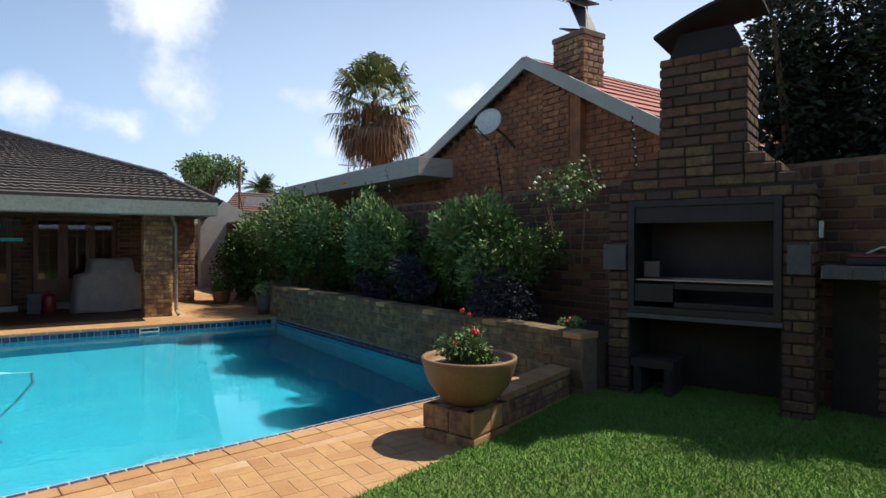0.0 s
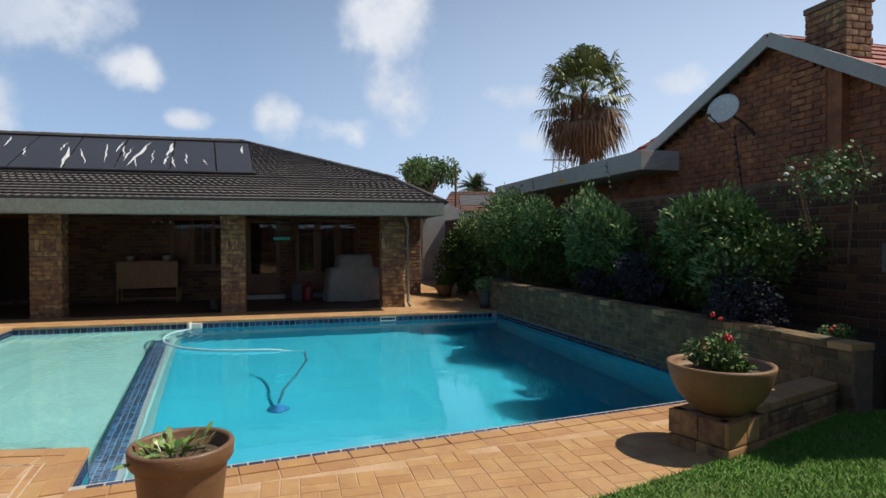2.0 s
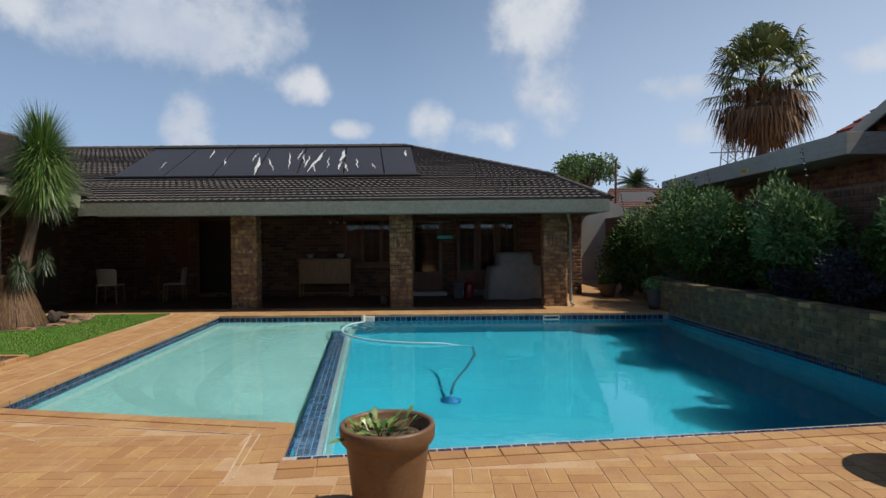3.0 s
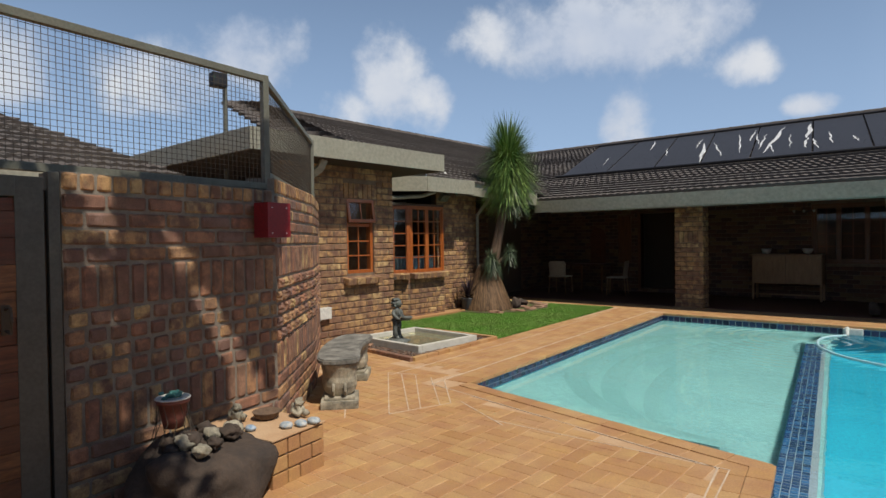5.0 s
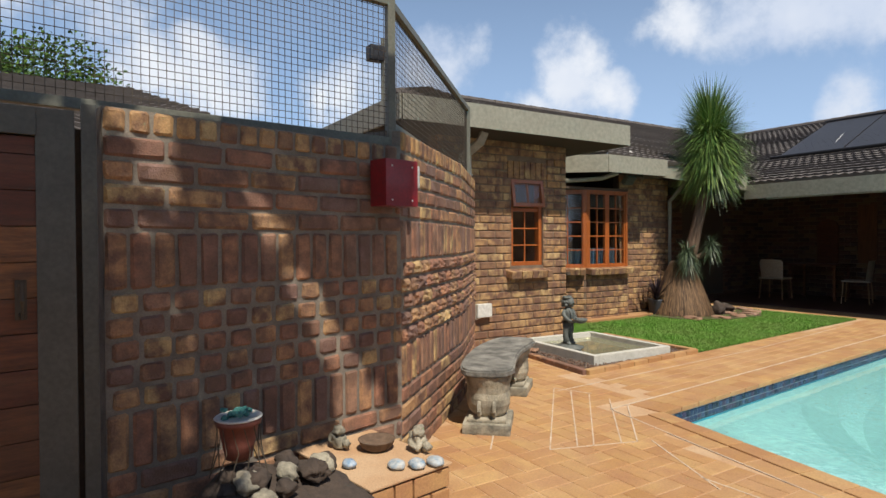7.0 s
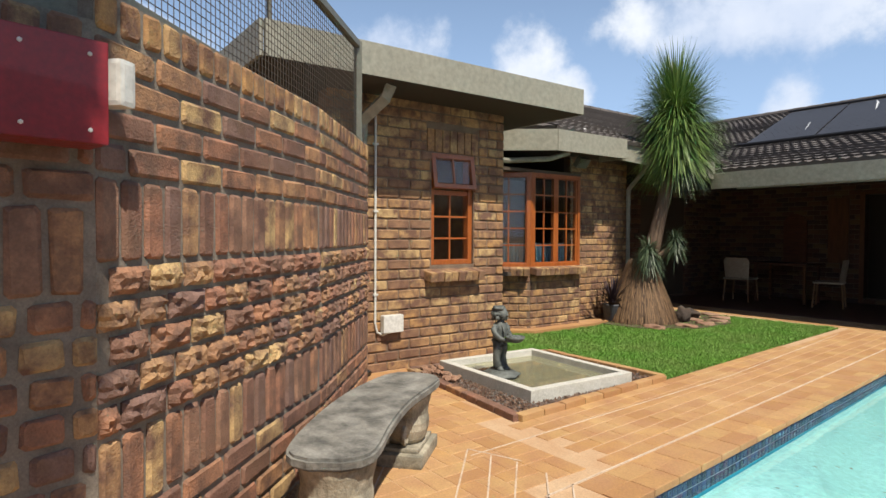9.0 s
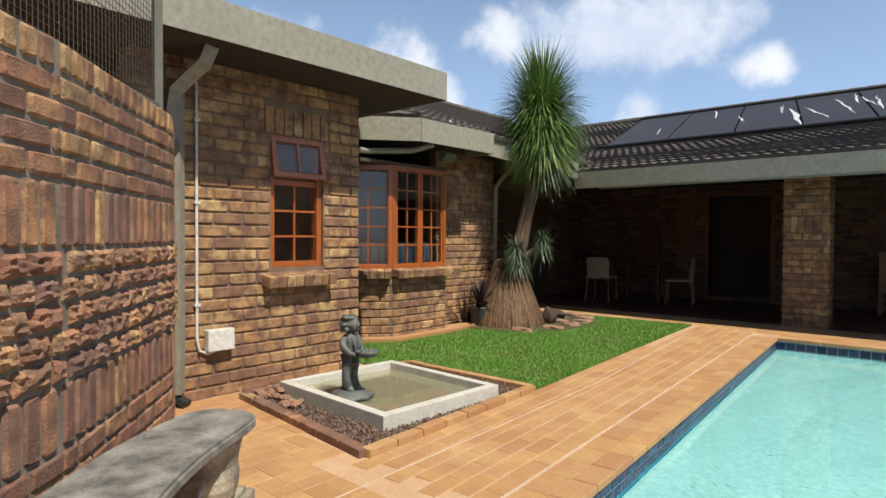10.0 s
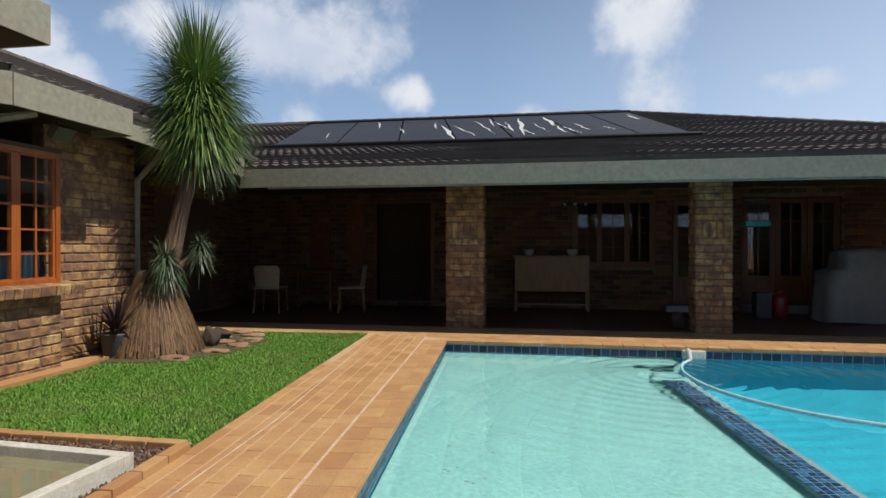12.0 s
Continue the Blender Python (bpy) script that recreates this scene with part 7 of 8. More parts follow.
def plinth():
    t = tagged(empty("brick_plinth", (0.83, -8.88, 0), 10), "low orange brick plinth against the screen wall", "plinth", kind="structure")
    bm = bmesh.new()
    box(bm, -0.34, 0.24, -0.2, 0.2, 0, 0.27)
    part("core", bm, M_MORTAR, t)
    for j in range(3):
        z = j * 0.094
        for (x0, x1) in (((-0.34, -0.12), (-0.11, 0.11), (0.12, 0.255)) if j % 2 else ((-0.34, -0.23), (-0.22, 0.0), (0.01, 0.255))):
            bm = bmesh.new()
            box(bm, x0, x1, -0.215, -0.1, z, z + 0.084, bevel=0.008)
            part("brick", bm, M_PAVE["object"], t)
        for (y0, y1) in (((-0.09, 0.1), (0.11, 0.21)) if j % 2 else ((-0.09, 0.0), (0.01, 0.21))):
            bm = bmesh.new()
            box(bm, 0.14, 0.255, y0, y1, z, z + 0.084, bevel=0.008)
            part("brick", bm, M_PAVE["object"], t)
    bm = bmesh.new()
    box(bm, -0.36, 0.262, -0.222, 0.222, 0.281, 0.292, bevel=0.004)
    part("top_screed", bm, M_PAVEJOINT, t)
    M_SHELL = mat("pale_painted_stone", (0.62, 0.60, 0.55), 0.5, alt=(0.18, 0.30, 0.42), scale=35, amount=0.4, bump=0.2)
    M_BLUEST = mat("blue_painted_stone", (0.12, 0.25, 0.42), 0.5, alt=(0.5, 0.55, 0.6), scale=40, amount=0.4, bump=0.2)
    for i, (x, y) in enumerate(((0.98, -8.86), (1.02, -8.78), (1.04, -8.70))):
        stone("painted_stone", "flat pale painted stone on the brick plinth", "stone", (x, y, 0.31), (0.045, 0.036, 0.022), i, M_SHELL, 0.1, "painted stones")
    stone("painted_stone", "flat blue painted stone on the brick plinth", "stone", (0.86, -9.03, 0.31), (0.038, 0.03, 0.02), 9, M_BLUEST, 0.1, "painted stones")
    b = tagged(empty("shallow_bowl", (0.72, -8.83, 0.293)), "small dark brown clay bowl on the plinth", "bowl")
    bm = bmesh.new()
    lathe(bm, [(0.05, 0), (0.075, 0.02), (0.085, 0.045), (0.09, 0.05), (0.08, 0.05), (0.06, 0.03), (0.02, 0.025)], 24)
    part("bowl", bm, M_BARK, b, smooth=True)
    for x, y, s, sd in ((0.84, -8.68, 1.0, 3), (0.60, -8.98, 0.9, 4)):
        bm = bmesh.new()
        blob(bm, (0, 0, 0.04), (0.05 * s, 0.04 * s, 0.045 * s), 3, 0.4, sd)
        blob(bm, (0.02, 0.0, 0.10 * s), (0.03 * s, 0.03 * s, 0.03 * s), 3, 0.3, sd + 2)
        blob(bm, (0.06, 0.02, 0.035), (0.03 * s, 0.02 * s, 0.025 * s), 2, 0.3, sd + 3)
        ob = tagged(part("garden_ornament", bm, M_CONCRETE, smooth=True), "small weathered stone animal ornament on the plinth", "ornament")
        ob.location = (x, y, 0.292)


plinth()


def rockpile():
    bm = bmesh.new()
    blob(bm, (0, 0, 0.14), (0.30, 0.36, 0.27), 4, 0.25, 4, flat=-0.13)
    t = tagged(part("boulder", bm, M_GREYROCK, smooth=True), "large dark rough boulder with smaller stones heaped on top", "boulder")
    t.location = (0.97, -9.38, 0)
    rnd = random.Random(6)
    for i in range(14):
        s = rnd.uniform(0.03, 0.06)
        a = rnd.uniform(0, 6.28)
        r = rnd.uniform(0.02, 0.2)
        stone("stone", "small grey-brown stone heaped on the boulder", "stone", (0.95 + r * math.cos(a), -9.38 + r * 1.2 * math.sin(a), 0.40 - r * 0.25), (s * 1.2, s, s * 0.8), 30 + i, M_GREYROCK if i % 3 else M_CONCRETE, 0.3, "stones on the boulder")
    p = tagged(empty("wire_pot_stand", (0.88, -9.50, 0.38)), "small red clay pot with grey-green succulents in a wire stand", "plant pot")
    bm = bmesh.new()
    lathe(bm, [(0.05, 0.06), (0.062, 0.12), (0.075, 0.19), (0.085, 0.192), (0.087, 0.215), (0.075, 0.215), (0.03, 0.2)], 24)
    part("pot", bm, mat("red_clay_pot", (0.22, 0.07, 0.05), 0.7), p, smooth=True)
    bm = bmesh.new()
    lathe(bm, [(0.086, 0.213), (0.092, 0.218), (0.086, 0.223), (0.08, 0.22)], 24)
    part("rim", bm, M_WHITEPLASTIC, p, smooth=True)
    bm = bmesh.new()
    for k in range(12):
        a = k * math.tau / 12
        tube(bm, [(0.08 * math.cos(a), 0.08 * math.sin(a), 0.2), (0.085 * math.cos(a + 0.3), 0.085 * math.sin(a + 0.3), 0.1), (0.11 * math.cos(a), 0.11 * math.sin(a), 0.0)], 0.0025, 4)
    part("stand", bm, M_WIRE, p)
    bm = bmesh.new()
    for k in range(26):
        a, r = rnd.uniform(0, 6.28), rnd.uniform(0, 0.06)
        blob(bm, (r * math.cos(a), r * math.sin(a), 0.225 + rnd.uniform(0, 0.02)), (0.016, 0.016, 0.012), 1, 0.3, k)
    tagged(part("succulent", bm, mat("blue_green_succulent", (0.06, 0.22, 0.20), 0.5), p), kind="stuff")


rockpile()


def house_fittings():
    t = tagged(empty("downpipe"), "square grey-beige downpipe with an offset at the eave", "downpipe")
    bm = bmesh.new()
    P = [(-2.12, -6.12, 2.50), (-2.16, -6.14, 2.40), (-2.42, -6.22, 2.24), (-2.45, -6.22, 2.1), (-2.45, -6.22, 0.1)]
    tube(bm, P, 0.062, 4)
    part("pipe", bm, M_FASCIA, t)
    bm = bmesh.new()
    tube(bm, [(-2.45, -6.22, 0.12), (-2.45, -6.22, 0.06), (-2.38, -6.18, 0.02)], 0.045, 8)
    part("shoe", bm, M_BLACK, t)
    t = tagged(empty("conduit"), "thin white plastic conduit on the brick wall", "conduit")
    bm = bmesh.new()
    tube(bm, [(-2.495, -6.05, 2.4), (-2.495, -6.05, 0.45), (-2.495, -6.03, 0.37), (-2.495, -5.97, 0.34), (-2.495, -5.90, 0.36)], 0.011, 8)
    part("pipe", bm, M_WHITEPLASTIC, t)
    for z in (0.7, 1.45, 2.05):
        bm = bmesh.new()
        box(bm, -2.51, -2.478, -6.072, -6.028, z, z + 0.02, bevel=0.003)
        part("clip", bm, M_WHITEPLASTIC, t)
    t = tagged(empty("junction_box"), "white plastic weatherproof junction box on the brick wall", "junction box")
    bm = bmesh.new()
    box(bm, -2.508, -2.44, -5.99, -5.78, 0.36, 0.52, bevel=0.01)
    part("case", bm, M_WHITEPLASTIC, t)
    t = tagged(empty("downpipe"), "beige downpipe at the bay corner", "downpipe")
    bm = bmesh.new()
    tube(bm, [(-3.0, -1.3, 2.30), (-3.1, -1.22, 2.2), (-3.42, -1.15, 1.95), (-3.42, -1.15, 0.1)], 0.035, 8)
    part("pipe", bm, M_FASCIA, t)
    bm = bmesh.new()
    tube(bm, [(-2.95, -3.0, 2.30), (-3.1, -3.2, 2.22), (-3.3, -3.7, 2.18), (-3.4, -4.45, 2.16)], 0.035, 8)
    part("gutter_pipe", bm, M_FASCIA, t)
    t = tagged(empty("floodlight", (-3.12, -2.55, 2.24), 0), "square glass-fronted floodlight under the bay eave", "floodlight")
    bm = bmesh.new()
    m = pose(0, 0, -0.02, 0, 38, 0)
    box(bm, -0.05, 0.03, -0.10, 0.10, -0.07, 0.07, m, bevel=0.01)
    part("housing", bm, M_STEEL, t)
    bm = bmesh.new()
    box(bm, 0.031, 0.036, -0.085, 0.085, -0.055, 0.055, m)
    part("lens", bm, M_GLASS, t)
    bm = bmesh.new()
    tube(bm, [(-0.03, 0, 0.02), (-0.05, 0, 0.1)], 0.012)
    part("bracket", bm, M_STEEL, t)
    t = tagged(empty("security_camera", (-3.35, -2.25, 2.66)), "small white dome sensor on the west roof edge", "sensor")
    bm = bmesh.new()
    tube(bm, [(0, 0, -0.1), (0, 0, 0.02)], 0.015)
    blob(bm, (0, 0, 0.05), (0.035, 0.035, 0.035), 2, 0)
    part("case", bm, M_WHITEPLASTIC, t)
    t = tagged(empty("post_floodlight", (-3.8, -6.55, 0)), "floodlight on a tall thin grey pole behind the screen wall", "floodlight")
    bm = bmesh.new()
    tube(bm, [(0, 0, 0), (0, 0, 3.95)], 0.028)
    part("pole", bm, M_STEEL, t)
    bm = bmesh.new()
    box(bm, -0.02, 0.14, -0.24, -0.03, 3.62, 3.82, pose(0, 0, 0.0, 0, 0, 0), bevel=0.03)
    part("housing", bm, M_BLACK, t)


house_fittings()


def lower_west():
    t = tagged(empty("side_house"), "low brick outbuilding with a dark tiled roof behind the screen wall", "house")
    roof_plane("roof", "", (-3.3, -16.0, 2.26), (-3.3, -7.4, 2.26), (-8.8, -9.2, 4.05), (-8.8, -16.0, 4.05), t)
    bm = bmesh.new()
    beam(bm, (-3.28, -16.0, 2.16), (-3.28, -7.4, 2.16), 0.03, 0.2)
    part("fascia", bm, M_FASCIA, t)
    bm = bmesh.new()
    box(bm, -8.6, -4.8, -16, -9, 0, 2.45)
    part("wall", bm, M_BRICK["object"], t)


lower_west()


# ---- solar heating mats on the roof ----
def roofpoint(x, y, up=0.06):
    return Vector((x, y, KINK[1] + 0.3 * (y - KINK[0]) + up))


def solar():
    t = tagged(empty("solar_pool_heater"), "black rubber solar heating mats with painted pale glints", "solar heater")
    y0, y1 = 3.35, 8.5
    lo = [-4.0, -2.7, -1.45, -0.35, 0.7, 1.9, 2.95, 3.8]
    hi = [-5.3, -3.9, -2.6, -1.45, -0.2, 1.15, 2.3, 3.35]
    rnd = random.Random(4)
    for i in range(7):
        bm = bmesh.new()
        v = []
        for up in (0.055, 0.075):
            for x, y in ((lo[i] + 0.02, y0), (lo[i + 1] - 0.02, y0), (hi[i + 1] - 0.02, y1), (hi[i] + 0.02, y1)):
                v.append(bm.verts.new(roofpoint(x, y, up)))
        for f in ((3, 2, 1, 0), (4, 5, 6, 7), (0, 1, 5, 4), (1, 2, 6, 5), (2, 3, 7, 6), (3, 0, 4, 7)):
            bm.faces.new([v[j] for j in f])
        part("mat", bm, M_RUST, t)
    # highlights painted on: pale slivers laid over the mats as glints
    for x0, ya, x1, yb, w in ((-0.41, 3.6, -1.2, 6.6, 0.05), (-0.1, 4.2, -0.9, 6.4, 0.02), (0.25, 4.4, -0.5, 7.4, 0.02), (0.5, 5.2, 0.0, 7.2, 0.02), (0.62, 4.6, 0.3, 6.9, 0.025), (0.86, 4.0, 0.55, 7.9, 0.04), (1.05, 4.0, 0.7, 5.4, 0.018),
                              (1.3, 4.4, 0.95, 6.5, 0.018), (1.45, 5.6, 1.2, 7.9, 0.06), (1.65, 4.2, 1.45, 5.6, 0.03), (1.9, 4.0, 1.6, 5.4, 0.02), (2.1, 4.5, 1.8, 6.2, 0.02), (-1.7, 5.0, -2.2, 6.4, 0.02), (-2.7, 6.4, -3.2, 8.2, 0.025),
                              (-1.2, 5.8, -1.5, 7.4, 0.02), (2.6, 4.4, 2.4, 5.2, 0.02), (3.3, 6.4, 3.2, 7.8, 0.03), (-3.3, 4.5, -3.7, 5.8, 0.012), (0.1, 6.0, -0.2, 8.0, 0.02)):
        bm = bmesh.new()
        pts = []
        for k in range(7):
            u = k / 6
            p = roofpoint(x0 + (x1 - x0) * u + rnd.uniform(-0.03, 0.03), ya + (yb - ya) * u, 0.08)
            ww = w * math.sin(math.pi * (u * 0.9 + 0.05)) * rnd.uniform(0.6, 1.3)
            pts.append((p - Vector((ww, 0, 0)), p + Vector((ww, 0, 0))))
        vs = [(bm.verts.new(a), bm.verts.new(b)) for a, b in pts]
        for a, b in zip(vs, vs[1:]):
            bm.faces.new((a[0], a[1], b[1], b[0]))
        part("torn_gap", bm, mat_shine, t)
    bm = bmesh.new()
    tube(bm, [roofpoint(-4.1, 3.3, 0.1), roofpoint(3.85, 3.3, 0.1)], 0.03, 8)
    part("header_pipe", bm, M_BLACK, t)
    bm = bmesh.new()
    tube(bm, [roofpoint(-5.4, 8.55, 0.1), roofpoint(3.4, 8.55, 0.1)], 0.03, 8)
    part("header_pipe", bm, M_BLACK, t)


mat_shine = mat("painted_shine", (0.8, 0.8, 0.78), 0.3, bump=0)
solar()


# ---- veranda ----
def door_leaf(parent, x0, x1, z0, z1, y, cols, rows, panel=0.5):
    f = new("door")
    f.parent = parent
    w = 0.09
    bm = bmesh.new()
    for a in ((x0, x0 + w, z0, z1), (x1 - w, x1, z0, z1), (x0 + w, x1 - w, z1 - w, z1), (x0 + w, x1 - w, z0, z0 + panel)):
        box(bm, a[0], a[1], y, y + 0.04, a[2], a[3], bevel=0.004)
    iw, ih = (x1 - x0 - 2 * w) / cols, (z1 - w - z0 - panel) / rows
    for i in range(1, cols):
        box(bm, x0 + w + i * iw - 0.01, x0 + w + i * iw + 0.01, y + 0.008, y + 0.032, z0 + panel, z1 - w)
    for j in range(1, rows):
        box(bm, x0 + w, x1 - w, y + 0.006, y + 0.034, z0 + panel + j * ih - 0.01, z0 + panel + j * ih + 0.01)
    part("leaf_frame", bm, M_SHADEWOOD, f)
    bm = bmesh.new()
    box(bm, x0 + w, x1 - w, y + 0.018, y + 0.023, z0 + panel, z1 - w)
    part("glass", bm, M_GLASS, f)
    return f


def veranda_openings():
    O = -5.6
    t = tagged(empty("door_1", (0, BACK_Y, 0)), "open doorway with a timber frame into a dark room", "door", kind="structure")
    bm = bmesh.new()
    for a in ((O + 3.42, O + 3.5, 0, 2.1), (O + 4.6, O + 4.68, 0, 2.1), (O + 3.5, O + 4.6, 2.05, 2.1)):
        box(bm, a[0], a[1], -0.03, 0.12, a[2], a[3], bevel=0.004)
    part("door_frame", bm, M_SHADEWOOD, t)
    w = window_unit("window", "shaded timber cottage-pane window on the veranda", (O + 7.35, BACK_Y, 0), 0, 1.5, 0.8, 2.1, [(0.05, 0.5, 0.85, 2.05, 2, 4), (0.5, 1.0, 0.85, 2.05, 2, 4), (1.0, 1.45, 0.85, 2.05, 2, 4)])
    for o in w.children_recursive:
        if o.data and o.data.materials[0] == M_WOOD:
            o.data.materials[0] = M_SHADEWOOD
    t = tagged(empty("door_2", (0, BACK_Y, 0)), "shaded timber glazed door on the veranda", "door", kind="structure")
    door_leaf(t, O + 9.17, O + 9.98, 0.12, 2.03, 0.02, 2, 5)
    bm = bmesh.new()
    box(bm, O + 9.0, O + 10.1, -0.28, -0.015, 0.005, 0.11, bevel=0.008)
    part("doorstep", bm, M_PLASTER, t)
    t = tagged(empty("door_3", (0, BACK_Y, 0)), "pair of shaded timber glazed doors on the veranda", "door", kind="structure")
    door_leaf(t, O + 10.37, O + 10.92, 0.16, 2.06, 0.02, 2, 4)
    door_leaf(t, O + 10.93, O + 11.45, 0.16, 2.06, 0.02, 2, 4)
    door_leaf(t, O + 11.46, O + 11.98, 0.16, 2.06, 0.02, 2, 4)
    bm = bmesh.new()
    box(bm, O + 10.3, O + 12.05, -0.25, -0.015, 0.005, 0.14, bevel=0.008)
    part("doorstep", bm, M_PLASTER, t)
    t = tagged(empty("door_4", (-4.9, -1.35, 0), 90), "shaded timber slatted doors at the veranda end", "door", kind="structure")
    for k in range(3):
        door_leaf(t, 2.62 + k * 0.49, 3.1 + k * 0.49, 0.06, 2.03, 0.03, 2, 5, 0.3)
    # carved plaques and window between
    w = tagged(empty("window_5", (-3.6, BACK_Y, 0)), "shaded narrow timber window beside the doorway", "window", kind="structure")
    bm = bmesh.new()
    box(bm, 0.9, 1.25, -0.06, -0.015, 0.75, 2.0, bevel=0.004)
    part("shutter", bm, M_SHADEWOOD, w)
    a = tagged(empty("arched_wall_panel", (-3.3, BACK_Y, 1.2)), "dark arched wooden panel on the brick wall", "wall panel")
    bm = bmesh.new()
    pts = [(-0.22, -0.5), (0.22, -0.5)] + [(0.22 * math.cos(q), 0.3 + 0.22 * math.sin(q)) for q in [math.pi * k / 12 for k in range(13)]]
    v0 = [bm.verts.new((x, -0.05, z)) for x, z in pts]
    v1 = [bm.verts.new((x, -0.015, z)) for x, z in pts]
    bm.faces.new(v0)
    bm.faces.new(v1[::-1])
    for i in range(len(v0)):
        bm.faces.new((v0[i], v1[i], v1[(i + 1) % len(v0)], v0[(i + 1) % len(v0)]))
    bmesh.ops.recalc_face_normals(bm, faces=bm.faces)
    part("panel", bm, M_DARKWOOD, a)


veranda_openings()


def sideboard():
    t = tagged(empty("sideboard", (1.35, 3.85, 0.004)), "pale oak two-door sideboard on tall legs", "sideboard")
    for x0, x1, n in ((-0.66, 0.0, "door"), (0.0, 0.66, "door")):
        bm = bmesh.new()
        box(bm, x0 + 0.004, x1 - 0.004, -0.23, -0.21, 0.38, 0.97, bevel=0.003)
        part("door", bm, M_OAK, t)
    bm = bmesh.new()
    box(bm, -0.67, 0.67, -0.208, 0.2, 0.36, 0.985, bevel=0.004)
    part("body", bm, M_OAK, t)
    bm = bmesh.new()
    box(bm, -0.69, 0.69, -0.24, 0.21, 0.987, 1.01, bevel=0.004)
    part("top", bm, M_OAK, t)
    for x in (-0.65, 0.65):
        for y in (-0.2, 0.18):
            bm = bmesh.new()
            box(bm, x - 0.022, x + 0.022, y - 0.022, y + 0.022, 0, 0.36, bevel=0.003)
            part("leg", bm, M_OAK, t)
    bm = bmesh.new()
    box(bm, -0.62, 0.62, -0.21, -0.19, 0.11, 0.14)
    part("stretcher", bm, M_OAK, t)
    for x, nm in ((-0.42, "bowl"), (0.38, "bowl")):
        b = tagged(empty("white_bowl", (1.35 + x, 3.85, 1.015)), "white ceramic pot with a dark band on the sideboard", "bowl", "pots on the sideboard")
        bm = bmesh.new()
        lathe(bm, [(0.05, 0), (0.08, 0.03), (0.10, 0.08), (0.105, 0.12), (0.095, 0.12), (0.08, 0.06), (0.02, 0.03)], 24)
        part("bowl", bm, M_PLASTER, b, smooth=True)
    l = tagged(empty("hanging_rack", (1.75, 3.3, 1.95)), "dim hanging lamp rack under the veranda ceiling", "hanging lamp")
    bm = bmesh.new()
    tube(bm, [(-0.18, 0, 0), (0, 0, -0.05), (0.18, 0, 0)], 0.008)
    tube(bm, [(0, 0, -0.05), (0, 0, 0.31)], 0.006)
    part("arm", bm, M_BLACK, l)
    for x in (-0.18, 0.0, 0.18):
        bm = bmesh.new()
        lathe(bm, [(0.03, 0.0), (0.025, -0.03), (0.01, -0.05)], 12, (x, 0, 0))
        part("shade", bm, M_PLASTER, l)


sideboard()


def cane_chair(at, yaw):
    t = tagged(empty("cane_chair", at, yaw), "pale woven cane chair with a rounded back", "chair", "chairs on the veranda")
    bm = bmesh.new()
    box(bm, -0.24, 0.24, -0.23, 0.23, 0.42, 0.455, bevel=0.015)
    part("seat", bm, M_CANE, t)
    bm = bmesh.new()
    n = 14
    rows = []
    for j in range(7):
        z = 0.46 + 0.38 * j / 6
        w = 0.25 - 0.03 * (1 - j / 6) - (0.05 if j == 6 else 0)
        rows.append([(bm.verts.new((w * math.sin(a), 0.21 + 0.05 * j / 6 - 0.05 * (1 - math.cos(a * 1.2)) , z)), bm.verts.new((w * math.sin(a), 0.235 + 0.05 * j / 6 - 0.05 * (1 - math.cos(a * 1.2)), z))) for a in [(-1.3 + 2.6 * i / n) for i in range(n + 1)]])
    for r0, r1 in zip(rows, rows[1:]):
        for i in range(n):
            for k in (0, 1):
                bm.faces.new((r0[i][k], r0[i + 1][k], r1[i + 1][k], r1[i][k]))
    part("backrest", bm, M_CANE, t)
    for x in (-0.21, 0.21):
        for y in (-0.2, 0.2):
            bm = bmesh.new()
            tube(bm, [(x, y, 0.42), (x * 1.12, y * 1.15, 0.0)], 0.014)
            part("leg", bm, M_OAK, t)
    return t


c = cane_chair((-3.68, 2.75, 0.004), 185)
copy_thing(c, pose(-2.25, 3.05, 0.004, 0, 0, -75))
t = tagged(empty("garden_table", (-3.1, 3.35, 0.004)), "dark veranda table on slim legs", "table")
bm = bmesh.new()
box(bm, -0.5, 0.5, -0.35, 0.35, 0.72, 0.75, bevel=0.006)
part("tabletop", bm, M_DARKWOOD, t)
for x in (-0.44, 0.44):
    for y in (-0.3, 0.3):
        bm = bmesh.new()
        box(bm, x - 0.02, x + 0.02, y - 0.02, y + 0.02, 0, 0.72)
        part("leg", bm, M_DARKWOOD, t)


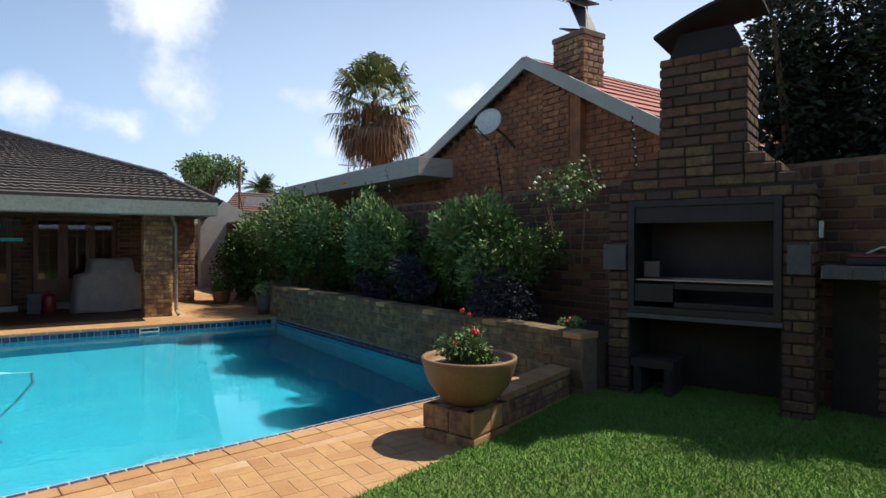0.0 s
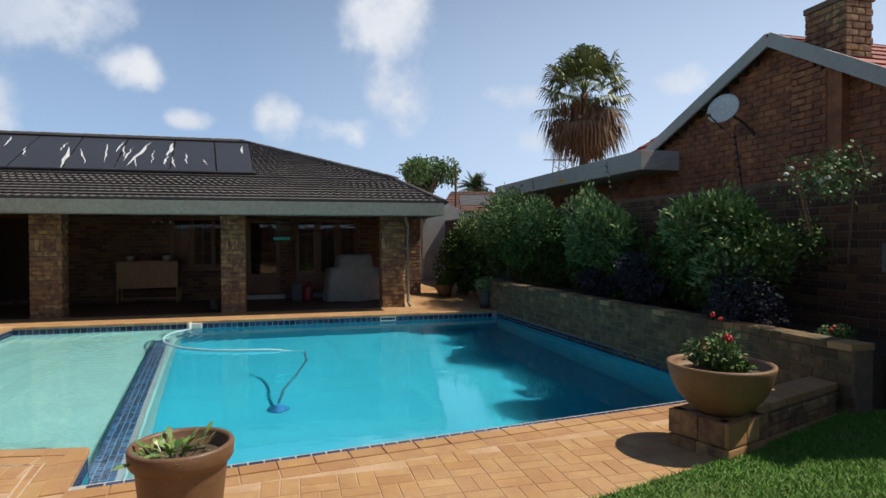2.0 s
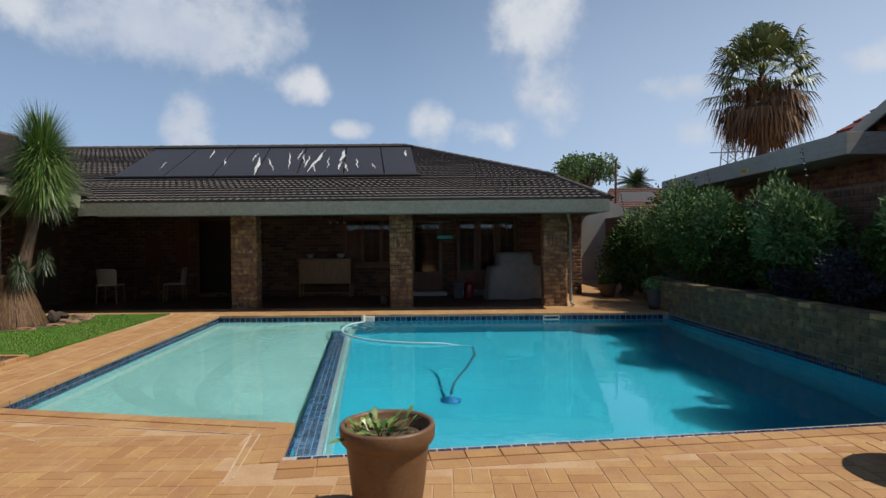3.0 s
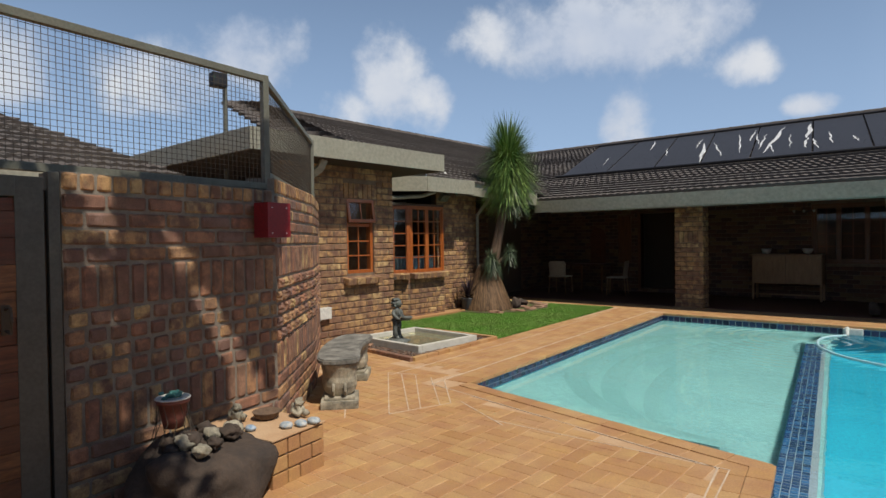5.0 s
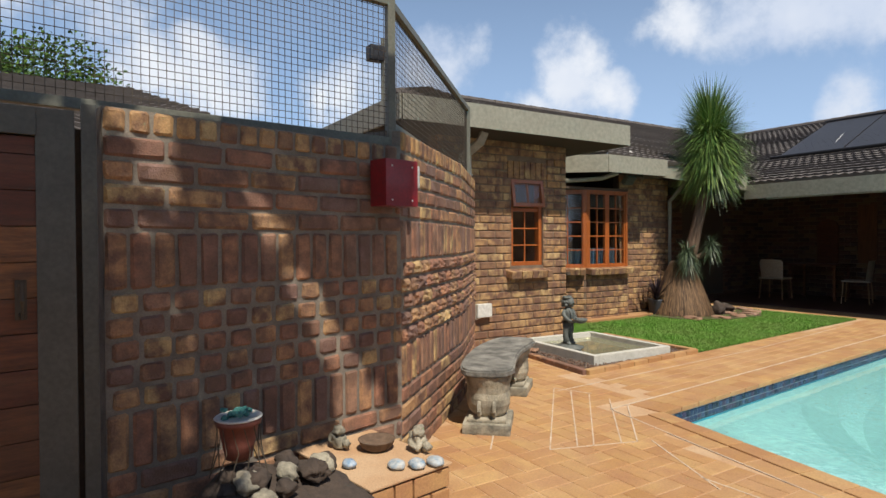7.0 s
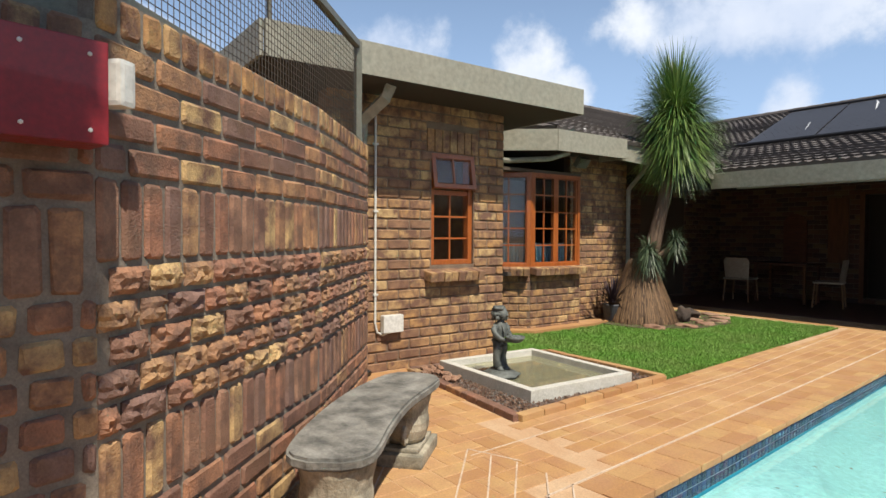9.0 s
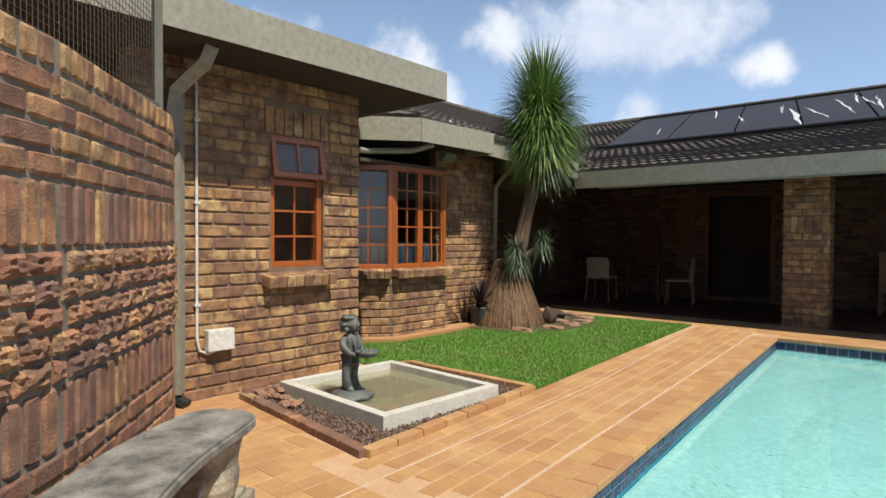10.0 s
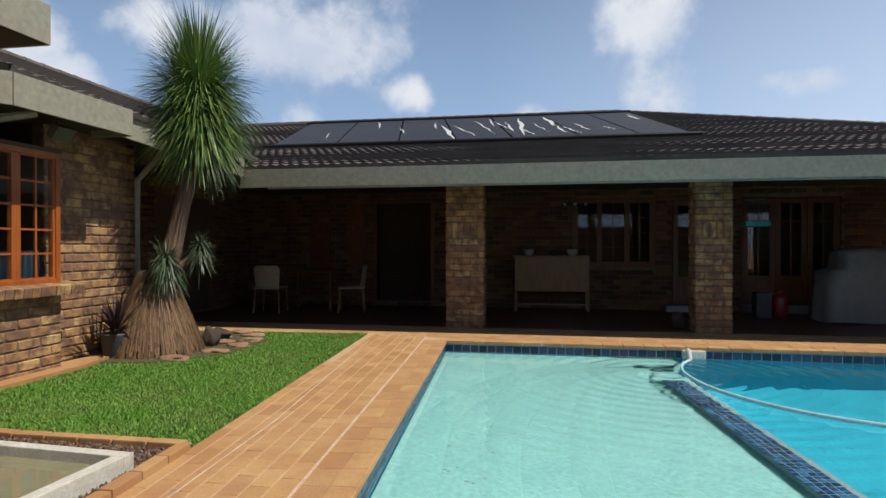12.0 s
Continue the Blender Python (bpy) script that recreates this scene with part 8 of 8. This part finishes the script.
def veranda_things():
    t = tagged(empty("covered_barbecue", (6.15, 2.95, 0.004), 10), "gas barbecue under a creased grey canvas cover", "covered barbecue")
    bm = bmesh.new()
    vs = []
    nx = 24
    for j, (z, kx, ky) in enumerate(((0.02, 0.74, 0.36), (0.45, 0.70, 0.34), (0.78, 0.66, 0.32), (0.84, 0.45, 0.31), (1.08, 0.42, 0.26), (1.14, 0.38, 0.2))):
        ring = []
        for i in range(nx):
            a = i * math.tau / nx
            ca, sa = math.cos(a), math.sin(a)
            q = max(abs(ca), abs(sa)) ** -0.75
            ring.append(bm.verts.new((kx * ca * q * (1 + 0.03 * math.sin(7 * a + j)), ky * sa * q * (1 + 0.04 * math.sin(9 * a + 2 * j)), z + 0.015 * math.sin(5 * a + j))))
        vs.append(ring)
    for a, b in zip(vs, vs[1:]):
        for i in range(nx):
            bm.faces.new((a[i], a[(i + 1) % nx], b[(i + 1) % nx], b[i]))
    bm.faces.new(vs[-1])
    part("cover", bm, M_CLOTH, t, smooth=True)
    for x, m_, lab in ((4.79, M_SLATE, "small grey upright bin on the veranda"), (5.06, M_REDPAINT, "small red gas bottle on the veranda")):
        b = tagged(empty("bin" if x < 5 else "gas_bottle", (x, 3.3, 0.004)), lab, "bin" if x < 5 else "gas bottle")
        bm = bmesh.new()
        if x < 5:
            box(bm, -0.12, 0.12, -0.12, 0.12, 0, 0.42, bevel=0.02)
            part("body", bm, m_, b)
        else:
            lathe(bm, [(0.11, 0), (0.125, 0.03), (0.125, 0.30), (0.10, 0.37), (0.04, 0.40)], 20)
            part("body", bm, m_, b, smooth=True)
            bm = bmesh.new()
            lathe(bm, [(0.05, 0.40), (0.06, 0.42), (0.06, 0.46), (0.03, 0.47)], 12)
            part("collar", bm, m_, b)
    h = tagged(empty("hanging_feeder", (4.45, 2.6, 1.5)), "teal-bottomed hanging feeder cage under the veranda roof", "bird feeder")
    bm = bmesh.new()
    box(bm, -0.18, 0.18, -0.14, 0.14, 0, 0.07, bevel=0.01)
    part("tray", bm, M_TEAL, h)
    bm = bmesh.new()
    for i in range(9):
        x = -0.16 + i * 0.04
        for y in (-0.13, 0.13):
            beam(bm, (x, y, 0.07), (x * 0.8, y * 0.7, 0.42), 0.004, 0.004)
    beam(bm, (0, 0, 0.42), (0, 0, 0.76), 0.006, 0.006)
    box(bm, -0.14, 0.14, -0.1, 0.1, 0.415, 0.425)
    part("cage", bm, M_STEEL, h)
    d = tagged(empty("downpipe"), "round beige downpipe beside the end column", "downpipe")
    bm = bmesh.new()
    tube(bm, [(7.0, 0.62, 2.0), (7.08, 1.0, 1.95), (7.17, 1.2, 1.80), (7.17, 1.22, 0.12), (7.20, 1.12, 0.04)], 0.035, 8)
    part("pipe", bm, M_FASCIA, d)
    s = stone("garden_ball", "dim round ornament at the foot of the column", "ornament", (3.08, 1.55, 0.14), (0.09, 0.09, 0.13), 4, M_GREYROCK, 0.2)


veranda_things()


# ---- pool things ----
def pool_things():
    t = tagged(empty("pool_skimmer", (2.93, -0.02, 0)), "white plastic pool skimmer connector with its hose cuff", "pool skimmer")
    bm = bmesh.new()
    box(bm, -0.13, 0.13, -0.05, 0.02, -0.12, -0.02, bevel=0.02)
    part("plate", bm, M_WHITEPLASTIC, t)
    bm = bmesh.new()
    tube(bm, [(-0.07, -0.04, -0.02), (-0.07, -0.08, -0.02), (-0.07, -0.10, -0.06), (-0.07, -0.12, -0.12)], 0.03, 10)
    part("cuff", bm, M_WHITEPLASTIC, t)
    M_HOSE = mat("pale_blue_hose", (0.45, 0.68, 0.75), 0.4, bump=0)
    h = tagged(empty("pool_hose"), "pale blue floating suction hose on the pool water", "pool hose")
    pts = [(2.86, -0.14, -0.12), (2.70, -0.5, -0.10), (2.62, -1.0, -0.095), (2.72, -1.6, -0.095), (3.0, -2.1, -0.095), (3.4, -2.45, -0.095), (3.9, -2.65, -0.095), (4.4, -2.72, -0.1), (4.84, -2.80, -0.16)]
    bm = bmesh.new()
    sm = []
    for i in range(len(pts) - 1):
        p0, p1, p2, p3 = (Vector(pts[max(0, min(len(pts) - 1, j))]) for j in (i - 1, i, i + 1, i + 2))
        for k in range(6):
            s = k / 6
            sm.append(0.5 * (2 * p1 + (p2 - p0) * s + (2 * p0 - 5 * p1 + 4 * p2 - p3) * s * s + (3 * p1 - p0 - 3 * p2 + p3) * s ** 3))
    tube(bm, sm + [Vector(pts[-1])], 0.017, 10)
    part("floating_hose", bm, M_HOSE, h, smooth=True)
    bm = bmesh.new()
    tube(bm, [(4.84, -2.80, -0.16), (4.86, -3.1, -0.5), (4.72, -3.5, -0.9), (4.55, -3.9, -1.2), (4.5, -4.25, -1.38)], 0.018, 10)
    part("sunken_hose", bm, mat("dull_blue_hose", (0.04, 0.16, 0.26), 0.5, bump=0), h, "sunken blue hose", smooth=True)
    c = tagged(empty("pool_cleaner", (4.5, -4.35, -1.44)), "blue suction pool cleaner on the pool floor", "pool cleaner")
    bm = bmesh.new()
    lathe(bm, [(0.13, -0.05), (0.13, -0.03), (0.08, -0.02), (0.06, 0.06), (0.03, 0.09)], 20)
    part("body", bm, mat("blue_plastic", (0.02, 0.2, 0.5), 0.4), c, smooth=True)
    g = tagged(empty("pool_inlet", (6.52, -0.012, -0.075)), "white rimmed pool overflow slot in the tile band", "pool overflow")
    bm = bmesh.new()
    box(bm, -0.16, 0.16, -0.012, 0.004, 0.025, 0.04)
    box(bm, -0.16, 0.16, -0.012, 0.004, -0.04, -0.025)
    box(bm, -0.16, -0.145, -0.012, 0.004, -0.025, 0.025)
    box(bm, 0.145, 0.16, -0.012, 0.004, -0.025, 0.025)
    part("rim", bm, M_WHITEPLASTIC, g)
    rnd = random.Random(3)
    V, F = [], []
    for i in range(140):
        x, y = rnd.gauss(0.7, 0.35), rnd.gauss(-4.4, 1.4)
        if i % 3 == 0:
            x, y = rnd.gauss(0.9, 0.4), rnd.gauss(-0.9, 0.5)
        if not inside((x - 0.25, y - 0.1), POOL) or not inside((x + 0.1, y + 0.2), POOL):
            continue
        s, a = rnd.uniform(0.005, 0.016), rnd.uniform(0, 6)
        k = len(V)
        V += [(x + s * math.cos(a + q), y + s * 0.5 * math.sin(a + q), WATER_Z + 0.004) for q in (0, 1.57, 3.14, 4.71)]
        F.append((k, k + 1, k + 2, k + 3))
    tagged(pydata("fallen_leaves", V, F, M_SOIL), "scattered small dark leaves floating on the pool", "leaves", kind="stuff")


pool_things()


# ---- east side ----
def fence_stay(at, lean=8, h=0.65):
    t = tagged(empty("fence_bracket", at), "thin black electric fence stay on the boundary wall", "fence bracket", "fence stays")
    t.rotation_euler = (0, radians(-lean), 0)
    bm = bmesh.new()
    tube(bm, [(0, 0, -0.1), (0, 0, h)], 0.009, 6)
    part("rod", bm, M_BLACK, t)
    for i in range(6):
        bm = bmesh.new()
        tube(bm, [(-0.03, 0, 0.1 + i * h * 0.15), (0.005, 0, 0.1 + i * h * 0.15)], 0.017, 6)
        part("insulator", bm, M_BLACK, t)
    return t


STAYS = [(10.5, -7.35), (10.4, -5.1), (10.33, -2.0), (10.25, 1.2), (10.2, 4.0), (10.12, 7.0)]
s0 = fence_stay((STAYS[0][0], STAYS[0][1], 2.25))
for x, y in STAYS[1:]:
    copy_thing(s0, Matrix.Translation((x, y, 2.25)) @ Matrix.Rotation(radians(-10), 4, "Y"))
w = tagged(empty("fence_wires"), "thin steel electric fence wires", "fence wires")
for i in range(6):
    bm = bmesh.new()
    z = 2.35 + i * 0.0975
    beam(bm, (10.12 - 0.014 * i, 7.0, z), (10.5 - 0.014 * i, -7.35, z), 0.002, 0.002)
    part("wire", bm, M_STEEL, w)


def signs():
    for at, yaw, n in (((11.0, -7.75, 2.85), 118, 0), ((10.18, -0.25, 2.72), 100, 1)):
        t = tagged(empty("warning_sign", at, yaw), "small yellow electric fence warning sign", "sign", "warning signs")
        bm = bmesh.new()
        k = 0.17 if n == 0 else 0.09
        box(bm, -k, k, -0.004, 0.004, -k * 0.38, k * 0.38)
        part("plate", bm, M_YELLOW, t)
        bm = bmesh.new()
        box(bm, -k * 0.75, k * 0.55, 0.005, 0.006, -k * 0.05, k * 0.12)
        box(bm, -k * 0.75, k * 0.55, -0.006, -0.005, -k * 0.05, k * 0.12)
        part("bar", bm, M_BLACK, t)


signs()


def climber():
    t = tagged(empty("climbing_rose", (10.2, -6.6, 1.9)), "wild climbing rose with white blooms over the wall", "climbing rose")
    rnd = random.Random(14)
    for i in range(9):
        bm = bmesh.new()
        y = rnd.uniform(-0.7, 0.9)
        tube(bm, [(0, y * 0.4, -0.7), (-0.12, y * 0.7, 0.1), (-0.2, y, rnd.uniform(0.3, 0.75)), (-0.3, y * 1.3, rnd.uniform(0.2, 0.8))], [0.008, 0.006, 0.004, 0.002], 5)
        part("cane", bm, M_BARK, t)
    leafcloud("foliage", (-0.15, 0.0, 0.22), (0.22, 0.7, 0.35), 650, M_LEAFPALE, (0.05, 0.02), 6, t, 14)
    leafcloud("low_foliage", (-0.1, 0.2, -0.4), (0.2, 0.4, 0.35), 300, M_LEAF, (0.05, 0.02), 7, t, 8)
    for i in range(6):
        bm = bmesh.new()
        blob(bm, (rnd.uniform(-0.35, -0.1), rnd.uniform(-0.7, 0.3), rnd.uniform(0.1, 0.6)), (0.028, 0.028, 0.024), 2, 0.4, i)
        part("bloom", bm, M_WHITEFLOWER, t)


climber()


def oval_pot():
    t = tagged(empty("oval_planter", (9.62, -7.2, 0.0), 20), "dark oval planter with pink and white flowers behind the low wall", "planter")
    bm = bmesh.new()
    lathe(bm, [(0.17, 0.2), (0.2, 0.3), (0.24, 0.5), (0.25, 0.52), (0.22, 0.52), (0.05, 0.46)], 28)
    bmesh.ops.scale(bm, vec=(1.15, 0.8, 1), verts=bm.verts)
    part("pot", bm, M_SLATE, t, smooth=True)
    bm = bmesh.new()
    box(bm, -0.2, 0.2, -0.14, 0.14, 0, 0.2, bevel=0.01)
    part("stand", bm, M_SLATE, t)
    leafcloud("foliage", (0, 0, 0.6), (0.22, 0.15, 0.10), 420, M_LEAFPALE, (0.04, 0.015), 6, t, 8)
    for i in range(5):
        bm = bmesh.new()
        blob(bm, (-0.16 + 0.06 * i, -0.02, 0.66 + 0.02 * (i % 2)), (0.018, 0.018, 0.016), 1, 0.3, i)
        part("bloom", bm, M_REDFLOWER if i < 2 else M_WHITEFLOWER, t)


# ---- distance ----
def antenna():
    t = tagged(empty("roof_antenna", (12.1, -5.15, 3.9)), "thin metal television antenna on the neighbouring roof", "antenna")
    bm = bmesh.new()
    tube(bm, [(0, 0, 0), (0, 0, 1.65)], 0.014, 6)
    part("mast", bm, M_STEEL, t)
    bm = bmesh.new()
    a, b = Vector((0, 0.55, 1.6)), Vector((0, -0.75, 1.52))
    beam(bm, a, b, 0.012, 0.012)
    part("boom", bm, M_STEEL, t)
    for i in range(9):
        bm = bmesh.new()
        p = a.lerp(b, i / 8.0)
        ln = 0.16 + 0.02 * i
        beam(bm, p + Vector((-ln, 0, 0)), p + Vector((ln, 0, 0)), 0.005, 0.005)
        part("element", bm, M_STEEL, t)
    bm = bmesh.new()
    beam(bm, (0, -0.5, 1.25), (0, 0.1, 1.6), 0.006, 0.006)
    part("brace", bm, M_STEEL, t)


antenna()


def date_palm(at, z, r, n=46):
    t = tagged(empty("date_palm", (*at, 0)), "feather palm with arching dark fronds behind the roofs", "palm tree")
    bm = bmesh.new()
    tube(bm, [(0, 0, 0), (0, 0, z)], [0.3, 0.25], 10)
    part("trunk", bm, M_BARK, t)
    rnd = random.Random(int(at[0] * 10))
    V, F = [], []
    for i in range(n):
        a, el = rnd.uniform(0, 6.28), rnd.uniform(0.0, 1.4)
        d = Vector((math.cos(a) * math.cos(el), math.sin(a) * math.cos(el), math.sin(el)))
        ln = r * rnd.uniform(0.8, 1.1)
        side = d.cross(Vector((0, 0, 1))).normalized()
        prev = Vector((0, 0, z))
        for j in range(1, 16):
            u = j / 15
            p = Vector((0, 0, z)) + d * ln * u - Vector((0, 0, ln * 0.55 * u * u * math.cos(el)))
            k = len(V)
            for s in (-1, 1):
                w = r * 0.22 * math.sin(math.pi * min(1, u * 0.9 + 0.08))
                tip = p + side * s * w + (p - prev) * 1.6 - Vector((0, 0, w * 0.4))
                k = len(V)
                V += [prev[:], p[:], tip[:]]
                F.append((k, k + 1, k + 2))
            prev = p
    tagged(pydata("frond_mass", V, F, M_PALM, t), kind="stuff")


date_palm((14.4, 19.0), 4.3, 1.4)


def far_houses():
    t = tagged(empty("distant_house"), "low pale house with a red-brown tiled roof beyond the garden wall", "house")
    bm = bmesh.new()
    box(bm, 9.6, 20.0, 14.0, 20, 0, 2.75)
    part("wall", bm, M_PLASTER, t)
    roof_plane("roof", "", (11.0, 13.9, 2.75), (20.5, 13.9, 2.75), (18.5, 17, 3.9), (12.5, 17, 3.9), t, mat_=M_BROWNTILE)
    bm = bmesh.new()
    v = [bm.verts.new((12.2, 14.7, 3.10)), bm.verts.new((14.0, 14.7, 3.10)), bm.verts.new((14.4, 16.3, 3.70)), bm.verts.new((12.8, 16.3, 3.70))]
    bm.faces.new(v)
    part("solar_panel", bm, M_SLATE, t)
    t = tagged(empty("gabled_outbuilding"), "small grey-white plastered gable beside the veranda house", "outbuilding")
    bm = bmesh.new()
    a = [bm.verts.new(p) for p in ((9.35, 9.5, 0), (11.6, 9.5, 0), (11.6, 9.5, 2.2), (9.9, 9.5, 3.05), (9.35, 9.5, 2.8))]
    b = [bm.verts.new(v.co + Vector((0, 0.4, 0))) for v in a]
    bm.faces.new(a)
    bm.faces.new(b[::-1])
    for i in range(len(a)):
        bm.faces.new((a[i], b[i], b[(i + 1) % len(a)], a[(i + 1) % len(a)]))
    bmesh.ops.recalc_face_normals(bm, faces=bm.faces)
    part("wall", bm, M_PLASTER, t)
    p = tagged(empty("utility_pole", (11.4, 12.3, 0)), "thin dark wooden pole behind the wall", "pole")
    bm = bmesh.new()
    tube(bm, [(0, 0, 0), (0, 0, 4.65)], 0.05, 8)
    part("pole", bm, M_BARK, p)
    y = tagged(empty("pylon", (51.7, 85, 0)), "distant steel lattice power pylon", "pylon")
    bm = bmesh.new()
    for s in (-1, 1):
        for q in (-1, 1):
            beam(bm, (s * 2.2, q * 2.2, 0), (s * 1.1, q * 1.1, 16.5), 0.14, 0.14)
    for k in range(7):
        z = 3 + k * 2
        w = 2.2 - 1.1 * z / 16.5
        for s in (-1, 1):
            beam(bm, (-w, s * w, z), (w, s * w, z + 2), 0.08, 0.08)
            beam(bm, (w, s * w, z), (-w, s * w, z + 2), 0.08, 0.08)
    for z in (12.5, 15.5):
        beam(bm, (-3.6, 0, z), (3.6, 0, z + 0.2), 0.16, 0.16)
    tagged(part("lattice", bm, M_STEEL, y), kind="stuff")


far_houses()


def corner_plants():
    for i, (x, y, r, h) in enumerate(((8.75, 0.55, 0.17, 0.42), (8.55, 3.3, 0.22, 0.32), (9.35, 2.5, 0.2, 0.3))):
        t = tagged(empty("plant_pot", (x, y, 0)), "round terracotta-brown plant pot on the paved patio", "plant pot", "patio pots")
        bm = bmesh.new()
        lathe(bm, [(r * 0.7, 0), (r * 0.85, h * 0.4), (r, h * 0.95), (r * 1.05, h), (r * 0.9, h), (r * 0.4, h * 0.92)], 28)
        part("pot", bm, M_SLATE if i == 0 else M_BROWNPOT, t, smooth=True)
        s = tagged(empty("pot_plant", (x, y, h)), "bushy green plant in a patio pot", "plant", "patio plants")
        leafcloud("foliage", (0, 0, 0.18 if i else 0.1), (0.3, 0.3, 0.25 if i else 0.15), 900, M_LEAF if i else M_LEAFPALE, (0.06, 0.022), 90 + i, s, 9)
    g = tagged(empty("green_drum", (10.3, 3.4, 0.0)), "pale green rounded tank beside the shrubs", "tank")
    bm = bmesh.new()
    lathe(bm, [(0.4, 0), (0.42, 0.3), (0.42, 0.95), (0.3, 1.12), (0.1, 1.18)], 28)
    part("tank", bm, mat("pale_green_plastic", (0.22, 0.36, 0.26), 0.5), g, smooth=True)


corner_plants()
oval_pot()

def finish():
    bpy.context.view_layer.update()
    for j in JOBS:
        lay_now(*j)


finish()
